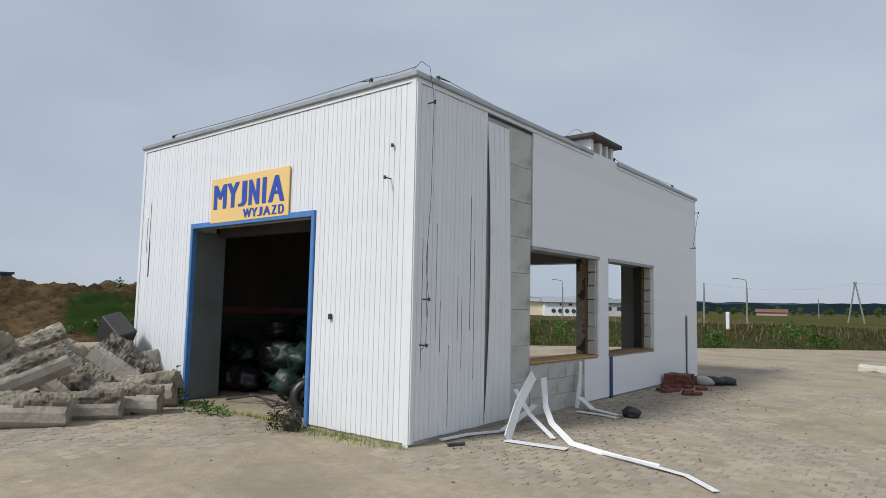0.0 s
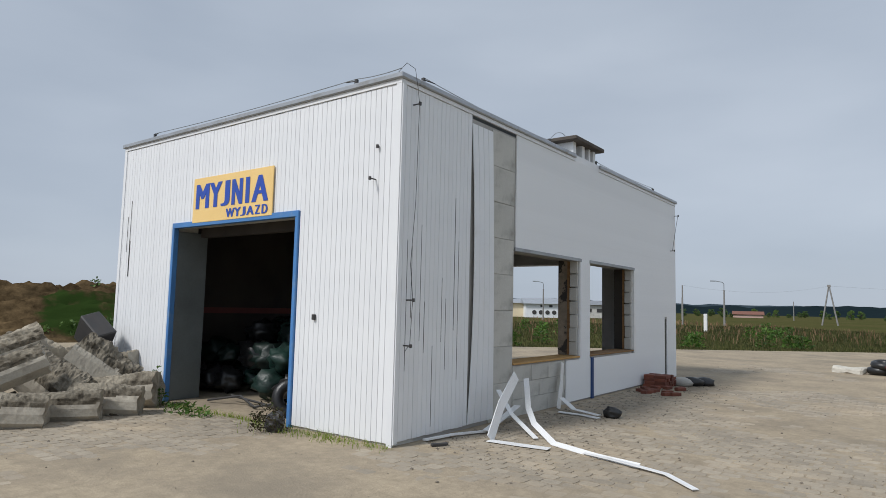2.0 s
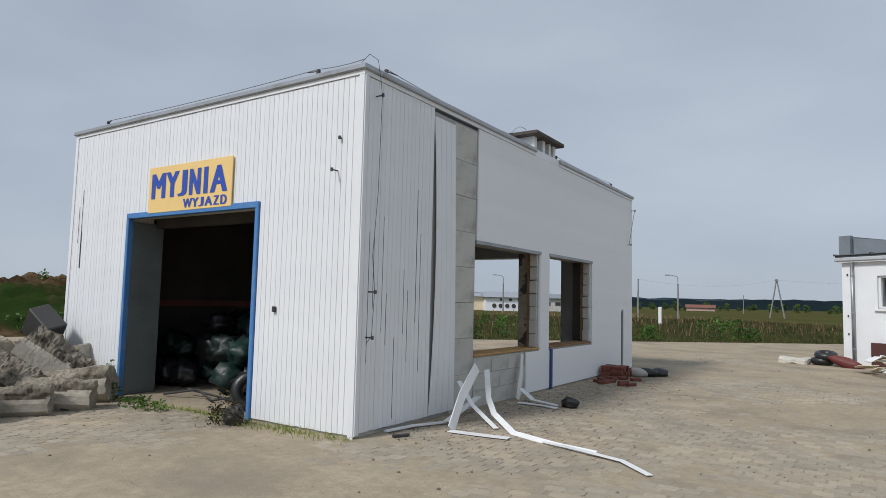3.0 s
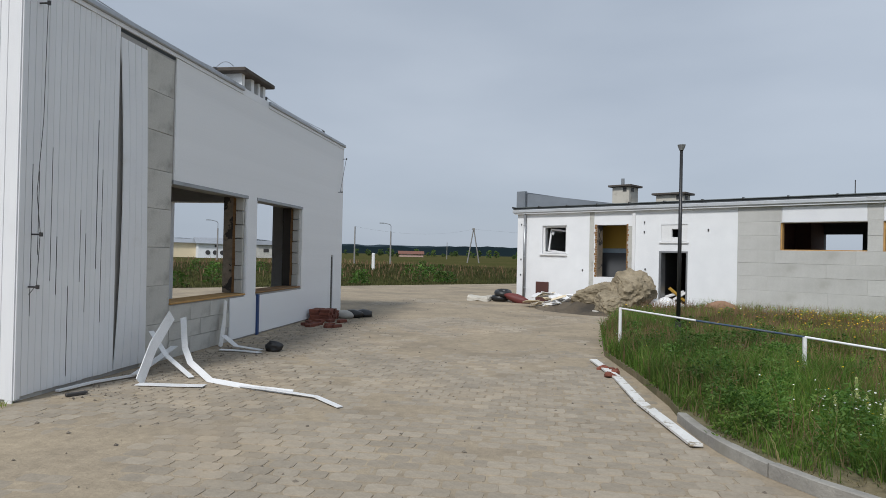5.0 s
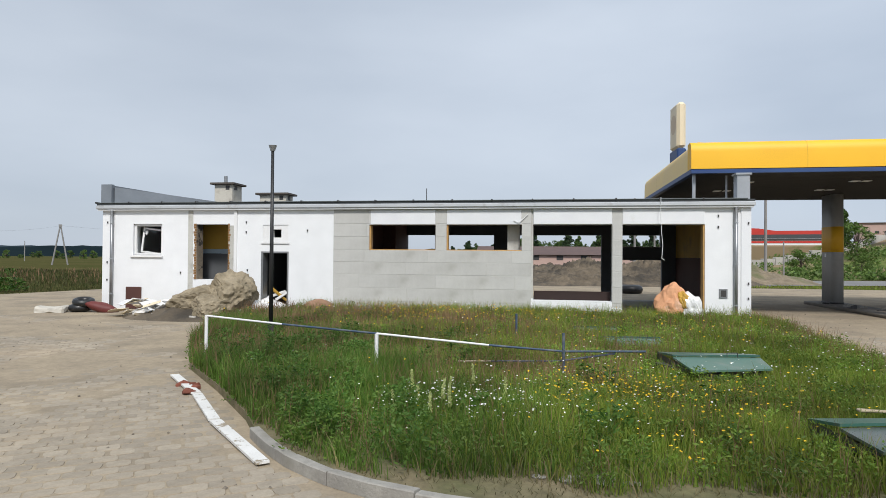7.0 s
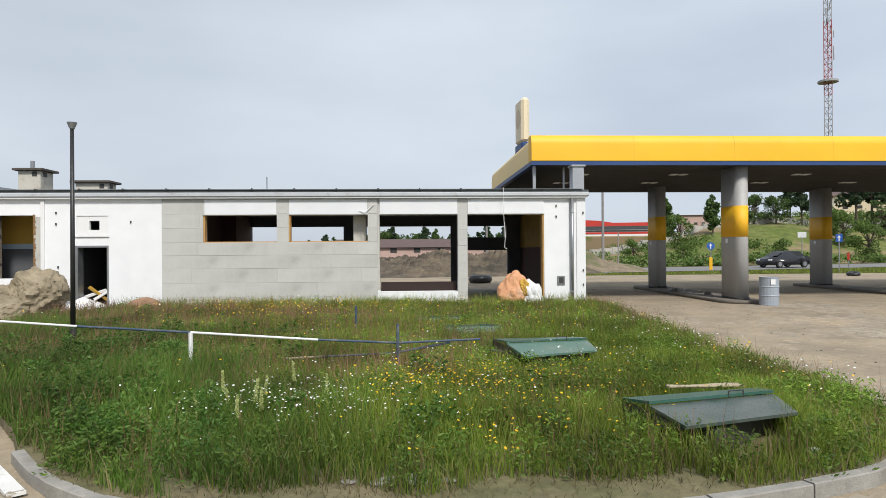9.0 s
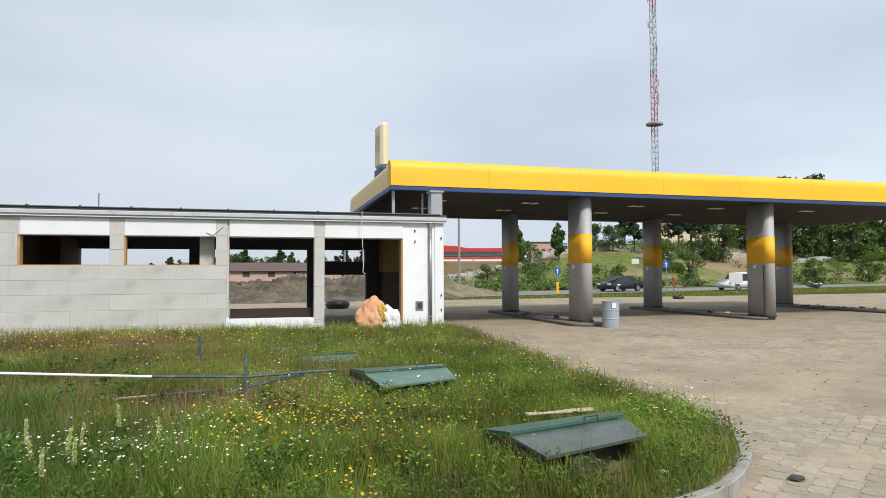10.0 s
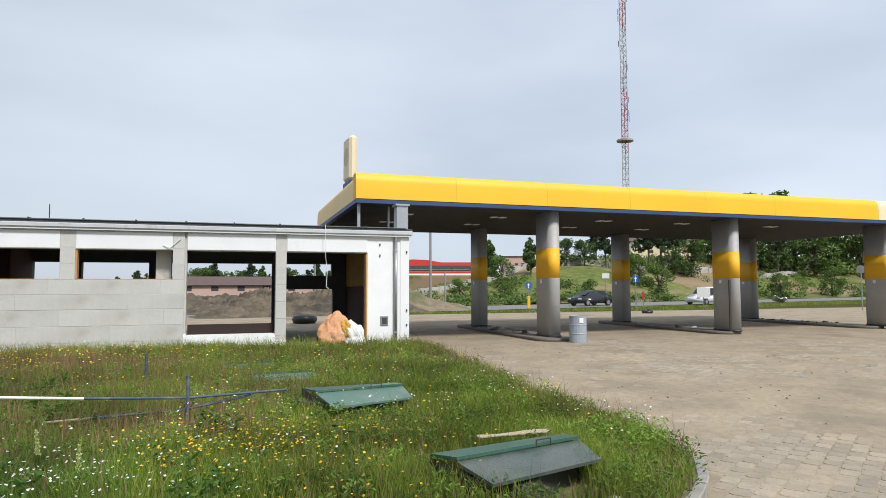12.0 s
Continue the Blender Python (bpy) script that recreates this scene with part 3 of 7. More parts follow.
# bare block strip and the block parapet under the first window
def block_mesh(l, h, material, dpt=.06):
    bm = boxes((0.002, l - .002, 0, dpt, 0.0025, h - .0025), bevel=.004)
    me = bpy.data.meshes.new("block")
    bm.to_mesh(me)
    bm.free()
    me.materials.append(material)
    return me
_blk = {}
def block(parent, m, l, h, material=None):
    k = (round(l, 2), round(h, 2), material or M_BLOCK)
    if k not in _blk:
        _blk[k] = block_mesh(*k)
    part("block", _blk[k], None, parent, m=m)
z = 0.0
i = 0
while z < WH - .5:
    h = 0.55
    if z + h > WH - .08:
        h = WH - .08 - z
    block(wash, pose(WX - .012 - .002 * (i % 3), 7.94, z, 0, 0, 90), 0.68, h)
    z += h
    i += 1
for r in range(3):
    for c in range(4):
        y0 = 8.64 + c * .6 - (r % 2) * .3
        a, b = max(y0, 8.64), min(y0 + .6, 10.5)
        if b - a > .08:
            block(wash, pose(WX - .014 - .002 * ((r + c) % 3), a, r * .262, 0, 0, 90), b - a, .262)
# window reveals, sills and remains of frames
for (a, b) in (W1, W2):
    part("window_sill", boxes((WX - T - .005, WX + .004, a, b, ZS, ZS + .03), bevel=.008), M_FOAM if a < 9 else M_WOOD, wash, "crumbling sill of wood and foam")
    rj = random.Random(int(a * 10))
    for r in range(7):
        zz = ZS + .035 + r * .255
        block(wash, pose(WX - .035 - rj.random() * .012, b - .035, zz, 0, 0, 180), .15, .25 - rj.random() * .012)
    # second window: near-black plaster stands in for the dark room behind
    part("old_reveal", boxes((EX0 + .002, WX - .255, b - .05, b - .004, ZS + .036, ZT - .005)), M_REVEAL if a < 9 else M_INNER, wash, "weathered reveal masonry, shade-dark at the second window")
    jb = bmesh.new()
    for r in range(12):
        zz = ZS + .04 + r * .146
        box(jb, WX - .252, WX - .19 - rj.random() * .018, b - .06 - rj.random() * .02, b - .002, zz, zz + .15)
    bmesh.ops.remove_doubles(jb, verts=jb.verts, dist=.002)
    part("frame_jamb", jb, M_WOOD, wash, "rust-brown wooden frame remains")
    part("lintel_board", boxes((WX - .12, WX + .012, a - .01, b + .01, ZT - .03, ZT + .03), bevel=.004), M_STEEL, wash)
part("window_post", boxes((WX - .10, WX + .006, W1[1] - .03, W1[1] + .04, ZS, ZT - .03)), M_WHITE, wash)
part("window_post", boxes((WX - .10, WX + .012, W2[1] - .04, W2[1] + .05, ZS - .02, ZT - .03)), M_PVC, wash)
part("blue_post", boxes((WX - .01, WX + .035, 11.55, 11.63, 0.0, .78), bevel=.006), M_NAVY, wash, "blue painted steel upright")
rs = random.Random(17)
for i in range(9):
    yy = WY + .02 + BW * (2 + i * 1.6 // 1)
    z0, l = rs.uniform(.1, 1.6), rs.uniform(.5, 1.9)
    part("open_joint", boxes((WX - .004, WX + .0015, yy - .003, yy + .0025, z0, min(z0 + l, 3.3))), M_DARK, wash)
for xx, z0, z1 in ((-11.72, 2.55, 3.2), (-11.62, 2.1, 3.5), (-11.60, 2.1, 2.75)):
    part("open_joint", boxes((xx - .005, xx + .004, WY - .004, WY + .004, z0, z1)), M_DARK, wash)
part("dark_slot", boxes((WX - .03, WX - .022, 15.95, 16.2, .05, 1.5)), M_DARK, wash)
# roof chimney
ch = part("chimney", boxes((-5.95, -5.16, 10.86, 11.88, WH - .2, WH + .0)), M_RENDER, wash, "low white chimney with dark vents")
each_box("chimney_pier", M_RENDER, ch, "", (-5.95, -5.16, 10.86, 10.98, WH, WH + .32), (-5.95, -5.16, 11.25, 11.37, WH, WH + .32), (-5.95, -5.16, 11.56, 11.64, WH, WH + .32), (-5.95, -5.16, 11.78, 11.88, WH, WH + .32), (-5.62, -5.52, 10.985, 11.245, WH, WH + .32))
part("chimney_slab", boxes((-6.12, -5.02, 10.70, 12.02, WH + .32, WH + .40), bevel=.015), M_SLABDARK, wash, "dark concrete chimney slab")
part("raised_parapet", boxes((WX - .16, WX, 10.802, 11.918, WH - .08, WH + .05)), M_WHITE, wash)

# lightning conductors: roof posts, wires and wall brackets
def roof_post(x, y, out=(0, 0)):
    bm = boxes((x - .02, x + .02, y - .02, y + .02, WH + .05, WH + .17))
    rod(bm, (x, y, WH + .15), (x + out[0], y + out[1], WH + .17), .008)
    return part("wire_post", bm, M_DARK, wash)
for p in ((-11.15, WY + .1, .1, 0), (-6.0, WY + .1, -.2, 0), (WX - .1, 6.34, 0, .25), (WX - .1, 15.5, 0, -.1), (WX - .1, 12.0, 0, .1), (WX - .1, 9.95, 0, .1)):
    roof_post(p[0], p[1], p[2:])
part("conductor_wire", wire(sag((-11.15, WY + .1, WH + .18), (-6.0, WY + .1, WH + .18), .03) + sag((-6.0, WY + .1, WH + .18), (WX - .05, WY + .05, WH + .14), .02), .006), M_STEEL, wash)
part("conductor_wire", wire(sag((WX - .1, 6.34, WH + .18), (WX - .1, 9.95, WH + .14), .04) + sag((WX - .1, 9.95, WH + .14), (-5.4, 11.0, WH + .5), -.1), .006), M_STEEL, wash)
part("conductor_wire", wire(sag((WX - .1, 12.0, WH + .16), (WX - .1, 15.5, WH + .18), .03), .006), M_STEEL, wash)
part("conductor_wire", wire([(WX - .1, WY + .05, WH + .10), (WX - .02, 5.9, WH + .22), (WX + .04, 6.0, WH + .16), (WX + .07, 6.03, WH - .1), (WX + .1, 6.03, 4.25), (WX + .09, 6.02, 3.0), (WX + .05, 6.0, 2.2), (WX + .1, 6.0, 1.78), (WX + .09, 5.98, 1.22), (WX + .05, 5.92, 1.12)], .0035), M_DARK, wash)
def bracket(x, y, z, dx, dy):
    bm = bmesh.new()
    rod(bm, (x, y, z), (x + dx * .11, y + dy * .11, z), .009)
    box(bm, x + dx * .11 - .013, x + dx * .11 + .013, y + dy * .11 - .013, y + dy * .11 + .013, z - .022, z + .022)
    part("wire_bracket", bm, M_DARK, wash)
for p in ((WX, 6.03, 4.25, 1, 0), (WX, 6.0, 1.76, 1, 0), (WX, 5.97, 1.2, 1, 0), (WX, 16.85, 4.2, 1, 0), (WX, 16.5, 3.25, 1, 0), (-5.49, WY, 3.28, 0, -1), (-5.45, WY, 3.7, 0, -.3)):
    bracket(*p)
part("junction_box", boxes((-6.55, -6.50, WY - .04, WY, 1.47, 1.545), bevel=.006), M_DARK, wash)
part("wall_lamp", boxes((WL - .22, WL - .01, WY + .3, WY + .45, 3.72, 3.80), bevel=.01), M_DARK, wash)
part("conductor_wire", wire([(WX + .1, 16.85, 4.2), (WX + .08, 16.7, 3.8), (WX + .06, 16.5, 3.25)], .006), M_DARK, wash)

# sign over the gate
sign = thing("wall_sign", "faded yellow metal sign with bold blue lettering over the gate", "sign", pose(-9.55, WY - .035, 2.955))
part("panel", boxes((0, 2.05, -.0, .02, 0, .735), bevel=.004), M_SIGN, sign)
def lettering(text, x0, x1, z0, z1, parent, material, y, bold, m=None, name="lettering"):
    cu = bpy.data.curves.new("text", "FONT")
    cu.body, cu.extrude = text, 0.0
    tmp = new("text", cu)
    me = bpy.data.meshes.new_from_object(tmp.evaluated_get(bpy.context.evaluated_depsgraph_get()))
    bpy.data.objects.remove(tmp)
    v = np.zeros(len(me.vertices) * 3, dtype=np.float32)
    me.vertices.foreach_get("co", v)
    v = v.reshape(-1, 3)
    lo, hi = v.min(0), v.max(0)
    w = np.zeros_like(v)
    w[:, 0] = x0 + (v[:, 0] - lo[0]) / (hi[0] - lo[0]) * (x1 - x0)
    w[:, 2] = z0 + (v[:, 1] - lo[1]) / (hi[1] - lo[1]) * (z1 - z0)
    w[:, 1] = y
    me.vertices.foreach_set("co", w.ravel())
    bm = bmesh.new()
    for k in range(4):
        w2 = w.copy()
        w2[:, 0] += (k - 1.5) * bold
        w2[:, 1] -= k * .0006
        me.vertices.foreach_set("co", w2.ravel())
        bm.from_mesh(me)
    bm.to_mesh(me)
    bm.free()
    me.materials.clear()
    me.materials.append(material)
    me.update()
    ob = part(name, me, None, parent, m=m)
    return ob
for ch, a0, a1 in (("M", .040, .222), ("Y", .222, .392), ("J", .376, .492), ("N", .515, .652), ("I", .685, .735), ("A", .760, .955)):
    lettering(ch, 2.05 * a0 + .028, 2.05 * a1 - .028, .225, .625, sign, M_LETTER, -.004, .0185, name="letter")
for ch, a0, a1 in (("W", .450, .562), ("Y", .556, .640), ("J", .632, .698), ("A", .706, .798), ("Z", .806, .870), ("D", .885, .955)):
    lettering(ch, 2.05 * a0 + .013, 2.05 * a1 - .013, .038, .175, sign, M_LETTER, -.004, .0085, name="letter")

# ---------------------------------------------------------------- station building
st = thing("station_building", "stripped white single-storey filling station building with empty windows", "building", SM)
L0, L1, SD, SH = -18.80, 0.36, 8.0, 3.15
OPEN = [(-17.73, -16.75, 1.73, 2.70), (-15.60, -14.53, 1.00, 2.69), (-13.42, -12.61, 2.15, 2.67), (-13.47, -12.59, 0.0, 1.87), (-10.10, -8.13, 1.93, 2.67), (-7.81, -5.67, 1.93, 2.67), (-5.35, -3.20, 0.55, 2.67), (-2.93, -0.79, 0.24, 2.67)]


def wall_with_openings(x0, x1, z0, z1, y0, y1, holes):
    bm = bmesh.new()
    xs = sorted({x0, x1, *[h[0] for h in holes if x0 <= h[0] <= x1], *[h[1] for h in holes if x0 <= h[1] <= x1]})
    for a, b in zip(xs, xs[1:]):
        zz = z0
        for h in sorted((h for h in holes if h[0] <= a + 1e-6 and h[1] >= b - 1e-6), key=lambda h: h[2]):
            if h[2] > zz:
                box(bm, a, b, y0, y1, zz, h[2])
            zz = h[3]
        if zz < z1:
            box(bm, a, b, y0, y1, zz, z1)
    bmesh.ops.remove_doubles(bm, verts=bm.verts, dist=0.0005)
    return bm


part("wall", wall_with_openings(L0, -11.19, 0, SH, 0, .35, OPEN), M_RENDER, st, "white rendered wall, chipped round the openings")
part("wall", wall_with_openings(-11.19, -5.40, 0, SH, -.011, .35, OPEN), M_MORTAR_PALE, st, "bare wall of grey aerated blocks")
part("wall", wall_with_openings(-5.40, L1, 0, SH, 0, .35, [OPEN[6], OPEN[7], (-3.2, -2.93, 0.55, SH), (-5.40, -5.35, .6, SH)]), M_RENDER, st)
part("pillar", boxes((-3.2, -2.93, -.004, .33, .40, SH)), M_MORTAR_PALE, st, "grey block pillar")
part("pillar", boxes((-5.398, -5.352, .02, .33, .60, SH)), M_BLOCK, st)
part("wall", boxes((L0, L0 + .35, .35, SD, 0, SH)), M_RENDER, st)
part("wall", wall_with_openings(.35 - .34, L1, 0, SH, .35, SD, []), M_RENDER, st)
BACK = [(-10.8, -9.6, .75, 2.66), (-9.3, -7.15, .75, 2.66), (-6.6, -2.86, 0.0, 2.66), (-2.45, -.55, 0.0, 1.68), (-2.45, -.6, 2.2, 2.66)]
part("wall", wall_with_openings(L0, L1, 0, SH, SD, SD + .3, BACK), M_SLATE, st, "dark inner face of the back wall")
# ceiling reuses the plaster whose darkness carries the shade of a room
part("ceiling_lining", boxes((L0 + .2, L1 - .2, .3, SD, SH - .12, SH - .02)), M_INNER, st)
part("floor_slab", boxes((L0 + .1, L1 - .1, .1, SD + .2, -.05, .1)), M_CONC, st)
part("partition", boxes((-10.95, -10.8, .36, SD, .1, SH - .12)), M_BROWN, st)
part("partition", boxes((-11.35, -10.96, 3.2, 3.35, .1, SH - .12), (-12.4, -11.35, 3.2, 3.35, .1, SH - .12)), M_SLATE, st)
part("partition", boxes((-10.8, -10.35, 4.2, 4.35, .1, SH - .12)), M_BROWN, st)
part("inner_pillar", boxes((-6.1, -5.75, .45, .8, .1, SH - .12)), M_BLOCK, st)
part("inner_wall_face", boxes((-.04, .008, .36, SD, 1.78, SH - .12)), M_OCHRE, st, "ochre upper half of the inner wall")
part("inner_wall_face", boxes((-.04, .008, .36, SD, .1, 1.776)), M_BROWN, st, "dark brown lower half of the inner wall")
part("inner_wall_face", boxes((-16.4, -14.72, 1.1, 1.2, 1.95, SH - .12)), M_OCHRE, st, "ochre upper half of the inner wall")
part("inner_wall_face", boxes((-16.4, -14.72, 1.1, 1.2, .1, 1.80)), M_SLATE, st, "slate lower half of the inner wall")
part("wall_stripe", boxes((-16.4, -14.72, 1.094, 1.2, 1.804, 1.946)), M_STRIPE, st, "pale blue painted stripe")
part("inner_wall_face", boxes((-14.0, -13.9, .36, 2.9, .1, SH - .12), (-16.5, -16.4, .36, 3.0, .1, SH - .12)), M_SLATE, st)
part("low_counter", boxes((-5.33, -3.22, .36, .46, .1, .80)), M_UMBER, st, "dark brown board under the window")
# white panels left over the windows
for a, b in ((-10.06, -8.14), (-7.80, -5.68), (-5.34, -3.21), (-2.92, -.80)):
    part("lintel_panel", boxes((a, b, -.02 if b < -5.5 else -.025, .028, 2.68, SH - .06), bevel=.006), M_WHITE, st, "white cladding panel above the window")
# grey blocks
COURSE = [0.05, .44, .83, 1.22, 1.58, 1.93, 2.32, 2.70, 3.09]
rb = random.Random(4)
for r, (z0, z1) in enumerate(zip(COURSE, COURSE[1:])):
    a = -11.19
    while a < -5.42:
        b = min(a + rb.uniform(1.3, 2.5) * (1 if a > -11.1 or r % 2 else .5), -5.40)
        if -5.40 - b < .2:
            b = -5.40
        spans = [(a, b)]
        if z1 > 1.95:
            spans = []
            for lo, hi in ((-11.19, -10.10), (-8.13, -7.81), (-5.67, -5.40)):
                p, q = max(a, lo), min(b, hi)
                if q - p > .03:
                    spans.append((p, q))
        for p, q in spans:
            block(st, pose(p, -.02 + .004 * rb.random(), z0), q - p, z1 - z0, M_BLOCK_PALE)
        a = b
for r in range(6):
    block(st, pose(-3.20, -.012 + .004 * rb.random(), .50 + r * .435), .27, .435, M_BLOCK_PALE)
# foam and wood left in the window openings
for a, b, z0, z1 in OPEN[4:6]:
    part("window_liner", boxes((a, a + .04, .02, .2, z0, z1), (a, b, .02, .2, z0, z0 + .025)), M_FOAM, st, "strip of old yellow foam")
part("window_liner", boxes((-.83, -.79, .02, .3, .25, 2.67)), M_FOAM, st)
part("window_liner", boxes((-15.598, -15.57, .004, .345, 1.0, 2.69)), M_REVEAL, st)
# small window: white frame with a sash left ajar
def window_frame(x0, x1, z0, z1, y0=.06, y1=.14, w=.07):
    return boxes((x0, x0 + w, y0, y1, z0, z1), (x1 - w, x1, y0, y1, z0, z1), (x0 + w, x1 - w, y0, y1, z0, z0 + w), (x0 + w, x1 - w, y0, y1, z1 - w, z1), bevel=.008)
wn1 = part("window", window_frame(-17.73, -16.75, 1.73, 2.70), M_PVC, st, "white plastic window with broken glass")
part("sash", window_frame(-.0, .72, 0, .80, -.03, .03, .06), M_PVC, wn1, m=pose(-17.62, .22, 1.82, 0, 7, 8))
for tri in (((0, 0), (.3, 0), (.1, .12)), ((.3, 0), (.62, 0), (.5, .09)), ((.05, .7), (.3, .7), (.2, .55)), ((.3, .7), (.6, .7), (.5, .6))):
    sh = bmesh.new()
    sh.faces.new([sh.verts.new((-17.55 + a, .12, 1.80 + b)) for a, b in tri])
    part("glass_shard", sh, M_GLASS, wn1)
part("window_sill", boxes((-17.80, -16.70, -.06, .1, 1.66, 1.73), bevel=.008), M_PVC, st)
wn2 = part("window", boxes((-13.42, -13.10, .02, .12, 2.15, 2.67), (-12.84, -12.61, .02, .12, 2.15, 2.67), (-13.10, -12.84, .02, .12, 2.15, 2.29), (-13.10, -12.84, .02, .12, 2.53, 2.67), bevel=.006), M_PVC, st, "white panel with a small dark window")
part("window_sill", boxes((-13.46, -12.57, -.04, .1, 2.10, 2.15), bevel=.006), M_PVC, st)
part("door_frame", boxes((-13.47, -13.40, -.0, .3, 0.05, 1.87), (-12.64, -12.59, .0, .3, .05, 1.87), (-13.40, -12.64, .0, .3, 1.82, 1.87)), M_STEEL, st, "grey steel door frame without its door")
# white strips and chipped pilasters beside the second opening
part("cladding_strip", boxes((-15.86, -15.70, -.012, 0, .62, SH - .04)), M_BLOCK, st, "grey strip of bare wall")
part("cladding_strip", boxes((-14.34, -14.24, -.05, 0, .62, SH - .06), bevel=.008), M_PVC, st, "loose white strip")
part("torn_edge", boxes((-14.53, -14.36, -.008, 0, .8, SH - .5)), M_BLOCK, st)
eb = bmesh.new()
re_ = random.Random(9)
for i in range(22):
    z = 1.0 + i * .078
    box(eb, -15.64 - re_.uniform(0, .05), -15.59, -.006 - re_.uniform(0, .02), .02, z, z + .07)
    box(eb, -14.54, -14.51 + re_.uniform(0, .05), -.006 - re_.uniform(0, .02), .02, z, z + .07)
part("torn_edge", eb, M_WOOD, st, "crumbled brown edge of the opening")["kind"] = "stuff"
# roof edge
part("roof", boxes((L0 - .13, L1 + .08, -.12, SD + .4, SH + .08, SH + .189)), M_ROOFING, st, "flat roof of bitumen felt")
part("fascia", boxes((L0 - .14, L1 + .09, -.16, -.121, SH + .01, SH + .125), bevel=.02), M_GUTTER, st, "pale grey metal fascia")
part("eaves_board", boxes((L0 - .1, L1 + .05, -.121, 0, SH - .03, SH + .07)), M_WHITE, st)
for i in range(17):
    a = L0 - .14 + i * 1.13
    part("roof_edge_sheet", boxes((a, min(a + 1.115, L1 + .09), -.155, .25, SH + .19, SH + .215), bevel=.006), M_ROOFSHEET, st)
    part("sheet_clip", boxes((a - .012, a + .022, -.168, .0, SH + .18, SH + .235)), M_DARK, st)
part("parapet", boxes((L0 - .06, L0 + .1, -.02, SD, SH + .2, SH + .80), (L0 + .1, L0 + .30, -.02, .12, SH + .2, SH + .80)), M_PARAPET, st, "grey metal-clad parapet")
pb = bmesh.new()
v = [pb.verts.new(p) for p in ((L0 + .3, .12, SH + .2), (L0 + .3, .12, SH + .72), (L0 + 4.2, 3.6, SH + .23), (L0 + 4.2, 3.6, SH + .2))]
v2 = [pb.verts.new(q.co + Vector((.05, -.05, 0))) for q in v]
for i in range(4):
    pb.faces.new((v[i], v[(i + 1) % 4], v2[(i + 1) % 4], v2[i]))
pb.faces.new(v)
pb.faces.new(v2[::-1])
bmesh.ops.recalc_face_normals(pb, faces=pb.faces)
part("parapet", pb, M_PARAPET, st, "sloping grey metal upstand")


def chimney(x0, x1, y0, y1, z1, pot):
    c = part("chimney", boxes((x0, x1, y0, y1, SH + .185, z1), bevel=.01), M_CHIM, st, "squat rendered chimney with a dark slab")
    part("chimney_slab", boxes((x0 - .12, x1 + .12, y0 - .12, y1 + .12, z1, z1 + .07), bevel=.01), M_SLABDARK, c)
    each_box("vent", M_DARK, c, "", (x1 - .24, x1 - .10, y0 - .012, y0, z1 - .17, z1 - .03), (x1, x1 + .012, y0 + .15, y0 + .35, z1 - .17, z1 - .03))
    if pot:
        part("chimney_pot", rod(bmesh.new(), ((x0 + x1) / 2 - .1, (y0 + y1) / 2, z1 + .07), ((x0 + x1) / 2 - .1, (y0 + y1) / 2, z1 + .34), .06, n=12), M_STEEL, c)
chimney(-16.42, -15.76, 2.5, 3.2, 4.2, True)
chimney(-14.98, -14.0, 3.0, 3.6, 3.88, False)
part("aerial", rod(bmesh.new(), (-8.5, .5, SH + .2), (-8.5, .5, SH + .62), .012), M_DARK, st)


def downpipe(s):
    p = part("downpipe", rod(bmesh.new(), (s, -.07, .06), (s, -.07, SH), .048, n=12), M_STEEL, st, "grey zinc downpipe", smooth=True)
    for z in (.5, 1.6, 2.7):
        part("pipe_clip", rod(bmesh.new(), (s, -.07, z), (s, -.07, z + .03), .056, n=12), M_CAP, p)
downpipe(-0.02)
downpipe(-18.43)
part("meter_box", boxes((-.43, -.22, -.03, .01, .70, .95), bevel=.006), M_STEEL, st, "small open metal meter box")
part("box_recess", boxes((-.39, -.26, -.034, -.030, .74, .91)), M_DARK, st)
part("corner_pilaster", boxes((.12, L1 + .012, -.025, 0, .05, SH - .04), bevel=.004), M_WHITE, st)
part("cabinet_door", boxes((-17.94, -17.42, -.05, -.004, .06, .74), bevel=.008), M_BROWN, st, "brown metal cabinet door")
for s, z in ((-18.62, 2.75), (-18.62, 1.5), (-18.62, .95), (-12.0, 2.5), (-13.95, 2.45), (-13.95, 2.75), (-16.1, 1.2), (-13.9, 1.3), (-.45, 2.6), (-.45, 2.9), (.3, 2.7), (.3, 1.1), (.3, .7)):
    part("wall_hook", boxes((s - .015, s + .015, -.03 if s < .1 else -.055, .01, z - .03, z + .03)), M_DARK, st)
part("hanging_cable", wire([(-1.95, -.17, SH + .24), (-1.96, -.2, 3.0), (-1.94, -.19, 2.5), (-1.9, -.18, 2.1), (-1.93, -.2, 1.75), (-1.86, -.2, 1.7)], .008), M_PVC, st)
part("hanging_cable", wire([(-5.9, -.03, 2.78), (-5.75, -.06, 2.72), (-5.5, -.05, 2.95)], .012), M_PVC, st)
# stub column and struts that once joined the canopy
part("stub_column", boxes((.04, .36, .05, .40, SH + .2, 4.0), (.0, .40, .01, .44, 4.0, 4.05)), M_CAP, st, "grey metal stub column on the roof")
part("strut", boxes((-.80, -.72, 1.45, 1.53, SH + .2, 4.25)), M_CAP, st)
part("strut", boxes((.22, .27, 1.9, 1.95, SH + .2, 4.25)), M_CAP, st)

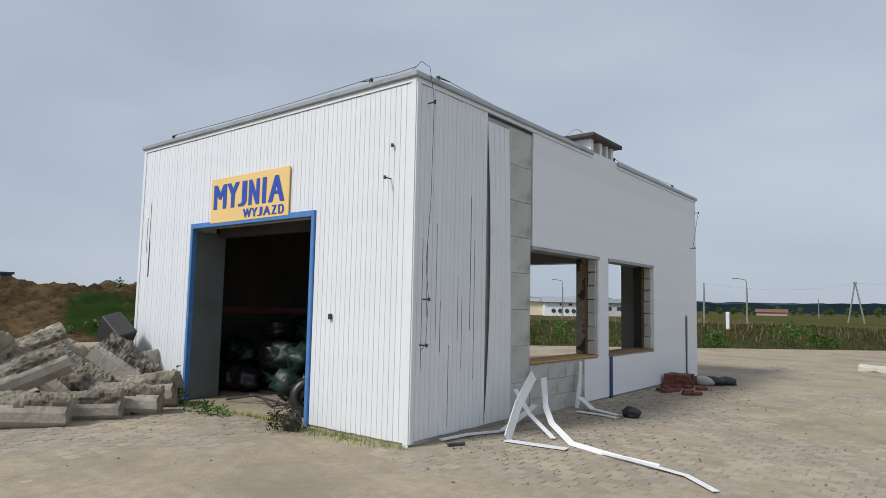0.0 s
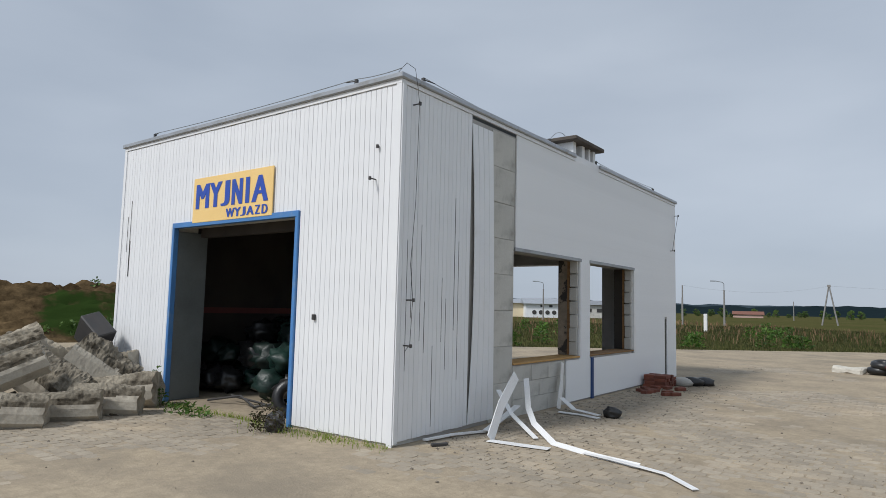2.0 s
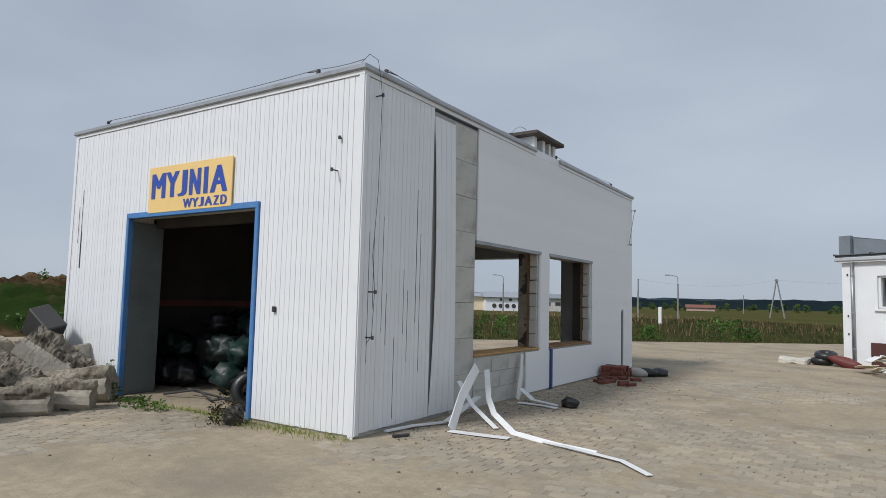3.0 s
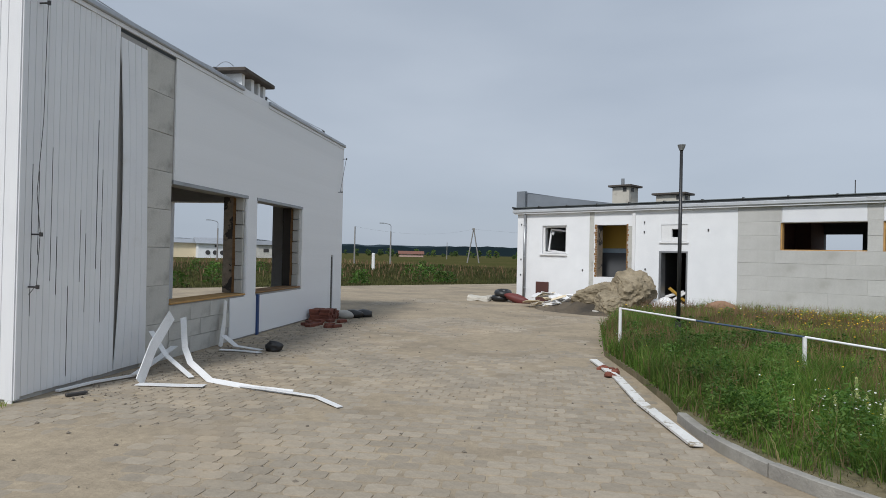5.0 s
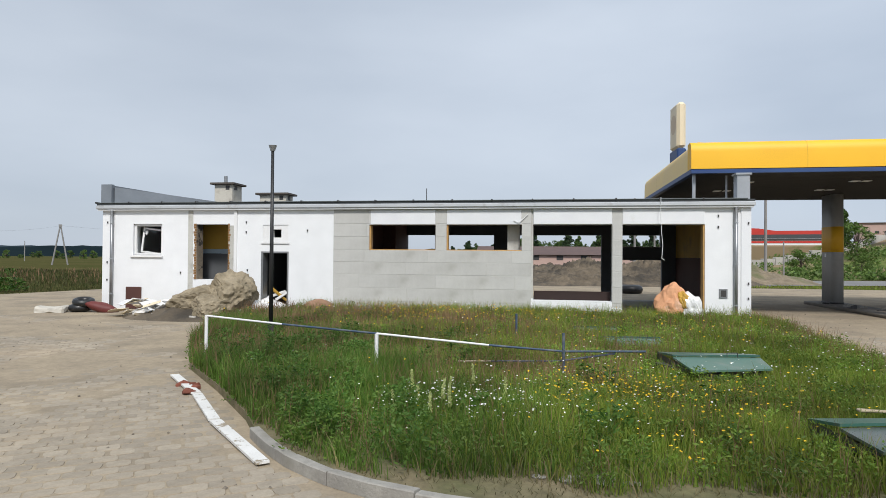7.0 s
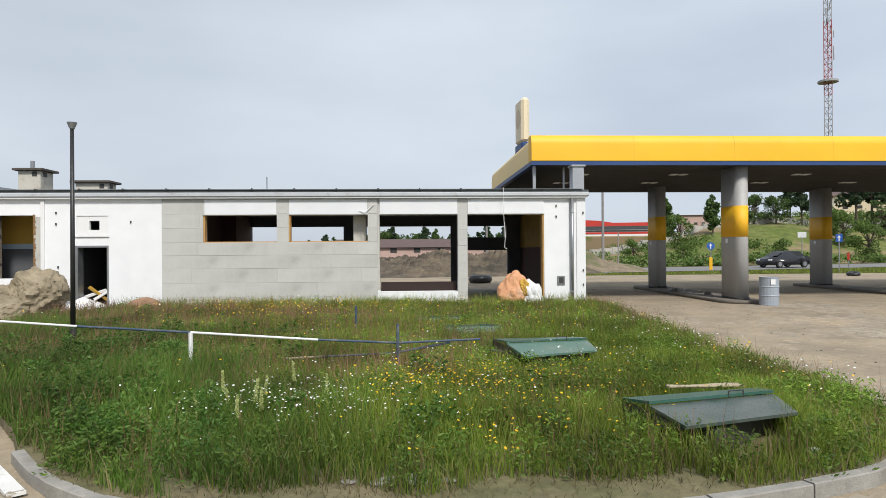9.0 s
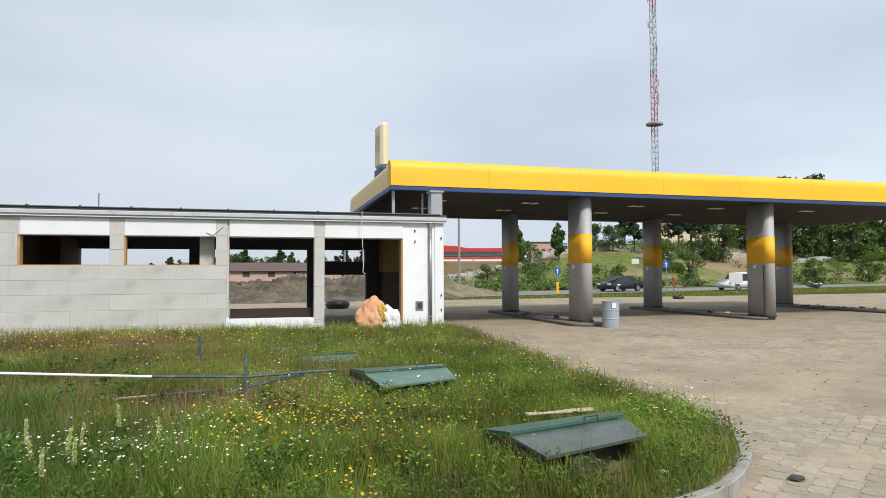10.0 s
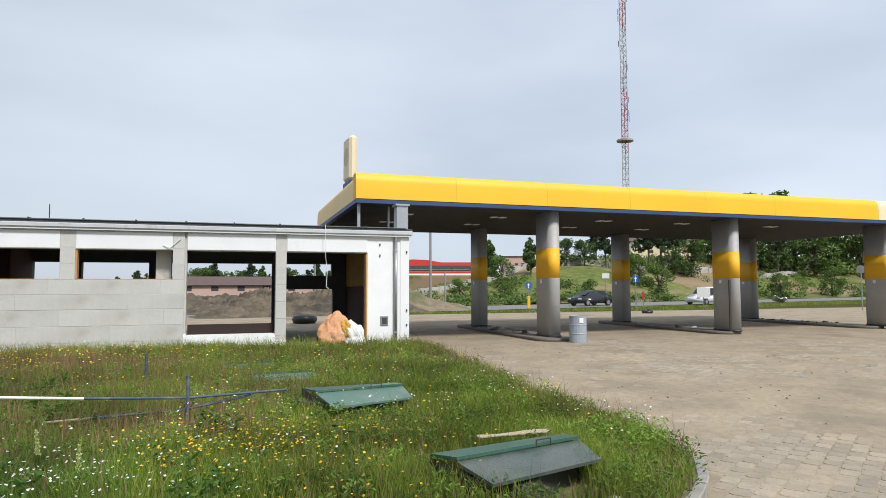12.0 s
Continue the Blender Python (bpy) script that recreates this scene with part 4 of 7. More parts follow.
# ---------------------------------------------------------------- canopy
C0, C1, CF, CB, CZ, CT = -.88, 24.0, 1.2, 10.4, 4.20, 5.15
can = thing("filling_station_canopy", "large canopy with rounded yellow edge on grey columns", "canopy", SM)
part("soffit", boxes((C0 + .15, C1 - .15, CF + .15, CB - .15, CZ + .02, CZ + .10)), M_SOFFIT, can, "dark grey-brown metal soffit, underside shade in its colour")
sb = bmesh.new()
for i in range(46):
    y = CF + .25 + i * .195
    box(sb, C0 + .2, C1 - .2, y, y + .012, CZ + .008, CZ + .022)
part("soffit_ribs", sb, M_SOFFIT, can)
part("canopy_roof", boxes((C0 + .3, C1 - .3, CF + .3, CB - .3, CZ + .1, CT - .12)), M_ROOFING, can)


def fascia(a, b, out, material, label):
    """A length of edge from a to b (in plan), bulging outwards and rolling back over the top."""
    a, b, out = Vector((*a, 0)), Vector((*b, 0)), Vector((*out, 0))
    prof = [(0, CZ + .13), (0.0, CZ + .45), (-.01, CZ + .62)] + [(-.01 - .22 * (1 - math.cos(t)), CZ + .62 + .30 * math.sin(t)) for t in (.15, .3, .45, .6, .75, .9, 1.05, 1.2, 1.35, 1.5)] + [(-.5, CT - .06), (-.5, CZ + .13)]
    bm = bmesh.new()
    rows = []
    n = 12
    for i in range(n + 1):
        c = a.lerp(b, i / n)
        rows.append([bm.verts.new((c.x + out.x * o, c.y + out.y * o, z)) for o, z in prof])
    for r, q in zip(rows, rows[1:]):
        for k in range(len(prof)):
            bm.faces.new((r[k], r[(k + 1) % len(prof)], q[(k + 1) % len(prof)], q[k]))
    bm.faces.new(rows[0])
    bm.faces.new(rows[-1][::-1])
    bmesh.ops.recalc_face_normals(bm, faces=bm.faces)
    for f in bm.faces:
        f.smooth = len(f.verts) == 4
    for e in bm.edges:
        if e.calc_face_angle(0) > .6:
            e.smooth = False
    ob = part("fascia", bm, material, can, label)
    side = (b - a).normalized()
    for i in range(1, int((b - a).length / 3.1)):
        c = a + side * 3.1 * i
        jt = bmesh.new()
        for (o0, z0), (o1, z1) in zip(prof[:-2], prof[1:-2]):
            q = [c + out * (o + .0015) + side * w + Vector((0, 0, z)) for o, z, w in ((o0, z0, -.004), (o0, z0, .004), (o1, z1, .004), (o1, z1, -.004))]
            jt.faces.new([jt.verts.new(v) for v in q])
        part("panel_joint", jt, M_JOINT, ob)
    return ob
fascia((C0 - .01, CF), (19.78, CF), (0, -1), M_YELLOW, "bright yellow curved fascia")
fascia((19.785, CF), (C1, CF), (0, -1), M_CREAM, "faded cream curved fascia")
fascia((C0, CB), (C0, CF + .12), (-1, 0), M_PALEYELLOW, "faded pale yellow side fascia")
fascia((C1, CF + .51), (C1, CB), (1, 0), M_CREAM, "faded cream curved fascia")
fascia((C1 - .5, CB), (C0 + .51, CB), (0, 1), M_YELLOW, "bright yellow curved fascia")
part("blue_stripe", boxes((C0 - .01, C1 + .01, CF - .012, CF + .12, CZ + .0, CZ + .11)), M_NAVY, can)
part("blue_stripe", boxes((C0 - .012, C0 + .12, CF + .125, CB, CZ + .0, CZ + .128)), M_NAVY, can)
part("blue_stripe", boxes((C1 - .12, C1 + .012, CF + .125, CB, CZ + .0, CZ + .128)), M_NAVY, can)
for s in (1.2, 4.6, 8.9, 12.4, 16.8):
    for d in (3.6, 6.2):
        part("soffit_light", boxes((s - .28, s - .05, d - .15, d + .15, CZ - .012, CZ + .01), (s + .05, s + .28, d - .15, d + .15, CZ - .012, CZ + .01)), M_PVC, can, "dead square soffit lamps")


def stadium(w, l, z0, z1, n=18):
    bm = bmesh.new()
    ring = [(w / 2 * math.cos(t), (l - w) / 2 + w / 2 * math.sin(t)) for t in [math.pi * i / n for i in range(n + 1)]]
    ring += [(-x, -y) for x, y in ring]
    lo, hi = [bm.verts.new((x, y, z0)) for x, y in ring], [bm.verts.new((x, y, z1)) for x, y in ring]
    for i in range(len(ring)):
        bm.faces.new((lo[i], lo[(i + 1) % len(ring)], hi[(i + 1) % len(ring)], hi[i]))
    for f in bm.faces:
        f.smooth = True
    bm.faces.new(lo[::-1])
    bm.faces.new(hi)
    for e in bm.edges:
        if e.calc_face_angle(0) > .6:
            e.smooth = False
    return bm
for s, ds in ((5.75, (2.1, 8.4)), (13.2, (2.2, 9.0)), (21.1, (2.3, 9.4))):
    for d in ds:
        c = part("column", stadium(.44, 1.16, .10, CZ + .02), M_COLUMN, can, "grey metal-clad column with a yellow band", m=pose(s, d, 0))
        part("column_band", stadium(.452, 1.172, 2.04, 3.0), M_BAND, c, "yellow painted band")
        part("column_base", stadium(.50, 1.22, .10, .16), M_DARK, c)
        if (s, d) == (13.2, 2.2):
            part("split_panel", boxes((-.275, -.215, -.44, -.39, .12, 1.98), bevel=.006), M_DARK, c, "dark gap where the cladding has split")
        part("notice", boxes((-.232, -.22, .0, .12, 1.86, 1.99)), M_PVC, c)
for s, d in ((5.65, 5.4), (13.1, 6.0), (20.9, 6.5)):
    part("pump_island", stadium(1.25, 8.6, 0.0, .105), M_ISLAND, can, "low concrete pump island", m=pose(s, d, 0))

# ---------------------------------------------------------------- loose things by the car wash
def concrete_block(x, y, z, size, rot, seed, label):
    w = (size[1] + size[2]) / 2 * 1.08
    ob = part("concrete_block", cast_block(size[0], w, seed, (.2, .36, .28, .44)[seed % 4]), M_RUBBLE, None, label, m=pose(x, y, z, *rot))
    ob.data.materials.append(M_CAST)
    return tagged(ob, "", "rubble", "broken concrete blocks beside the gate")
L_BLK = "broken grey concrete block dumped on the rubble pile"
RUBBLE = [(-9.55, 3.25, .20, (1.0, .5, .40), (0, 4, 60)), (-9.6, 3.95, .18, (1.05, .45, .36), (3, 0, 55)), (-9.62, 4.6, .20, (.95, .48, .40), (-4, 3, 50)), (-10.15, 5.15, .24, (1.0, .55, .46), (5, -6, 40)),
          (-10.4, 3.3, .52, (1.5, .45, .38), (4, -24, 70)), (-10.7, 4.3, .40, (1.1, .8, .6), (20, 30, 30)), (-10.9, 5.1, .50, (1.0, .8, .65), (-15, 35, 50)), (-11.4, 5.6, .45, (.9, .6, .5), (25, -10, 20)),
          (-11.0, 2.9, .45, (1.2, .7, .7), (10, 15, 40)), (-11.6, 3.9, .75, (1.2, .7, .55), (12, -22, 75)), (-11.7, 3.1, 1.0, (1.1, .75, .6), (-12, 20, 30)), (-12.2, 4.6, .6, (1.1, .8, .7), (14, 12, 15)),
          (-12.4, 3.4, .5, (1.2, .9, .9), (0, 8, 65)), (-10.2, 2.5, .3, (1.0, .7, .5), (6, 10, 20)), (-12.6, 5.4, .45, (1.0, .8, .6), (8, -14, 60)), (-11.3, 2.2, .5, (1.2, .9, .8), (14, 10, 80))]
for i, (x, y, z, size, rot) in enumerate(RUBBLE):
    concrete_block(x, y, z, size, rot, i + 1, L_BLK if i not in (4, 9) else "long broken concrete beam leaning on the rubble pile")
tagged(part("dark_box", chunk((.55, .35, .55), 3, .006, .02, 1), M_DARK, None, m=pose(-11.75, 5.35, 1.05, 20, 40, 20)), "dark metal box tipped on the rubble", "box")
r4 = random.Random(11)
for i in range(34):
    k = r4.uniform(.06, .2)
    tagged(part("rubble_piece", chunk((k * 1.5, k, k * .8), i + 40, .012, .015, 1), M_RUBBLE, None, m=pose(-9.2 - r4.random() * 3, 2.2 + r4.random() * 3.2, k * .3, r4.random() * 40, r4.random() * 40, r4.random() * 180)), "small piece of broken concrete on the ground", "rubble", "small rubble beside the gate")
# sacks inside the gate
for i in range(64):
    tier = 0 if i < 30 else (1 if i < 52 else 2)
    x, y = -11.3 + r4.random() * (2.9 - tier * .5), 6.95 + tier * .35 + r4.random() * (2.1 - tier * .3)
    s = r4.uniform(.2, .36)
    ob = part("rubbish_sack", lump((s, s * r4.uniform(.8, 1.2), s * .8), i + 3, .55, 3, 2.6, .8), M_BAG if i % 3 else M_BLACK, None, m=pose(x, y, .26 + tier * .42, r4.random() * 20, r4.random() * 20, r4.random() * 360), smooth=True)
    tagged(ob, "full green-black rubbish sack heaped inside the gate", "sack", "rubbish sacks in the car wash")


def tyre(x, y, z, R, r, m=None, label="worn black tyre lying on the ground"):
    bm = bmesh.new()
    n, k = 20, 8
    vs = [[bm.verts.new(((R - r + r * math.cos(b) * (1.0)) * math.cos(a), (R - r + r * math.cos(b)) * math.sin(a), r * 1.1 * math.sin(b))) for b in [j / k * math.tau for j in range(k)]] for a in [i / n * math.tau for i in range(n)]]
    for i in range(n):
        for j in range(k):
            bm.faces.new((vs[i][j], vs[(i + 1) % n][j], vs[(i + 1) % n][(j + 1) % k], vs[i][(j + 1) % k]))
    bmesh.ops.recalc_face_normals(bm, faces=bm.faces)
    return tagged(part("tyre", bm, M_BLACK, None, m=(m or pose(x, y, z)), smooth=True), label, "tyre")
tyre(0, 0, 0, .30, .09, pose(-7.45, 6.25, .29, 80, 0, 50), "small black tyre standing inside the gate")
tyre(0, 0, 0, .26, .08, pose(-7.1, 6.55, .12, 10, 0, 0), "small black tyre lying inside the gate")
tagged(part("scrap_frame", wire([(-9.5, 6.2, .05), (-8.9, 6.4, .16), (-8.4, 6.3, .05), (-8.0, 6.55, .14), (-7.7, 6.4, .04), (-8.6, 6.6, .05), (-9.3, 6.5, .12)], .02), M_DARK), "bent black metal scrap on the gate sill", "scrap metal")
tagged(part("rusty_drum_lid", lump((.14, .11, .15), 71, .3, 4, 2.0), M_DARK, None, m=pose(-6.85, 5.47, .12, 0, 30, 0), smooth=True), "rusty metal lump beside the gate post", "scrap metal")


# strips of cladding torn off and dropped by the wall
def strip(name, pts, w, th, label, twist=0.0, material=None):
    """A bent flat strip: pts is its middle line, w its width, th its thickness."""
    bm = bmesh.new()
    P_ = [Vector(p) for p in pts]
    fine = []
    for a, b in zip(P_, P_[1:]):
        for i in range(5):
            fine.append(a.lerp(b, i / 5))
    fine.append(P_[-1])
    prev = None
    for i, p in enumerate(fine):
        d = (fine[min(i + 1, len(fine) - 1)] - fine[max(i - 1, 0)]).normalized()
        side = d.cross(Vector((0, 0, 1)))
        side = Vector((1, 0, 0)) if side.length < .1 else side.normalized()
        side = Matrix.Rotation(twist, 3, d) @ side
        up = side.cross(d).normalized()
        row = [bm.verts.new(p + side * w / 2 + up * th / 2), bm.verts.new(p - side * w / 2 + up * th / 2), bm.verts.new(p - side * w / 2 - up * th / 2), bm.verts.new(p + side * w / 2 - up * th / 2)]
        if prev:
            for a in range(4):
                bm.faces.new((prev[a], prev[(a + 1) % 4], row[(a + 1) % 4], row[a]))
        else:
            bm.faces.new(row[::-1])
        prev = row
    bm.faces.new(prev)
    bmesh.ops.recalc_face_normals(bm, faces=bm.faces)
    return tagged(part(name, bm, material or M_PVC), label, "cladding strip", "torn cladding strips by the car wash")
strip("cladding_strip", [(-4.42, 6.92, .03), (-4.5, 7.3, .40), (-4.6, 7.86, .74)], .15, .012, "white cladding strip bent upright from the ground", 1.3)
strip("cladding_strip", [(-4.6, 8.15, .68), (-4.45, 7.95, .30), (-4.25, 7.75, .14), (-3.7, 7.25, .03), (-3.05, 7.02, .02), (-2.5, 6.9, .02)], .08, .008, "long white cladding strip curling down to the ground", .5)
strip("cladding_strip", [(-4.42, 6.88, .02), (-3.95, 6.93, .02), (-3.62, 6.98, .02)], .14, .006, "flat white cladding strip on the ground")
strip("cladding_strip", [(-3.2, 7.05, .025), (-2.65, 6.86, .04), (-2.15, 6.72, .03), (-1.76, 6.36, .02)], .07, .008, "flat white cladding strip on the ground")
strip("cladding_strip", [(-4.95, 7.95, .5), (-4.6, 7.75, .22), (-4.0, 7.35, .03)], .07, .01, "narrow white cladding strip leaning on the wall")
strip("cladding_strip", [(-4.7, 7.25, .05), (-4.9, 8.0, .10), (-5.0, 8.6, .2)], .10, .012, "white cladding strip at the foot of the wall")
strip("cladding_strip", [(-4.98, 9.95, .0), (-5.0, 10.1, .4), (-5.03, 10.2, .76)], .12, .012, "white cladding strip leaning on the block wall", 1.4)
strip("cladding_strip", [(-4.9, 9.9, .20), (-4.6, 9.75, .06), (-4.1, 9.6, .04)], .10, .008, "bent white cladding strip on the ground")
strip("cladding_strip", [(-4.75, 9.5, .03), (-4.4, 9.55, .02), (-4.05, 9.45, .02)], .10, .012, "flat white cladding strip on the ground")
strip("cladding_strip", [(-5.0, 6.3, .03), (-4.93, 6.8, .035), (-4.75, 7.3, .03)], .06, .02, "white edge trim at the foot of the wall")
ob = part("black_bag", lump((.14, .11, .10), 8, .35, 3, 2.2, .7), M_BLACK, None, m=pose(-3.95, 9.75, .07), smooth=True)
tagged(ob, "crumpled black plastic bag on the paving", "bag")
tagged(part("wood_scrap", chunk((.22, .05, .04), 5, .006, .008, 1), M_DARK, None, m=pose(-4.72, 6.25, .025, 0, 0, 60)), "short dark piece of wood on the paving", "wood scrap")
# broken wire basket on the paving in the foreground
tagged(part("wire_scrap", wire([(-3.75, 3.35, .02), (-3.72, 3.25, .10), (-3.5, 3.2, .12), (-3.35, 3.25, .09), (-3.32, 3.15, .02), (-3.5, 3.12, .05), (-3.45, 3.0, .02), (-3.6, 3.1, .02), (-3.75, 3.2, .04), (-3.3, 3.3, .02), (-3.1, 3.35, .03), (-3.2, 3.2, .05)], .007), M_DARK), "tangle of bent dark wire on the paving", "scrap metal")

# stacked bricks by the far end of the wall
br = boxes((0, .24, 0, .115, 0, .065), bevel=.006)
brick_me = bpy.data.meshes.new("brick")
br.to_mesh(brick_me)
br.free()
brick_me.materials.append(M_BRICK)
rk = random.Random(3)
for lay in range(4):
    for i in range(6 if lay < 3 else 4):
        for j in range(2):
            ob = part("brick", brick_me, None, None, m=pose(-5.02 + j * .25 + rk.uniform(-.02, .02), 14.25 + i * .125 + lay * .012 + rk.uniform(-.01, .01), lay * .067, 0, 0, rk.uniform(-4, 4)))
            tagged(ob, "red brick stacked by the wall", "brick", "stacked bricks")
for i in range(16):
    ob = part("brick", brick_me, None, None, m=pose(-4.7 + rk.random() * .8, 12.8 + rk.random() * 1.5, .0, 0, 0, rk.random() * 180))
    tagged(ob, "loose red brick lying on the ground", "brick", "scattered bricks")
for i in range(3):
    tagged(part("dark_rubbish", lump((.28, .2, .12), 30 + i, .3, 2, 2, .7), M_BLACK if i else M_CONC, None, m=pose(-4.45 + i * .18, 15.15 + i * .22, .08), smooth=True), "dark rubbish lying beside the bricks", "rubbish")

# ---------------------------------------------------------------- lawn edge and lawn things
kerb_len = [0.0]
for (ax, ay), (bx, by) in zip(KERB, KERB[1:]):
    kerb_len.append(kerb_len[-1] + math.hypot(bx - ax, by - ay))
def on_kerb(d):
    d = min(max(d, 0), kerb_len[-1] - 1e-6)
    for i in range(len(KERB) - 1):
        if kerb_len[i + 1] >= d:
            k = (d - kerb_len[i]) / (kerb_len[i + 1] - kerb_len[i])
            return (KERB[i][0] + k * (KERB[i + 1][0] - KERB[i][0]), KERB[i][1] + k * (KERB[i + 1][1] - KERB[i][1]))
kerb = thing("kerb", "weathered grey concrete kerb round the grass", "kerb", kind="structure")
n_k = 11
for i in range(n_k):
    a, b = kerb_len[-1] * i / n_k + .006, kerb_len[-1] * (i + 1) / n_k - .006
    bm = bmesh.new()
    prev = None
    for j in range(5):
        p, q = Vector(on_kerb(a + (b - a) * j / 4)), Vector(on_kerb(a + (b - a) * j / 4 + .02))
        nrm = (q - p)
        nrm = Vector((nrm.y, -nrm.x)).normalized() if nrm.length > 1e-5 else nrm
        if j == 4:
            p0 = Vector(on_kerb(a + (b - a)))
            q0 = Vector(on_kerb(a + (b - a) - .02))
            nrm = Vector(((p0 - q0).y, -(p0 - q0).x)).normalized()
        jit = .006 * ((i * 7) % 3 - 1)
        prof = ((.05, 0), (.05, .088), (.038, .104), (-.04, .106), (-.05, .098), (-.05, 0))
        row = [bm.verts.new((p.x + nrm.x * o * -1, p.y + nrm.y * o * -1, z + (jit if z else 0) + .004 * noise.noise(Vector((p.x * 3, p.y * 3, o * 20))))) for o, z in prof]
        if prev:
            for k in range(len(prof)):
                bm.faces.new((prev[k], prev[(k + 1) % len(prof)], row[(k + 1) % len(prof)], row[k]))
        else:
            bm.faces.new(row)
        prev = row
    bm.faces.new(prev[::-1])
    bmesh.ops.recalc_face_normals(bm, faces=bm.faces)
    part("kerb_stone", bm, M_KERB, kerb)
# white board with flaking paint on the paving along the lawn
wb = [(1.16, 10.2, .03), (1.36, 8.75, .03), (1.43, 7.3, .035), (1.66, 5.7, .03)]
for i, (a, b) in enumerate(zip(wb, wb[1:])):
    a, b = Vector(a), Vector(b)
    d = (b - a).normalized()
    strip("white_board", [a + d * .03, b - d * .03], .115, .022, "white-painted plank with flaking paint on the paving", 0, M_FLAKE)["category"] = "plank"
for i in range(10):
    ob = part("brick_fragment", chunk((.1, .08, .05), 60 + i, .008, .008, 1), M_BRICK, None, m=pose(1.2 + rk.random() * .2, 8.6 + rk.random() * .9, .03, 0, rk.random() * 30, rk.random() * 180))
    tagged(ob, "broken red brick fragment beside the plank", "rubble", "brick fragments")


# low pipe railing, part white and part blue
rail = thing("pipe_railing", "low pipe railing with flaking white and blue paint", "railing")
M_RAILBLUE = mat("chipped_blue_paint", (.05, .085, .14), (.04, .065, .10), 6, .6, .1, 60, stain=(.16, .17, .17), stain_scale=5, stain_at=(.5, .7))
RP = [((1.62, 10.6, .82), (2.55, 9.55, .76), M_PVC), ((2.55, 9.55, .76), (3.60, 8.48, .70), M_RAILBLUE), ((3.60, 8.48, .70), (4.95, 7.80, .56), M_PVC), ((4.95, 7.80, .56), (5.95, 7.50, .46), M_RAILBLUE), ((5.95, 7.50, .46), (7.0, 7.06, .46), M_RAILBLUE), ((4.72, 8.25, .29), (5.12, 8.03, .30), M_PALEWOOD), ((5.12, 8.03, .30), (5.96, 7.62, .31), M_RAILBLUE), ((5.96, 7.62, .31), (6.62, 7.24, .43), M_RAILBLUE)]
for a, b, m_ in RP:
    part("rail", rod(bmesh.new(), a, b, .0145, n=10), m_, rail, "white painted pipe" if m_ is M_PVC else "blue painted pipe")
for p, m_ in (((1.62, 10.6, .83), M_PVC), ((3.60, 8.48, .70), M_PVC), ((5.95, 7.50, .71), M_RAILBLUE), ((7.0, 10.4, .70), M_RAILBLUE)):
    part("post", rod(bmesh.new(), (p[0], p[1], .05), p, .026 if m_ is M_PVC else .021, n=10), m_, rail)

M_GREENPALE = mat("faded_green_sheet", (.085, .185, .145), (.12, .215, .175), 1.5, .4, .04, 60, metal=.15, stain=(.19, .23, .20), stain_scale=2.2, stain_at=(.55, .8))
# green tank covers lying in the grass
def tank_cover(corners, z, rise, name="tank_cover", front=None):
    """corners: the four lower corners in plan, starting at the low front-left; folded along a ridge near the back."""
    c = [Vector((*p, z)) for p in corners]
    ridge0, ridge1 = c[3].lerp(c[0], .46), c[2].lerp(c[1], .46)
    up = Vector((0, 0, rise))
    g = thing(name, "green painted metal tank cover lying in the grass", "tank cover", group="tank covers in the grass")
    def sheet(vs, nm, lab="", m_=M_GREEN):
        bm = bmesh.new()
        top = [bm.verts.new(v) for v in vs]
        low = [bm.verts.new(v - Vector((0, 0, .025))) for v in vs]
        bm.faces.new(top)
        bm.faces.new(low[::-1])
        for i in range(4):
            bm.faces.new((top[i], low[i], low[(i + 1) % 4], top[(i + 1) % 4]))
        bmesh.ops.recalc_face_normals(bm, faces=bm.faces)
        part(nm, bm, m_, g, lab)
    sheet([c[0], c[1], ridge1 + up, ridge0 + up], "lid", "dusty grey-green lid half" if not front else "faded green lid half", front or M_GREENDUST)
    sheet([ridge0 + up + Vector((0, 0, .034)), ridge1 + up + Vector((0, 0, .034)), c[2] + up * .72, c[3] + up * .72], "lid", "raised green lid half")
    for a, b in ((c[0], c[3]), (c[1], c[2])):
        side = bmesh.new()
        q = [side.verts.new(v) for v in (a - Vector((0, 0, .03)), b - Vector((0, 0, .22)), b + up * .70)]
        side.faces.new(q)
        part("side_plate", side, M_DARK, g)
    r0, r1 = ridge0.lerp(ridge1, .62) + up, ridge0.lerp(ridge1, .74) + up
    part("handle", wire([r0, r0 + Vector((0, 0, .06)), r1 + Vector((0, 0, .06)), r1], .006), M_DARK, g)
    part("box_wall", boxes((min(p[0] for p in corners) + .25, max(p[0] for p in corners) - .25, min(p[1] for p in corners) + .25, max(p[1] for p in corners) - .25, .05, z - .06)), M_DARK, g)
tank_cover([(5.68, 3.2), (6.76, 2.86), (7.22, 3.42), (5.93, 3.96)], .33, .06)
tank_cover([(7.03, 6.24), (8.10, 5.95), (8.69, 6.75), (7.58, 7.44)], .33, .06, front=M_GREENPALE)
tank_cover([(8.1, 9.2), (9.0, 8.75), (9.5, 9.3), (8.5, 9.9)], .24, .05, front=M_GREENPALE)
tank_cover([(8.9, 11.2), (9.8, 10.8), (10.2, 11.3), (9.3, 11.8)], .20, .04, front=M_GREENPALE)
tagged(part("wood_plank", chunk((.8, .07, .03), 21, .010, .01, 3), M_PALEWOOD, None, m=pose(7.0, 3.80, .36, 0, 2, -25)), "pale rough plank lying in the grass", "plank")
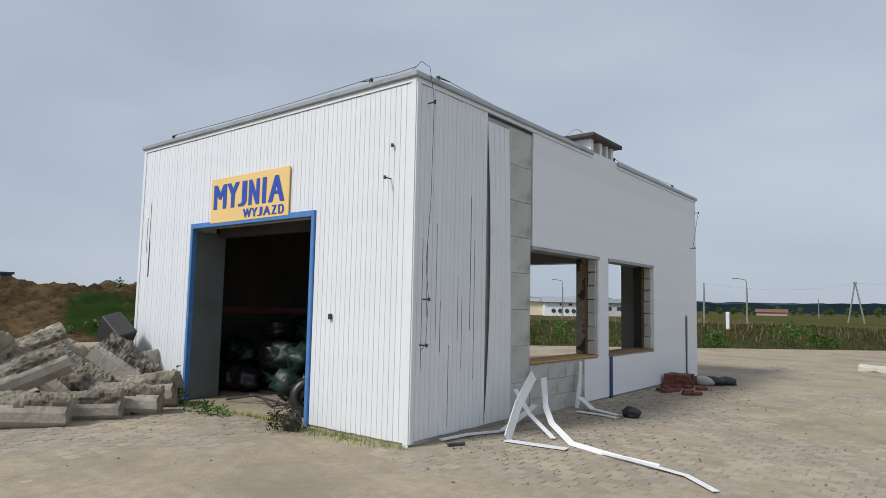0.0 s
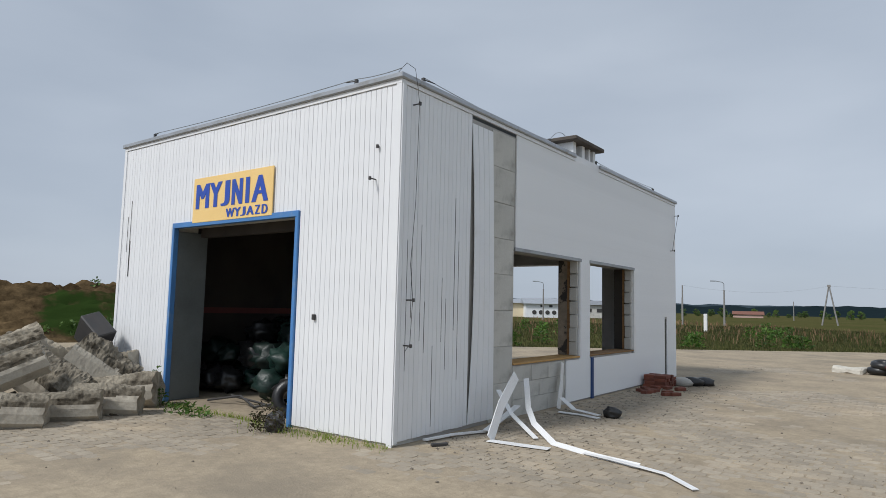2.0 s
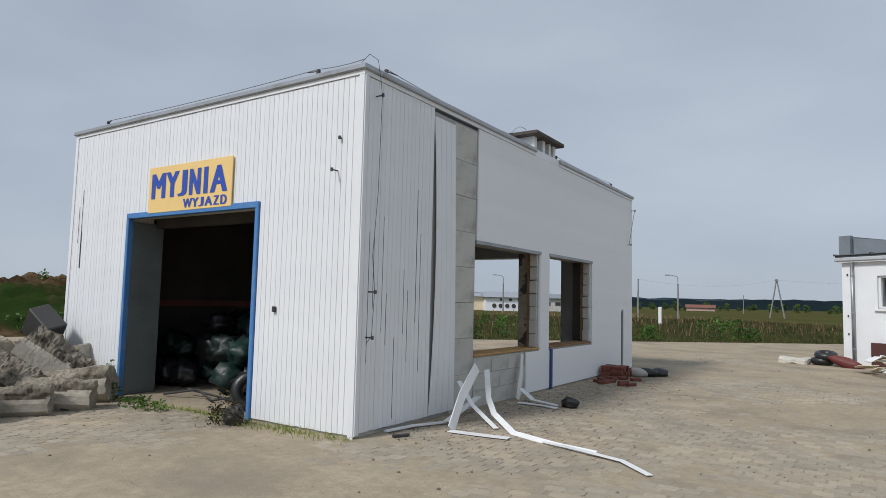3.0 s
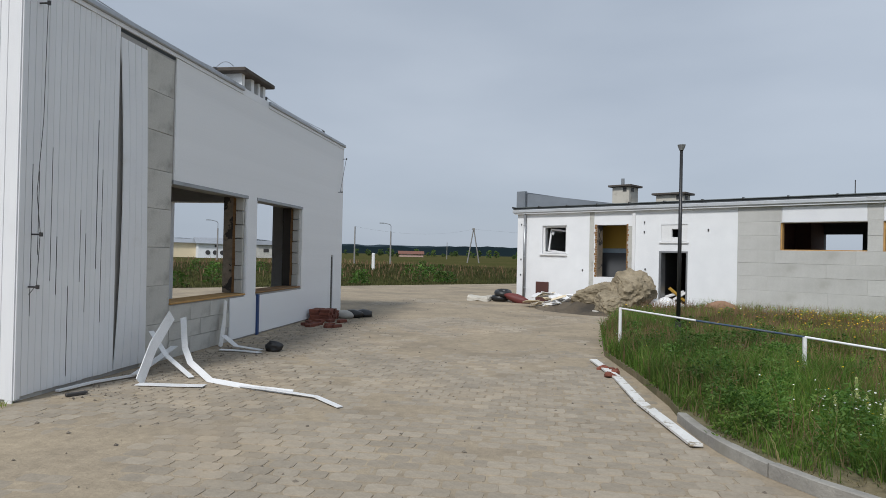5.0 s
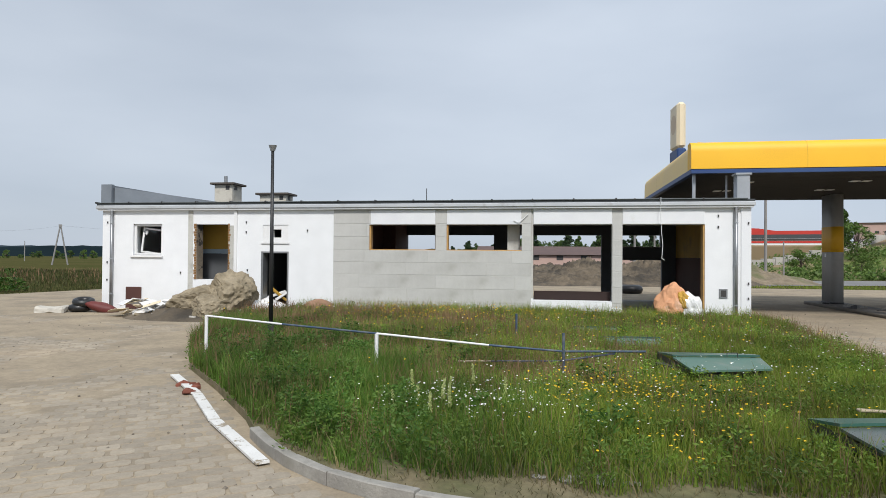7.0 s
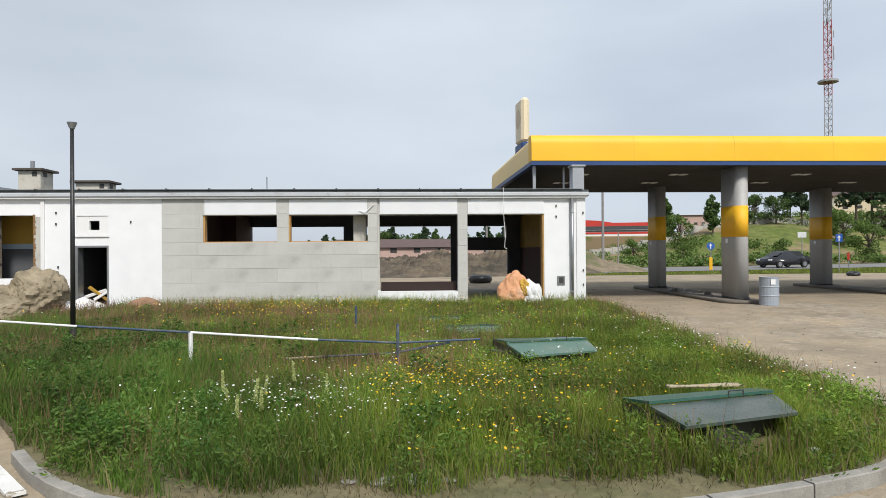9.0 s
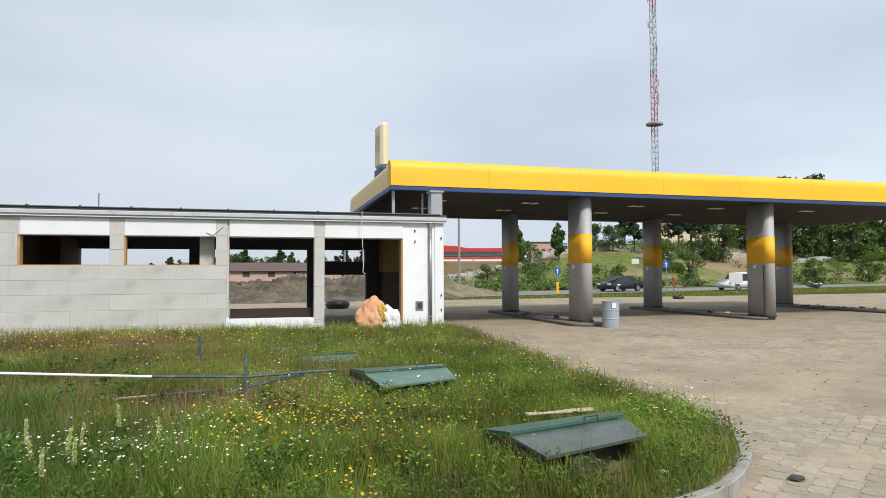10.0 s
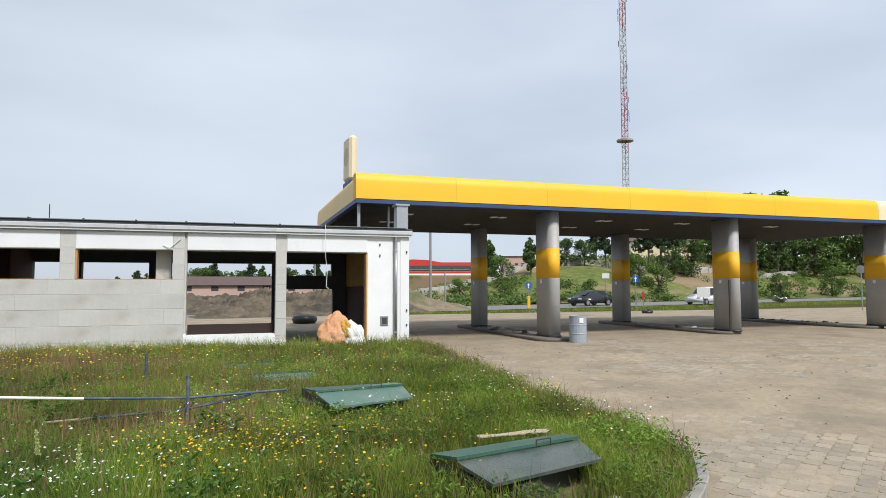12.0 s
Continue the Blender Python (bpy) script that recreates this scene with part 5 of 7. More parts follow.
for x, y, s in ((6.45, 2.62, .075), (5.1, 3.62, .06)):
    tagged(part("litter", lump((s, s * .6, s * .3), int(s * 999), .4, 2, 2.5), M_PVC if s < .14 else M_CONC, None, m=pose(x, y, .14, 0, 10, s * 900)), "pale scrap of litter in the grass", "litter")
for x, y, s in ((3.62, 4.22, .10), (3.86, 4.10, .12), (3.45, 4.36, .06), (4.0, 3.96, .07)):
    tagged(part("flat_stone", lump((s, s * .7, s * .2), int(s * 777), .5, 2, 2.2), M_KERB, None, m=pose(x, y, .095, 2, 3, s * 1900)), "flat pale stone on the bare soil", "stone", "flat stones behind the kerb")
tagged(part("litter", lump((.08, .06, .02), 12, .3, 2), M_DARK, None, m=pose(7.38, 1.86, .02)), "dark scrap lying on the paving", "litter")

# lamp post without its lamp
lp = thing("lamp_post", "thin black lamp post that has lost its lamp", "lamp post", pose(2.83, 12.01, 0))
part("pole", rod(bmesh.new(), (0, 0, 0), (0, 0, 3.63), .040, .028, 12), M_BLACK, lp, smooth=True)
part("cap", rod(bmesh.new(), (0, 0, 3.63), (0, 0, 3.73), .04, .075, 12), M_STEEL, lp)
part("base", rod(bmesh.new(), (0, 0, 0), (0, 0, .5), .055, n=12), M_DARK, lp)

# ---------------------------------------------------------------- heaps in front of the station
def s_at(s, d, z=0, rx=0, ry=0, rz=0):
    return SM @ pose(s, d, z, rx, ry, rz)
for i, (s, d, z, size, rz) in enumerate(((-14.65, -1.5, .36, (.80, .62, .52), 10), (-13.75, -1.3, .58, (.66, .62, .66), 40), (-14.0, -2.0, .25, (.5, .45, .36), 80))):
    tagged(part("clay_boulder", crag(size, 90 + i), M_ROCK, None, m=s_at(s, d, z, 0, 0, rz)), "big rough lump of dug-out clay and concrete", "boulder", "clay boulders by the station wall")
tagged(part("boulder", lump((.42, .34, .26), 120, .25, 3, 1.4, .8), mat("reddish_stone", (.32, .19, .12), (.26, .155, .10), 3, .95, .5, 40), None, m=s_at(-11.35, -.75, .27)), "reddish boulder lying in the grass", "boulder")
tagged(part("boulder", lump((.36, .25, .16), 121, .35, 3, 1.8, .8), M_CONC, None, m=s_at(-10.15, -.55, .22)), "pale stone lying in the grass", "boulder")
for i in range(36):
    k = r4.uniform(.3, .7)
    tagged(part("board", chunk((k, k * .6, .02), 140 + i, .012, .008, 1), M_PVC if i % 3 else M_CREAM, None, m=s_at(-15.35 - r4.random() * 1.7, -.4 - r4.random() * 1.5, .10 + .14 * r4.random() + .15 * (i % 2), r4.uniform(-30, 30), r4.uniform(-25, 25), r4.random() * 180)), "broken sheet of pale board on the rubble heap", "board", "broken boards by the station wall")
for i in range(24):
    k = r4.uniform(.08, .24)
    tagged(part("rubble_piece", chunk((k * 1.4, k, k * .7), 170 + i, .015, .015, 1), M_CONC if i % 3 else M_ROCK, None, m=s_at(-16.2 + r4.random() * 3.2, -2.4 + r4.random() * .9, k * .3, r4.random() * 30, r4.random() * 30, r4.random() * 180)), "piece of broken concrete on the rubble heap", "rubble", "small rubble by the station wall")
dirt = bmesh.new()
bmesh.ops.create_grid(dirt, x_segments=30, y_segments=20, size=1)
for v in dirt.verts:
    rr = math.hypot(v.co.x, v.co.y)
    h = max(0, 1 - rr) * .42 * (1 + .6 * noise.noise(v.co * 4)) + .05 * noise.noise(v.co * 12) * (rr < .9)
    v.co = Vector((v.co.x * 2.0, v.co.y * 1.1, h - .01))
tagged(part("soil_heap", dirt, M_DIRTDARK, None, m=s_at(-14.7, -1.7, 0), smooth=True), "low heap of brown soil", "soil heap", kind="stuff")
tagged(part("stone_slab", chunk((.85, .45, .2), 200, .04, .05, 3), M_CHIM, None, m=s_at(-19.55, -1.2, .085, 0, 0, 20)), "flat pale stone slab on the paving", "stone")
tyre(0, 0, 0, .32, .10, s_at(-18.95, -.75, .12), "old black tyre on the paving by the station corner")
tyre(0, 0, 0, .32, .10, s_at(-18.85, -.72, .30, 8, 6, 0), "old black tyre stacked on another tyre")
ob = part("red_bucket_shell", lump((.5, .22, .16), 55, .15, 3, 1.4), M_RED, None, m=s_at(-18.2, -.75, .14, 0, 14, 10), smooth=True)
tagged(ob, "broken dark red plastic shell against the wall", "plastic scrap")
for i in range(5):
    tagged(part("white_sack", lump((.28, .22, .2), 80 + i, .25, 3, 2, .8), M_PVC, None, m=s_at(-13.3 + (i % 3) * .32, -.55 - (i // 3) * .3, .2 + .12 * (i % 2), 0, 0, i * 50), smooth=True), "white plastic sack beside the doorway", "sack", "white sacks by the doorway")
for i, (s, rx, ry) in enumerate(((-13.1, 20, 40), (-12.95, -10, -35), (-13.2, 10, -20))):
    tagged(part("plank", chunk((.6, .06, .08), 210 + i, .01, .01, 1), M_PVC if i else M_OCHRE, None, m=s_at(s, .5, .55, rx, ry, 20)), "broken board leaning inside the doorway", "board", "broken boards in the doorway")
# orange bag by the big window
og = lump((.40, .34, .60), 300, .24, 4, 1.5, .82)
for v in og.verts:
    if v.co.z > .1:
        v.co.x *= 1 - .35 * v.co.z
        v.co.y *= 1 - .3 * v.co.z
    v.co += v.co.normalized() * .03 * noise.noise(v.co * 6)
tagged(part("cloth_sack", og, M_ORANGE, None, m=s_at(-1.72, -.55, .50, 0, 8, 0)), "bulging faded orange cloth bundle in the grass", "bundle")
tagged(part("cloth_sack", lump((.30, .30, .50), 301, .28, 4, 1.8, .8), M_PVC, None, m=s_at(-1.30, -.62, .42, 0, -14, 0)), "dirty cream cloth bundle in the grass", "bundle")
tagged(part("cloth_sack", lump((.15, .18, .28), 302, .3, 4, 2.0), M_OCHRE, None, m=s_at(-1.46, -.72, .62, 0, -20, 0)), "fold of dirty ochre foam in the bundle", "bundle")
for i in range(4):
    tagged(part("wood_plank", chunk((.9, .1, .04), 310 + i, .008, .008, 1), M_ROCK if i % 2 else M_WOOD, None, m=s_at(-2.7 + i * .2, -.3 - .1 * i, .2 + .03 * i, 0, 3, 8 * i - 10)), "broken plank lying by the window", "plank", "planks by the window")

# ---------------------------------------------------------------- under the canopy
dr = thing("steel_drum", "dented grey-blue steel drum with a white label", "drum", pose(20.35, 9.40, 0) @ Matrix.Scale(.94, 4))
bm = bmesh.new()
prof = [(0, 0), (.285, 0), (.29, .02), (.285, .04), (.285, .28), (.295, .295), (.295, .31), (.285, .325), (.285, .56), (.295, .575), (.295, .59), (.285, .605), (.285, .84), (.292, .86), (.292, .885), (.27, .885), (.265, .865), (0, .865)]
rings = []
for r, z in prof:
    rings.append([bm.verts.new((r * math.cos(i / 20 * math.tau), r * math.sin(i / 20 * math.tau), z)) for i in range(20)] if r else [bm.verts.new((0, 0, z))])
for a, b in zip(rings, rings[1:]):
    for i in range(20):
        q = [a[i % len(a)], a[(i + 1) % len(a)], b[(i + 1) % len(b)], b[i % len(b)]]
        q = list(dict.fromkeys(q))
        bm.faces.new(q)
bmesh.ops.recalc_face_normals(bm, faces=bm.faces)
part("body", bm, M_DRUM, dr)
part("label_sheet", boxes((-.07, .07, -.299, -.287, .66, .82)), M_PVC, dr, "white paper label", m=pose(0, 0, 0, 0, 0, -42))
tyre(0, 0, 0, .38, .11, pose(43.9, 15.4, .12, 9, 0, -60), "worn tyre standing on the yard")
for i in range(26):
    k = r4.uniform(.06, .2)
    tagged(part("rubble_piece", chunk((k * 2, k, k * .6), 330 + i, .015, .012, 1), M_CONC if i % 2 else M_DARK, None, m=s_at(r4.choice((5.65, 13.1, 20.9)) + r4.uniform(-.5, .5), r4.uniform(3.5, 8.5), .12, 0, r4.random() * 20, r4.random() * 180)), "broken rubble lying on the pump island", "rubble", "rubble on the pump islands")
# roadside totem behind the canopy
tt = thing("sign_pylon", "faded cream pylon sign with a worn round emblem", "sign", s_at(.9, 12.6, 0, 0, 0, 4))
part("pole", rod(bmesh.new(), (0, 0, 0), (0, 0, 6.4), .16, n=14), M_STEEL, tt)
part("panel", boxes((-.20, .20, -.65, .65, 6.75, 8.85), bevel=.12), M_CREAM, tt)
part("foot_panel", boxes((-.205, .205, -.66, .66, 6.2, 6.745), bevel=.06), M_NAVY, tt, "blue foot of the sign panel")
em = bmesh.new()
bmesh.ops.create_circle(em, cap_ends=True, radius=.45, segments=28, matrix=Matrix.Translation((-.204, 0, 7.9)) @ Matrix.Rotation(-math.pi / 2, 4, "Y"))
part("emblem", em, M_CREAM_DARK, tt)

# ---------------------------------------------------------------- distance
# the blue of distance haze is mixed into both hill colours
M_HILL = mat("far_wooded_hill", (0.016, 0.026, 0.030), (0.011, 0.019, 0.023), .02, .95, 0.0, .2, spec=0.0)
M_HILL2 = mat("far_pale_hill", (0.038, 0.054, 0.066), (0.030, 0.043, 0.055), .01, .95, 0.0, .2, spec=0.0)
M_BANK = mat("grassy_bank", (0.11, 0.145, 0.038), (0.15, 0.165, 0.055), .14, .95, .8, 4, stain=(0.26, 0.195, 0.12), stain_scale=.085, stain_at=(.46, .55), mottle=0.45, spec=0.1)
M_ROOFTILE = mat("brown_roof_tiles", (.13, .085, .075), (.10, .07, .065), 1, .85, .3, 20)
M_PINK = mat("pink_render", (.52, .36, .31), (.48, .33, .28), .5, .9, .1, 30)
M_REDMETAL = mat("red_sheet_metal", (.58, .05, .035), (.50, .04, .03), .3, .45, .02, 20)
M_CARBLACK = mat("black_car_paint", (.015, .016, .02), (.02, .02, .024), 2, .2, 0, 30)
M_CARWHITE = mat("white_car_paint", (.75, .76, .78), (.7, .71, .73), 2, .25, 0, 30)
M_BARK = mat("bark", (.10, .075, .055), (.07, .052, .04), 4, .95, .6, 30)
M_POLE = mat("weathered_pole", (.28, .27, .26), (.22, .21, .20), 2, .9, .3, 30)
M_LEAF = leafy("tree_leaves", (.045, .085, .022), (.075, .13, .032), (.11, .17, .048))
M_LEAF2 = leafy("light_leaves", (.075, .135, .028), (.11, .18, .040), (.145, .215, .055))
M_NEEDLE = leafy("dark_needles", (.026, .05, .022), (.04, .07, .030), (.055, .09, .038))


def ridge(name, dist, az0, az1, h, seed, material, label):
    """A far wooded ridge along an arc, with an uneven crest and a sloping face."""
    bm = bmesh.new()
    prev = None
    n = 220
    for i in range(n + 1):
        a = radians(az0 + (az1 - az0) * i / n)
        k = .5 + .5 * noise.noise(Vector((i * .035, seed, 0))) + .10 * noise.noise(Vector((i * .33, seed, 5))) + .06 * noise.noise(Vector((i * 1.1, seed, 9)))
        d = Vector((-math.sin(a), math.cos(a), 0))
        row = [bm.verts.new(d * (dist - 60) + Vector((0, 0, -1))), bm.verts.new(d * dist + Vector((0, 0, max(.6, h * k)))), bm.verts.new(d * (dist + 120) + Vector((0, 0, -1)))]
        if prev:
            for j in range(2):
                bm.faces.new((prev[j], row[j], row[j + 1], prev[j + 1]))
        prev = row
    bmesh.ops.recalc_face_normals(bm, faces=bm.faces)
    return tagged(part(name, bm, material), label, "hills", kind="structure")
ridge("backdrop_hills", 1500, -40, 100, 38, 7, M_HILL2, "distant hills on the horizon, haze put into their colour")
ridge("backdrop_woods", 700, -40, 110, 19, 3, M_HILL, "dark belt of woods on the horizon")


def mound(name, cx, cy, rx, ry, h, rz, seed, material, label, freq=2.2, kind="structure", sub=170, lumpy=1.0):
    bm = bmesh.new()
    bmesh.ops.create_grid(bm, x_segments=sub, y_segments=sub // 2, size=1)
    o = Vector((seed * 3.7, seed * 1.3, 0))
    for v in bm.verts:
        x, y = v.co.x, v.co.y
        env = max(0.0, 1 - abs(x) ** 3) * max(0.0, 1 - y * y)
        k = env * (.62 + .55 * noise.noise(Vector((x, y * .6, 0)) * freq + o) + .16 * noise.noise(Vector((x, y, 0)) * freq * 4 + o) + .10 * lumpy * noise.noise(Vector((x, y, 0)) * freq * 11 + o) + .07 * lumpy * noise.noise(Vector((x, y * .6, 0)) * freq * 26 + o))
        v.co = Vector((x * rx, y * ry, max(-.05, h * k - .04)))
    return tagged(part(name, bm, material, None, m=pose(cx, cy, 0, 0, 0, rz), smooth=True), label, "mound", kind=kind)
M_MOUND = mat("mound_earth_and_weeds", (.105, .072, .038), (.036, .025, .014), .5, .95, 1.0, 14, stain=(.022, .040, .010), stain_scale=.13, stain_at=(.57, .61), mottle=0.6, spec=0.0)
mound("earth_mound", -31, 11.5, 22, 5.5, 3.0, 72, 2, M_MOUND, "long mound of dumped earth with weeds", lumpy=1.3)
mound("earth_mound", -46, 20, 26, 7, 3.6, 66, 5, M_MOUND, "long mound of dumped earth with weeds", lumpy=1.3)
def mound_weeds(ob, n, seed, low, high):
    """Tufts of weeds strewn over a mound where its weedy patches lie."""
    rg = np.random.default_rng(seed)
    me = ob.data
    co = np.empty(len(me.vertices) * 3, dtype=np.float32)
    me.vertices.foreach_get("co", co)
    co = co.reshape(-1, 3)
    co = co[co[:, 2] > .25]
    patch = np.array([noise.noise(Vector((float(p[0]) * .16, float(p[1]) * .3, seed))) for p in co])
    co = co[patch > .17]
    c0 = co[rg.integers(0, len(co), n)]
    k = 26
    c = np.repeat(c0, k, 0) + rg.normal(size=(n * k, 3)) * np.array([.16, .16, .07]) + np.array([0, 0, .10])
    u, v = rg.normal(size=(n * k, 3)) * low, rg.normal(size=(n * k, 3)) * high
    w = part("mound_weeds", raw_mesh("mound_weeds", np.stack([c - u, c + v, c + u, c - v], 1).reshape(-1, 3), np.arange(4 * n * k).reshape(-1, 4), M_LEAF), None, m=ob.matrix_basis.copy())
    tagged(w, "green weeds growing over the earth mound", "weeds", kind="stuff")
for ob in [o for o in bpy.data.objects if o.name.startswith("earth_mound")]:
    mound_weeds(ob, 900, 3 + len(ob.name), .05, .035)
# earthworks behind the station
for i, (s, d, rx, ry, h, rz) in enumerate(((-10, 36, 16, 5, 1.9, 5), (1, 31, 9, 4, 2.0, -4), (-1, 25, 6, 2.6, .9, 10), (5.2, 34, 9, 5, 2.5, 0))):
    c = sw(s, d)
    mound("earth_mound", c.x, c.y, rx, ry, h, S_ANG + rz, 11 + i, M_DIRT if i == 3 else M_DIRTDARK, "heap of excavated earth behind the station", lumpy=2.0 if i < 3 else 1.2)
# the road and the bank beyond it
RM = pose(40, 29, 0, 0, 0, -19)
bm = bmesh.new()
bmesh.ops.create_grid(bm, x_segments=150, y_segments=50, size=1)
for v in bm.verts:
    x, y = 95 + v.co.x * 95, 12 + (v.co.y + 1) * 45
    k = min(1, max(0, (y - 13) / 34))
    k = k * k * (3 - 2 * k)
    z = k * (5.2 + .03 * max(0, x) + 1.5 * noise.noise(Vector((x * .03, y * .03, 2)))) + (.9 * noise.noise(Vector((x * .11, y * .13, 0))) + .6 * noise.noise(Vector((x * .4, y * .4, 3)))) * min(1, max(0, (y - 13) / 6)) - .02
    v.co = Vector((x, y, max(-.03, z * min(1, max(0, (x - .8 * max(0, y - 35) - 12) / 34)) - .03)))
tagged(part("bank", bm, M_BANK, None, m=RM, smooth=True), "grassy bank with bare earth beyond the road", "bank", kind="structure")
def bank_z(x, y):
    k = min(1, max(0, (y - 13) / 34))
    return min(1, max(0, (x - .8 * max(0, y - 35) - 12) / 34)) * k * k * (3 - 2 * k) * (5.2 + .03 * max(0, x) + 1.5 * noise.noise(Vector((x * .03, y * .03, 2)))) + .9 * noise.noise(Vector((x * .11, y * .13, 0))) * min(1, max(0, (y - 13) / 6)) * min(1, max(0, (x - .8 * max(0, y - 35) - 12) / 34))


# trees
def leaf_mass(name, blobs, n, size, seed, material, droop=0.0):
    """Many small leaves strewn through overlapping clumps, denser at their skins."""
    rg = np.random.default_rng(seed)
    w = np.array([b[3] ** 2 for b in blobs])
    which = rg.choice(len(blobs), n, p=w / w.sum())
    B = np.array(blobs)[which]
    d = rg.normal(size=(n, 3))
    d /= np.linalg.norm(d, axis=1)[:, None]
    r = B[:, 3] * (.55 + .5 * rg.random(n) ** .6)
    c = B[:, :3] + d * r[:, None] * np.array([1, 1, .8])
    u = rg.normal(size=(n, 3))
    u /= np.linalg.norm(u, axis=1)[:, None]
    v = np.cross(u, rg.normal(size=(n, 3)))
    v /= np.linalg.norm(v, axis=1)[:, None]
    s = size * (.6 + .8 * rg.random(n))[:, None]
    vs = np.stack([c - u * s, c + v * s * .5, c + u * s, c - v * s * .5], 1).reshape(-1, 3)
    return raw_mesh(name, vs, np.arange(4 * n).reshape(-1, 4), material)


def tree(kind, seed, h):
    rg = random.Random(seed)
    g = thing("tree", "", "")
    tr = bmesh.new()
    top = h * (.9 if kind == "pine" else .62)
    rod(tr, (0, 0, -.3), (rg.uniform(-.1, .1), 0, top), h * .028, h * .008, 8)
    blobs = []
    if kind == "pine":
        n_ = 16
        for i in range(n_):
            z = h * (.42 + .56 * i / n_)
            a = rg.random() * math.tau
            l = h * .20 * (1.15 - i / n_) * rg.uniform(.6, 1.2) + .1
            p = (math.cos(a) * l, math.sin(a) * l, z + l * .15)
            rod(tr, (0, 0, z - .1), p, h * .008, h * .004, 5)
            blobs.append((*p, h * .075 * (1.35 - .7 * i / n_)))
            blobs.append((p[0] * .5, p[1] * .5, z, h * .06))
    elif kind == "poplar":
        for i in range(14):
            z = h * (.18 + .78 * i / 14)
            a = rg.random() * math.tau
            w = h * .10 * math.sin(math.pi * min(1, .18 + .8 * i / 14)) + .15
            p = (math.cos(a) * w * .7, math.sin(a) * w * .7, z)
            rod(tr, (0, 0, z - h * .06), p, h * .008, h * .003, 5)
            blobs.append((*p, w * .95))
    else:
        for i in range(20):
            a = rg.random() * math.tau
            e = rg.uniform(.0, 1.0)
            l = h * .34 * math.sin(math.pi * (.25 + .6 * e)) * rg.uniform(.45, 1.1)
            p = (math.cos(a) * l, math.sin(a) * l, h * (.14 + .74 * e))
            rod(tr, (0, 0, h * rg.uniform(.2, .5)), p, h * .012, h * .004, 5)
            blobs.append((*p, h * rg.uniform(.10, .17)))
    part("trunk", tr, M_BARK, g)
    mt = M_NEEDLE if kind == "pine" else (M_LEAF2 if kind == "bush" else M_LEAF)
    part("crown", leaf_mass("crown", blobs, 2600, h * .028, seed, mt), None, g)
    return g
TREES = {}
for k, sd, h in (("broad", 1, 8), ("broad", 2, 8), ("bush", 3, 8), ("pine", 4, 8), ("pine", 5, 8), ("poplar", 6, 8)):
    TREES.setdefault(k, []).append(tree(k, sd, h))
LAB = {"broad": "dark green leafy tree on the bank", "bush": "light green bushy tree on the bank", "pine": "tall dark pine with a thin crown", "poplar": "slender upright leafy tree"}
_first = set()
rt = random.Random(21)
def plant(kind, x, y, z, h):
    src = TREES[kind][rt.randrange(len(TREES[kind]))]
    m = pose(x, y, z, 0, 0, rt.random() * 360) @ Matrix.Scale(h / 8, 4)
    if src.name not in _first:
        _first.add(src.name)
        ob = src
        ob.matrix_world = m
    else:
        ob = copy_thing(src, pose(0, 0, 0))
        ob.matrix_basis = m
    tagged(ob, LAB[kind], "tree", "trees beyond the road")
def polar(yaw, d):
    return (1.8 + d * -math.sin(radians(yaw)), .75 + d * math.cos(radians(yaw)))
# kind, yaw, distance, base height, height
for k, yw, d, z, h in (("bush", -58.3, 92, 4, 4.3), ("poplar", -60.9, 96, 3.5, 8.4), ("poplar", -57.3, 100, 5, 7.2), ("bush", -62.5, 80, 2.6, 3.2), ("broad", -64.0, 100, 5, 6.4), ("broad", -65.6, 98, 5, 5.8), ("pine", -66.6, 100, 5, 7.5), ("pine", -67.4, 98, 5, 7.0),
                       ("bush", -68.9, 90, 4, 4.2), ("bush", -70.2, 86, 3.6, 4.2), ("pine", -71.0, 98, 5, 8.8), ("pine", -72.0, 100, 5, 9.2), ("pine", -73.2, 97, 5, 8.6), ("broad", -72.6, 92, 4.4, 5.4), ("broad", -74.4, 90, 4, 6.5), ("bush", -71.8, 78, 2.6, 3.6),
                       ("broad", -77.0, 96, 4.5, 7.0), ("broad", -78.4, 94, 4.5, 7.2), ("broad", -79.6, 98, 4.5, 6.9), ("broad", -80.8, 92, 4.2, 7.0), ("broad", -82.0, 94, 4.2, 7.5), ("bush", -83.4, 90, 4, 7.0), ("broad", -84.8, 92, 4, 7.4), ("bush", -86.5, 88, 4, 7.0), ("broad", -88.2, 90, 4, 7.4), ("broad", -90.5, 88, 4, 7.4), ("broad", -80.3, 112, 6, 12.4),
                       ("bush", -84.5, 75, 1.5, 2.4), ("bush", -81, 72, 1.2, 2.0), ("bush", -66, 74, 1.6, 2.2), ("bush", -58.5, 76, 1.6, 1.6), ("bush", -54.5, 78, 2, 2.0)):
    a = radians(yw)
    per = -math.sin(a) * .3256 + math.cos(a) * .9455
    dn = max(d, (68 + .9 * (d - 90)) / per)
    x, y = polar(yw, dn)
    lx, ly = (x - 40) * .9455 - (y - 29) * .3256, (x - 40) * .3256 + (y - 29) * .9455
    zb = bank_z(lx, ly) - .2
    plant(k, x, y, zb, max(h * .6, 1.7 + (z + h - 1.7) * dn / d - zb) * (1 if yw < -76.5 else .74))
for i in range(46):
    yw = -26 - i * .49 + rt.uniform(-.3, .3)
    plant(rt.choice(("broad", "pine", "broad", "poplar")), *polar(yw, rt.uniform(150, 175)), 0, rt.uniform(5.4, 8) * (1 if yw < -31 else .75))
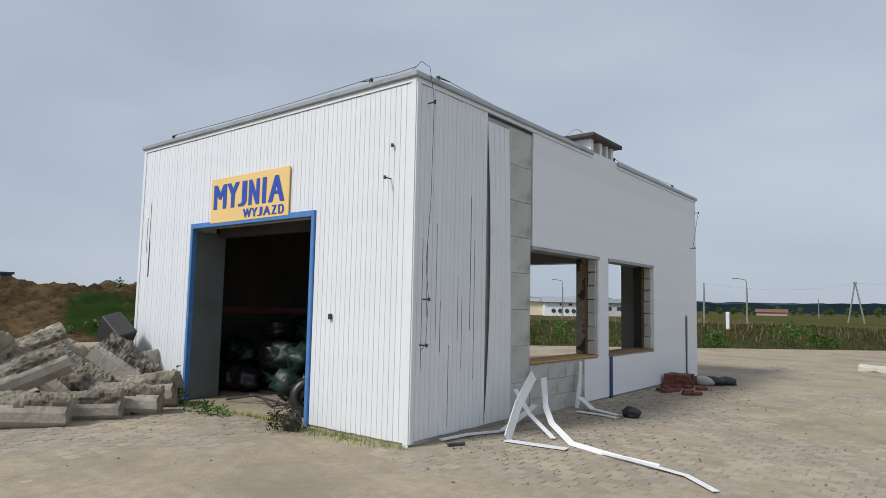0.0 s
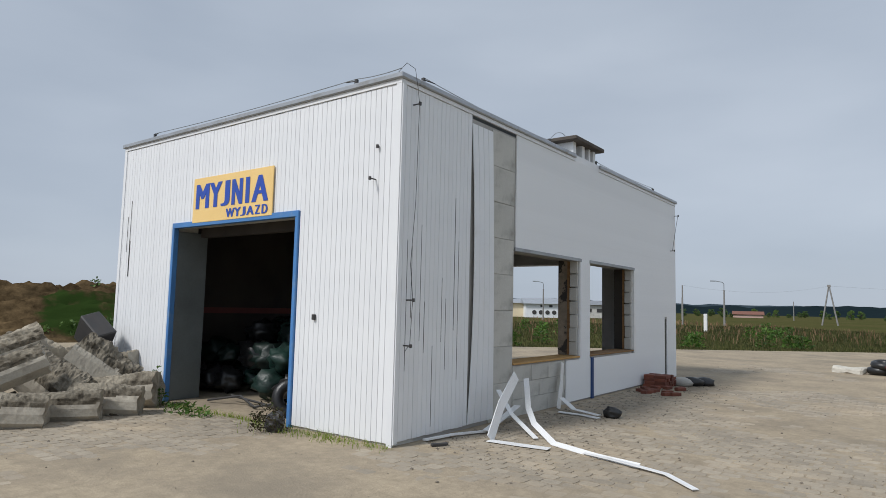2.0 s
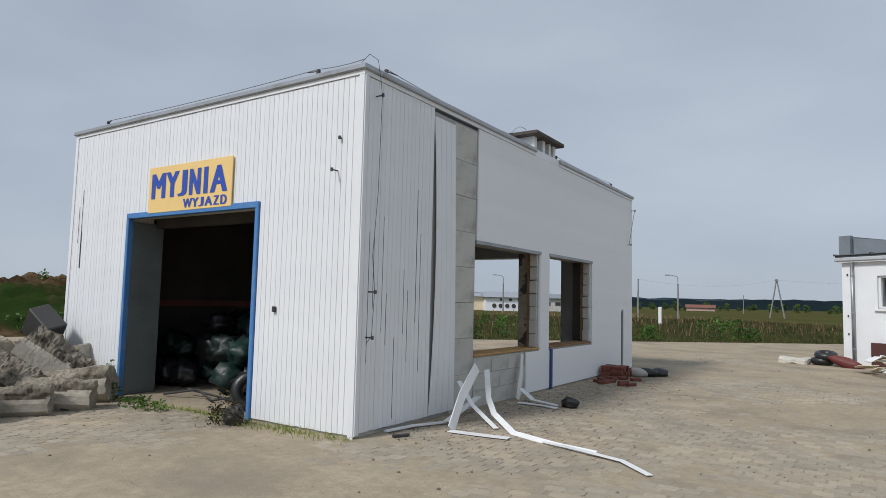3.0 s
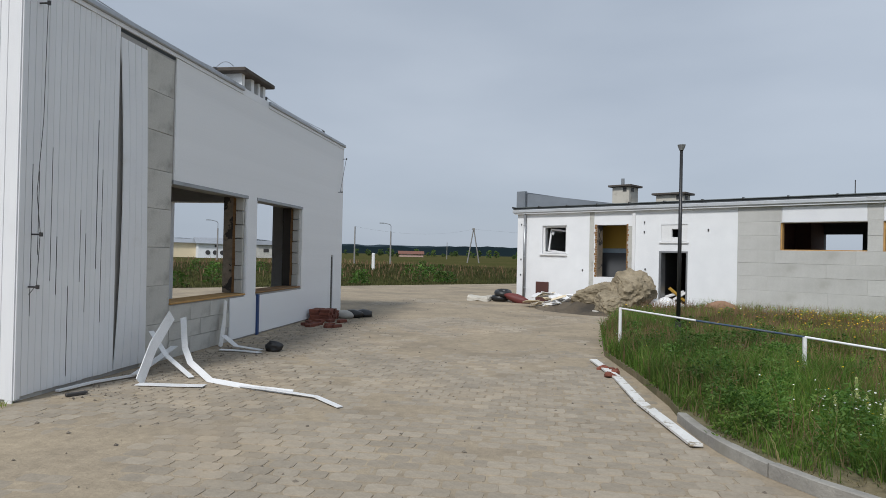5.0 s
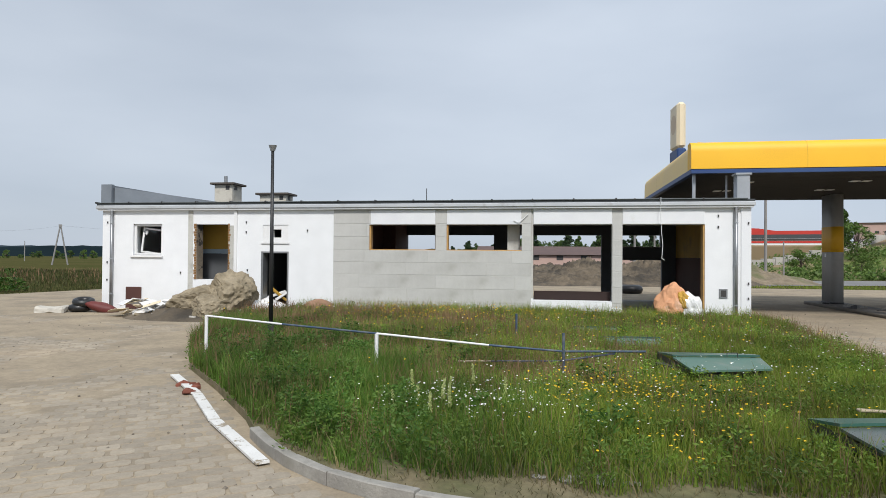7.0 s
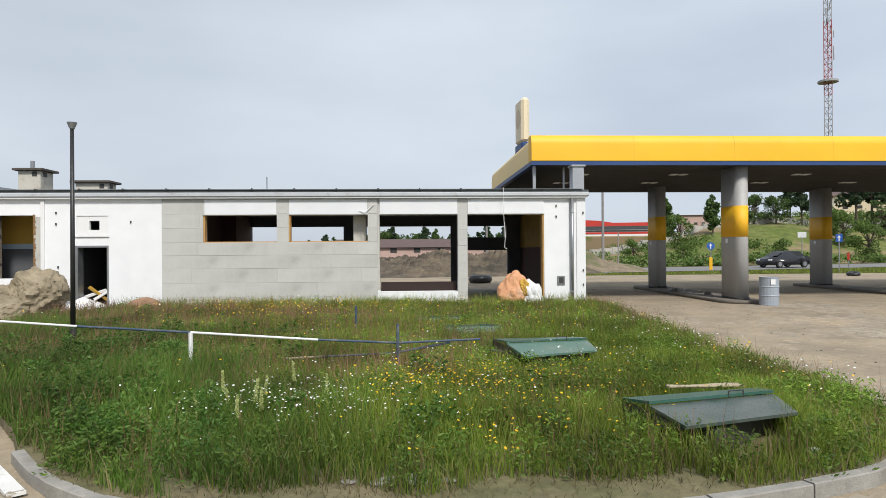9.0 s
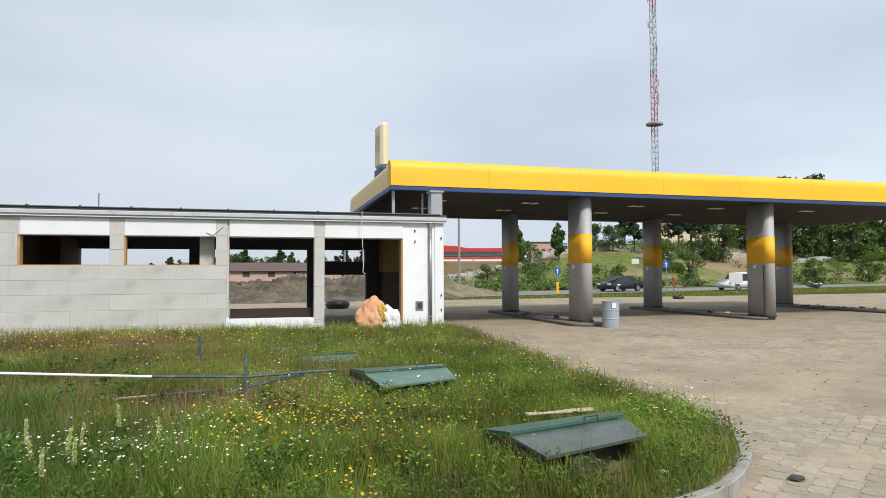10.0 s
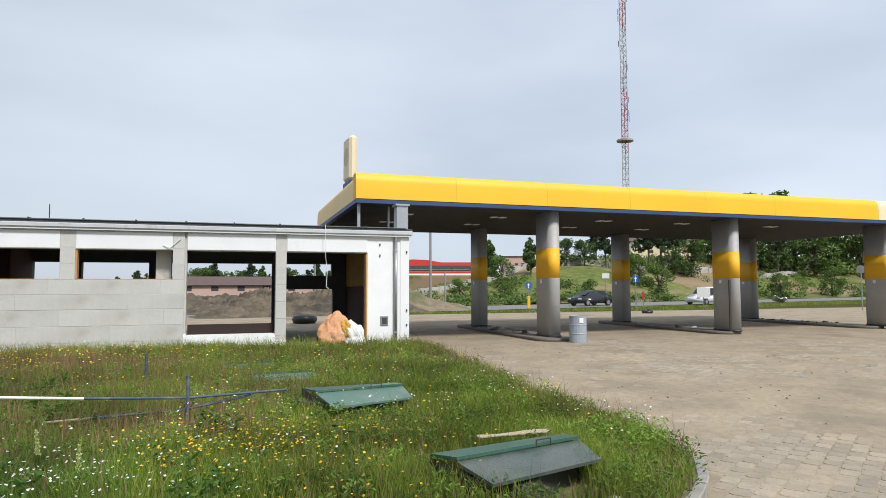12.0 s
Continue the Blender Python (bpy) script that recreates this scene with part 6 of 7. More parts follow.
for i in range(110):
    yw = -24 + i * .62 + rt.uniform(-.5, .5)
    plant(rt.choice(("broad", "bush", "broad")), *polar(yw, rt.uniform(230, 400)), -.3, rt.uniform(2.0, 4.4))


def shed(name, yaw, d, w, dep, z0, h, wall_m, roof_m, label, roof_h=.8, turn=0.0, wins=(), category="building"):
    x, y = polar(yaw, d)
    g = thing(name, label, category, pose(x, y, z0, 0, 0, yaw + turn))
    part("wall", boxes((-w / 2, w / 2, 0, dep, 0, h)), wall_m, g)
    r = bmesh.new()
    vs = [r.verts.new(p) for p in ((-w / 2 - .4, -.5, h), (w / 2 + .4, -.5, h), (w / 2 + .4, dep + .5, h), (-w / 2 - .4, dep + .5, h), (-w / 2 - .4, dep / 2, h + roof_h), (w / 2 + .4, dep / 2, h + roof_h))]
    for f in ((0, 1, 5, 4), (2, 3, 4, 5), (0, 4, 3), (1, 2, 5), (0, 3, 2, 1)):
        r.faces.new([vs[i] for i in f])
    bmesh.ops.recalc_face_normals(r, faces=r.faces)
    part("roof", r, roof_m, g)
    for kind, a, b, s in wins:
        wb_ = bmesh.new()
        if kind == "round":
            bmesh.ops.create_cone(wb_, cap_ends=True, segments=18, radius1=s, radius2=s, depth=.1, matrix=Matrix.Translation((a, -.02, b)) @ Matrix.Rotation(math.pi / 2, 4, "X"))
        else:
            box(wb_, a - s, a + s, -.05, .02, b - s * .7, b + s * .7)
        part("window", wb_, M_DARK, g)
    return g
shed("pale_hall", 28.4, 118, 8, 9, 0, 2.5, M_RENDER, M_CAP, "pale hall with a row of round dark windows", 1.1, 6, [("round", -2.4 + 1.2 * i, .95, .40) for i in range(5)] + [("square", -1 + 1.6 * i, 2.1, .3) for i in range(3)])
shed("beige_hall", 31.4, 122, 5, 9, 0, 2.6, M_CREAM, M_CAP, "beige hall among the fields", .8, 6)
shed("grey_hall", 23.4, 130, 9, 9, 0, 2.6, M_BLOCK, M_STEEL, "grey hall among the fields", .9, 4, [("square", -3 + 2 * i, 1.5, .5) for i in range(4)])
shed("pink_house", -37.5, 108, 36, 10, .3, 2.0, M_PINK, M_ROOFTILE, "long low pink house with a brown roof", 1.5, 3, [("square", -12 + 4 * i, 1.5, .55) for i in range(7)])
shed("far_house", 11.6, 260, 10, 8, 0, 1.2, M_PINK, mat("orange_tiles", (.20, .085, .06), (.17, .075, .05), 1, .9, .2, 10), "far house with an orange roof", 1.2)
shed("far_shed", -.5, 240, 9, 8, 0, 1.4, M_RENDER, M_CAP, "far pale shed in the fields", .8)
shed("far_shed", -7, 230, 8, 8, 0, 1.4, M_RENDER, M_CAP, "far pale shed in the fields", .8)
shed("pink_block", -59.9, 190, 9, 9, 4, 7.2, M_PINK, M_ROOFING, "pink block of flats behind the trees", .2, 10, [("square", -3 + 2 * i, 2.2 + 2.6 * j, .45) for i in range(4) for j in range(2)])
shed("cream_block", -72.6, 150, 16, 9, 5, 7.2, M_CREAM, M_ROOFTILE, "cream block of flats behind the trees", 1.5, 5, [("square", -6 + 2.4 * i, 2.4 + 2.4 * j, .45) for i in range(6) for j in range(2)])
# long striped hall
x, y = polar(-52.5, 175)
hall = thing("striped_hall", "long low hall with red, dark and white bands", "building", pose(x, y, 5.3, 0, 0, -50) @ Matrix.Diagonal((1, 1, .62, 1)))
part("wall", boxes((-26, 12.5, 0, 30, 0, 5.6)), M_RENDER, hall)
part("grass_foot", boxes((-27, 13.5, -3, 31, -9, -.02), bevel=.5), M_BANK, hall, "grassy berm under the hall")
for z0, z1, m_ in ((4.3, 5.75, M_REDMETAL), (2.8, 4.3, M_ROOFING), (.9, 1.7, M_REDMETAL)):
    part("wall_band", boxes((-26.05, 12.55, -.08, 30.05, z0, z1)), m_, hall)
rf = bmesh.new()
bmesh.ops.create_cone(rf, cap_ends=True, segments=36, radius1=22, radius2=22, depth=30, matrix=Matrix.Translation((-6.5, 15, -14.9)) @ Matrix.Rotation(math.pi / 2, 4, "X"))
bmesh.ops.bisect_plane(rf, geom=rf.verts[:] + rf.edges[:] + rf.faces[:], plane_co=(0, 0, 5.7), plane_no=(0, 0, -1), clear_outer=True)
part("roof", rf, M_REDMETAL, hall, "shallow curved red roof")
part("window_strip", boxes((-25, 12, -.1, 0, 1.9, 2.6)), M_DARK, hall)
# grey tower at the end of the mounds
x, y = polar(73.6, 160)
tw = thing("grey_tower", "small grey industrial tower beyond the mounds", "tower", pose(x, y, 0))
part("shaft", boxes((-.75, .75, -1, 1, 0, 6.0)), M_SLATE, tw)
part("head", boxes((-1.2, 1.2, -1.3, 1.3, 6.0, 6.5)), M_DARK, tw)
part("shed_roof", boxes((-7, -1, -1, 1, 1.6, 4.9)), M_STEEL, tw)


# radio mast: three legs, zigzag bracing, red and white lengths
x, y = polar(-69.25, 190)
mast = thing("radio_mast", "tall red and white lattice radio mast", "mast", pose(x, y, 3, 0, 0, 20))
M_MASTW = mat("mast_white", (.36, .36, .37), (.31, .31, .32), 1, .5, 0, 10)
M_MASTR = mat("mast_red", (.38, .07, .06), (.33, .06, .05), 1, .5, 0, 10)
leg = [(math.cos(a) * 1.0, math.sin(a) * 1.0) for a in (0, math.tau / 3, 2 * math.tau / 3)]
for sct in range(12):
    bm = bmesh.new()
    z0 = sct * 9.5
    for i in range(3):
        a, b = leg[i], leg[(i + 1) % 3]
        rod(bm, (*a, z0), (*a, z0 + 9.5), .11, n=5)
        for k in range(6):
            z = z0 + k * 9.5 / 6
            p, q = (a, b) if k % 2 else (b, a)
            rod(bm, (*p, z), (*q, z + 9.5 / 6), .055, n=4)
            rod(bm, (*a, z), (*b, z), .045, n=4)
    part("mast_section", bm, M_MASTR if sct in (4, 5, 8, 9) else M_MASTW, mast)
part("platform", rod(bmesh.new(), (0, 0, 41.2), (0, 0, 41.7), 2.4, n=14), M_MASTW, mast)
rm_ = random.Random(5)
for i in range(34):
    z = 45 + i * 1.9
    a = rm_.random() * math.tau
    part("aerial", rod(bmesh.new(), (math.cos(a) * 1.3, math.sin(a) * 1.3, z), (math.cos(a) * 1.3, math.sin(a) * 1.3, z + 1.7), .13, n=6), M_MASTW, mast)


# poles, lamps and road signs
def street_lamp(yaw, d, h, arm=1.6):
    x, y = polar(yaw, d)
    g = thing("street_lamp", "grey concrete street lamp with a short arm", "street lamp", pose(x, y, 0, 0, 0, yaw), "street lamps in the fields")
    part("pole", rod(bmesh.new(), (0, 0, 0), (0, 0, h * .8), .13, .09, 8), M_POLE, g)
    part("arm", wire([(0, 0, h * .8), (0, 0, h * .93), (-.15, 0, h * .97), (-arm * .6, 0, h)], .045), M_STEEL, g)
    part("lamp_head", boxes((-arm, -arm * .6, -.12, .12, h - .06, h + .06), bevel=.03), M_STEEL, g)
street_lamp(14.2, 88, 5.7)
street_lamp(29.0, 96, 5.7)
street_lamp(18.9, 170, 6.4)
def pole(yaw, d, h, r=.12, name="utility_pole", label="weathered wooden utility pole"):
    x, y = polar(yaw, d)
    return tagged(part(name, rod(bmesh.new(), (x, y, 0), (x, y, h), r, r * .7, 8), M_POLE), label, "pole")
pole(17.4, 90, 5.2)
pole(23.1, 110, 6.4)
pole(17.0, 140, 4.6)
pole(8.5, 190, 5.0)
pole(-51.9, 58, 9.0, .13)
pole(-53.2, 57, 3.2, .07)
pole(-41.6, 62, 7.5)
pole(-43.2, 55, 4.0, .1)
pole(-79.2, 75, 8.5, .1)
x, y = polar(6.4, 120)
af = thing("a_frame_pole", "wooden A-frame utility pole in the field", "pole", pose(x, y, 0, 0, 0, 6))
part("leg", rod(bmesh.new(), (-1.1, 0, 0), (-.05, 0, 6.3), .13, .1, 8), M_POLE, af)
part("leg", rod(bmesh.new(), (1.1, 0, 0), (.05, 0, 6.3), .13, .1, 8), M_POLE, af)
part("cap", boxes((-.25, .25, -.12, .12, 6.2, 6.6)), M_POLE, af)
tagged(part("power_line", wire(sag((*polar(6.4, 120), 6.4), (*polar(-16, 140), 7.5), 1.2, 14), .007, 4), M_DARK), "thin sagging power line", "cable")
tagged(part("power_line", wire(sag((*polar(6.4, 120), 6.4), (*polar(17.4, 90), 5.2), 1.0, 14), .006, 4), M_DARK), "thin sagging power line", "cable")
tagged(part("power_line", wire(sag((*polar(-51.9, 58), 8.9), (*polar(-79.2, 75), 8.4), 1.4, 16), .009, 4), M_DARK), "thin sagging power line", "cable")
for yw, d in ((16.3, 58), (2.2, 56)):
    x, y = polar(yw, d)
    tagged(part("marker_post", boxes((x - .14, x + .14, y - .1, y + .1, 0, 1.55), bevel=.03), M_PVC), "white concrete marker post in the grass", "post", "marker posts in the field")
M_SIGNBLUE = mat("sign_face_blue", (.03, .13, .50), (.03, .11, .45), 2, .4, 0, 30)
def road_sign(yaw, d, h, shape, face, label, base=0.0, body=None):
    x, y = polar(yaw, d)
    g = thing("road_sign", label, "road sign", pose(x, y, base, 0, 0, yaw))
    part("post", rod(bmesh.new(), (0, .05, 0), (0, .05, h), .04, n=8), M_STEEL, g)
    bm = bmesh.new()
    if shape == "round":
        bmesh.ops.create_cone(bm, cap_ends=True, segments=22, radius1=.29, radius2=.29, depth=.03, matrix=Matrix.Translation((0, 0, h)) @ Matrix.Rotation(math.pi / 2, 4, "X"))
    else:
        box(bm, -shape[0] / 2, shape[0] / 2, -.015, .015, h - shape[1] / 2, h + shape[1] / 2, .01)
    part("plate", bm, face, g)
    if body:
        part("sleeve", boxes((-.12, .12, -.1, .1, 0, h - .9), bevel=.02), body, g)
    if face is M_SIGNBLUE:
        ab = bmesh.new()
        ab.faces.new([ab.verts.new((a, -.02, h + b)) for a, b in ((-.035, -.22), (.035, -.22), (.035, .03), (.11, .03), (0, .22), (-.11, .03), (-.035, .03))])
        part("arrow", ab, M_PVC, g)
    return g
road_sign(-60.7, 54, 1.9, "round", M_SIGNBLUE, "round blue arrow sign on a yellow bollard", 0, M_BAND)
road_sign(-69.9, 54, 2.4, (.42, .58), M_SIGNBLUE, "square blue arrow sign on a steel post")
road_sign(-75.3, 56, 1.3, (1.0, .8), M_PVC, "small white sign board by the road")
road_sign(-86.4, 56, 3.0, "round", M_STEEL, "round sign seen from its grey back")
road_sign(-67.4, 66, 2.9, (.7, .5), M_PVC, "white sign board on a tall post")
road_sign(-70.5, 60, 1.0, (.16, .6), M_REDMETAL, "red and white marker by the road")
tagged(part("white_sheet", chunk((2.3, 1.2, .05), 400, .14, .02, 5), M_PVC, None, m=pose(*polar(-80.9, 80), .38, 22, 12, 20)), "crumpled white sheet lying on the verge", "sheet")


def car(name, yaw, d, heading, paint, label, h, base=0.02):
    x, y = polar(yaw, d)
    g = thing(name, label, "car", pose(x, y, base, 0, 0, heading))
    L, W = 4.5, 1.78
    side = [(-L / 2, .35), (-L / 2 + .05, .72), (-L / 2 + .9, .92 if h < 1.6 else 1.05), (-.55, h - .06), (.1, h), (1.0, h - .04), (1.75, .98 if h < 1.6 else h - .35), (L / 2 - .03, .9), (L / 2, .4), (L / 2 - .2, .25), (-L / 2 + .2, .25)]
    bm = bmesh.new()
    def prof(y, k):
        return [bm.verts.new((px, y * (k if pz > .95 else 1), pz)) for px, pz in side]
    a, b = prof(-W / 2, .78), prof(W / 2, .78)
    for i in range(len(side)):
        bm.faces.new((a[i], a[(i + 1) % len(side)], b[(i + 1) % len(side)], b[i]))
    bm.faces.new(a[::-1])
    bm.faces.new(b)
    bmesh.ops.recalc_face_normals(bm, faces=bm.faces)
    bmesh.ops.bevel(bm, geom=bm.edges[:], offset=.05, segments=2, affect="EDGES")
    part("body", bm, paint, g, smooth=True)
    for sy in (-1, 1):
        w = bmesh.new()
        vs = [w.verts.new((px, sy * (W / 2 * .78 + .03 + .15 * (h - .1 - pz)), pz)) for px, pz in ((-1.2, .98), (-.5, h - .13), (.95, h - .12), (1.5, 1.0))]
        w.faces.new(vs if sy < 0 else vs[::-1])
        part("side_window", w, M_BLACK, g)
    wsd = bmesh.new()
    wsd.faces.new([wsd.verts.new(p) for p in ((-1.33, -.6, 1.0), (-1.33, .6, 1.0), (-.62, .55, h - .1), (-.62, -.55, h - .1))])
    part("windscreen", wsd, M_BLACK, g, m=pose(-.04, 0, .04))
    for sx in (-1.4, 1.35):
        for sy in (-.86, .86):
            wh = part("wheel", rod(bmesh.new(), (sx, sy - .1, .32), (sx, sy + .1, .32), .32, n=18), M_BLACK, g)
            part("rim", rod(bmesh.new(), (sx, sy - .11, .32), (sx, sy + .11, .32), .2, n=14), M_STEEL, wh)
    for sy in (-.65, .65):
        part("headlight", boxes((-2.22, -2.12, sy - .2, sy + .2, .6, .75), bevel=.02), M_PVC, g)
    return g
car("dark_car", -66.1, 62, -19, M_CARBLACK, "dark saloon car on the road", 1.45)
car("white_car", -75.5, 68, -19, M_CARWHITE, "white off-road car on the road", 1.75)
# low pale retaining wall half way up the bank
for i in range(60):
    x = 16 + i * 2.02
    yy = 34 + 5 * math.sin(i * .12)
    p = RM @ Vector((x, yy, 0))
    if i == 0:
        rwall = thing("retaining_wall", "low pale concrete wall along the bank", "wall", kind="structure")
    part("wall_block", boxes((-1, 1, -.25, .25, -.8, .75), bevel=.03), M_CONC, rwall, m=pose(p.x, p.y, bank_z(x, yy) + .1, 0, 0, -19 + 5 * .12 * math.cos(i * .12) * 28))
tyre(0, 0, 0, .62, .20, s_at(-.9, 15, .2), "big worn tyre lying behind the station")

# ---------------------------------------------------------------- plants
M_GRASS = leafy("meadow_grass", (.15, .232, .028), (.212, .292, .043), (.285, .298, .07), .6, .43)
M_DRY = leafy("dry_grass", (.20, .16, .075), (.15, .14, .06), (.26, .20, .10), .7, .25)
M_SEED = leafy("seed_heads", (.25, .15, .085), (.19, .115, .065), (.30, .20, .12), .8, .2)
M_WEED = leafy("weed_leaves", (.042, .105, .016), (.075, .155, .026), (.12, .20, .042), .55, .32)
M_PETALW = leafy("white_petals", (.72, .72, .68), (.78, .78, .75), (.66, .68, .60), .7, .2)
M_PETALY = leafy("yellow_petals", (.80, .50, .02), (.85, .58, .03), (.75, .44, .02), .7, .2)
M_SPIKE = leafy("pale_flower_spikes", (.58, .64, .26), (.66, .70, .34), (.50, .58, .20), .8, .3)
M_FIELDGRASS = leafy("field_grass", (.036, .050, .012), (.06, .072, .020), (.11, .092, .038), .7, .25)
rng = np.random.default_rng(8)


def nz(x, y, f, o=0.0):
    """Smooth value noise over the plan, about -1 to 1 (sum of sines, cheap for many points)."""
    return (np.sin(x * f * 1.7 + 1.3 + o) * np.cos(y * f * 1.3 - .7 + o * 2) + np.sin((x + y) * f * .9 + 2.1 * o) * .7 + np.sin((x * .6 - y) * f * 2.3 + o) * .5) / 2.2


def blades(name, x, y, z, h, w, material, bend=.35):
    """Grass: each blade five points, three triangles, bent over to one side."""
    n = len(x)
    a = rng.random(n) * math.tau
    b = rng.random(n) * math.tau
    dx, dy = np.cos(a) * w, np.sin(a) * w
    k = h * bend * (.3 + rng.random(n))
    lx, ly = np.cos(b) * k, np.sin(b) * k
    V = np.empty((n, 5, 3))
    V[:, 0] = np.stack([x - dx, y - dy, z], 1)
    V[:, 1] = np.stack([x + dx, y + dy, z], 1)
    V[:, 2] = np.stack([x - dx * .7 + lx * .35, y - dy * .7 + ly * .35, z + h * .55], 1)
    V[:, 3] = np.stack([x + dx * .7 + lx * .35, y + dy * .7 + ly * .35, z + h * .55], 1)
    V[:, 4] = np.stack([x + lx, y + ly, z + h * (1 - .25 * rng.random(n))], 1)
    o = np.arange(n)[:, None] * 5
    F = np.concatenate([o + np.array([[0, 1, 3]]), o + np.array([[0, 3, 2]]), o + np.array([[2, 3, 4]])], 1).reshape(-1, 3)
    return raw_mesh(name, V.reshape(-1, 3), F, material)


def stuff(name, me, label, category):
    return tagged(part(name, me, None), label, category, kind="stuff")


def lawn_points(n, gap=.0):
    x, y = rng.uniform(1.2, 16, n), rng.uniform(2.0, 19.6, n)
    ok = inside(x, y, LAWN)
    g = edge_gap(x, y, KERB)
    front = np.where(x > 2.4, .40 + .26 * nz(x, y, 2.1), .12)
    front = np.where(x > 5.4, .07, front)
    keep = ok & (g > front * gap)
    for cx, cy, r in ((6.35, 3.35, .55), (7.8, 6.6, .6), (8.75, 9.3, .5), (9.5, 11.3, .5)):
        keep &= np.hypot(x - cx, y - cy) > r
    keep &= ~((x > 8.6) & (y < 2.9) & (g < .1))
    return x[keep], y[keep]


# nearer ground gets more blades
x, y = lawn_points(420000, 1.0)
dist = np.hypot(x - 1.2, y - .5)
keep = rng.random(len(x)) < np.clip(7.5 / dist, .25, 1)
x, y, dist = x[keep], y[keep], dist[keep]
hh = (.26 + .13 * nz(x, y, .9) + .10 * nz(x, y, 3.1)) * (.55 + .7 * rng.random(len(x)))
hh *= np.clip(.45 + edge_gap(x, y, KERB) * .55, .4, 1.0)
hh = np.where(x < 3.2, hh * 1.25, hh)
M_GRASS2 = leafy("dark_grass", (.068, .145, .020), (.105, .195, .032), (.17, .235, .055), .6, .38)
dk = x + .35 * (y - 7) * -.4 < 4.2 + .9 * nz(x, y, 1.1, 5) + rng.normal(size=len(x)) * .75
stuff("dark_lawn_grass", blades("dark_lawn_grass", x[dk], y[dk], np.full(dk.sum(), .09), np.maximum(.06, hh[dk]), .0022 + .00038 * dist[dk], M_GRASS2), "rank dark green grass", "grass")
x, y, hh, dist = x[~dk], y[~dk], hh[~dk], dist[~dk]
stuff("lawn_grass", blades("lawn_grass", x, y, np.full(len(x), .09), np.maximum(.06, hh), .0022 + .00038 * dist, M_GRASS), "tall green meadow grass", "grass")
x, y = lawn_points(60000, .75)
keep = (nz(x, y, .7, 3) > .25) | (edge_gap(x, y, KERB) < 1.0)
x, y = x[keep], y[keep]
stuff("dry_grass", blades("dry_grass", x, y, np.full(len(x), .09), .10 + .18 * rng.random(len(x)), .0022 + .0003 * np.hypot(x, y), M_DRY, .7), "dry straw-coloured grass", "grass")
M_STRAW = leafy("trodden_straw", (.15, .12, .06), (.11, .105, .045), (.19, .15, .08), .8, .1)
# straw and short turf on the bare strip behind the kerb
x, y = lawn_points(90000, .2)
keep = edge_gap(x, y, KERB) < .75
x, y = x[keep], y[keep]
keep = rng.random(len(x)) < .65 + .5 * nz(x, y, 2.2, 6)
x, y = x[keep], y[keep]
stuff("straw", blades("straw", x, y, np.full(len(x), .095), .02 + .05 * rng.random(len(x)), .003 + 0 * x, M_STRAW, 1.6), "flattened straw on bare soil behind the kerb", "grass")
# seed stalks
x, y = lawn_points(60000, 1.2)
keep = rng.random(len(x)) < (.18 + .30 * nz(x, y, .6, 1) + .62 * (y > 6.6 + .8 * nz(x, y, .8, 4))) * np.where((x > 8.5) | ((x > 6.3) & (y < 7)), .3, 1)
x, y = x[keep], y[keep]
n = len(x)
h0 = .34 + .22 * rng.random(n)
stuff("seed_stalks", blades("seed_stalks", x, y, np.full(n, .09), h0, .0014 + .00018 * np.hypot(x, y), M_SEED, .25), "thin reddish seed stalks", "grass")
qx, qy = 3.35 + rng.normal(size=1500) * .45, 8.05 + rng.normal(size=1500) * .32
stuff("tall_grass", blades("tall_grass", qx, qy, np.full(1500, .09), .34 + .26 * rng.random(1500), .005 + 0 * qx, M_GRASS2, .35), "tall dark grass round the railing post", "grass")
# along the right-hand edge the grass is taller, with seed heads
t_ = rng.random(9000)
edge = [(8.7, 3.2), (9.5, 4.5), (10.7, 6.1), (12.1, 7.7), (13.7, 9.6), (15.0, 11.3)]
ex = np.interp(t_ * 5, range(6), [p[0] for p in edge]) + rng.normal(size=9000) * .16 - .26
ey = np.interp(t_ * 5, range(6), [p[1] for p in edge]) + rng.normal(size=9000) * .16 + .1
stuff("edge_grass", blades("edge_grass", ex, ey, np.full(9000, .06), .12 + .24 * rng.random(9000) ** 1.4, .0046 + 0 * ex, M_GRASS, .5), "rank grass along the edge of the lawn", "grass")
stuff("edge_stalks", blades("edge_stalks", ex[:1400], ey[:1400], np.full(1400, .06), .28 + .28 * rng.random(1400), .0022 + 0 * ex[:1400], M_SEED, .3), "reddish seed stalks along the edge", "grass")
# grass against the station wall
t_ = rng.random(7000)
wx, wy = np.array([sw(-11.9 + 12.2 * k, -.35 - .7 * rng.random()).xy for k in t_]).T
stuff("wall_grass", blades("wall_grass", wx, wy, np.full(7000, .06), .22 + .38 * rng.random(7000) ** 1.5, .006 + 0 * wx, M_GRASS, .4), "grass growing against the station wall", "grass")


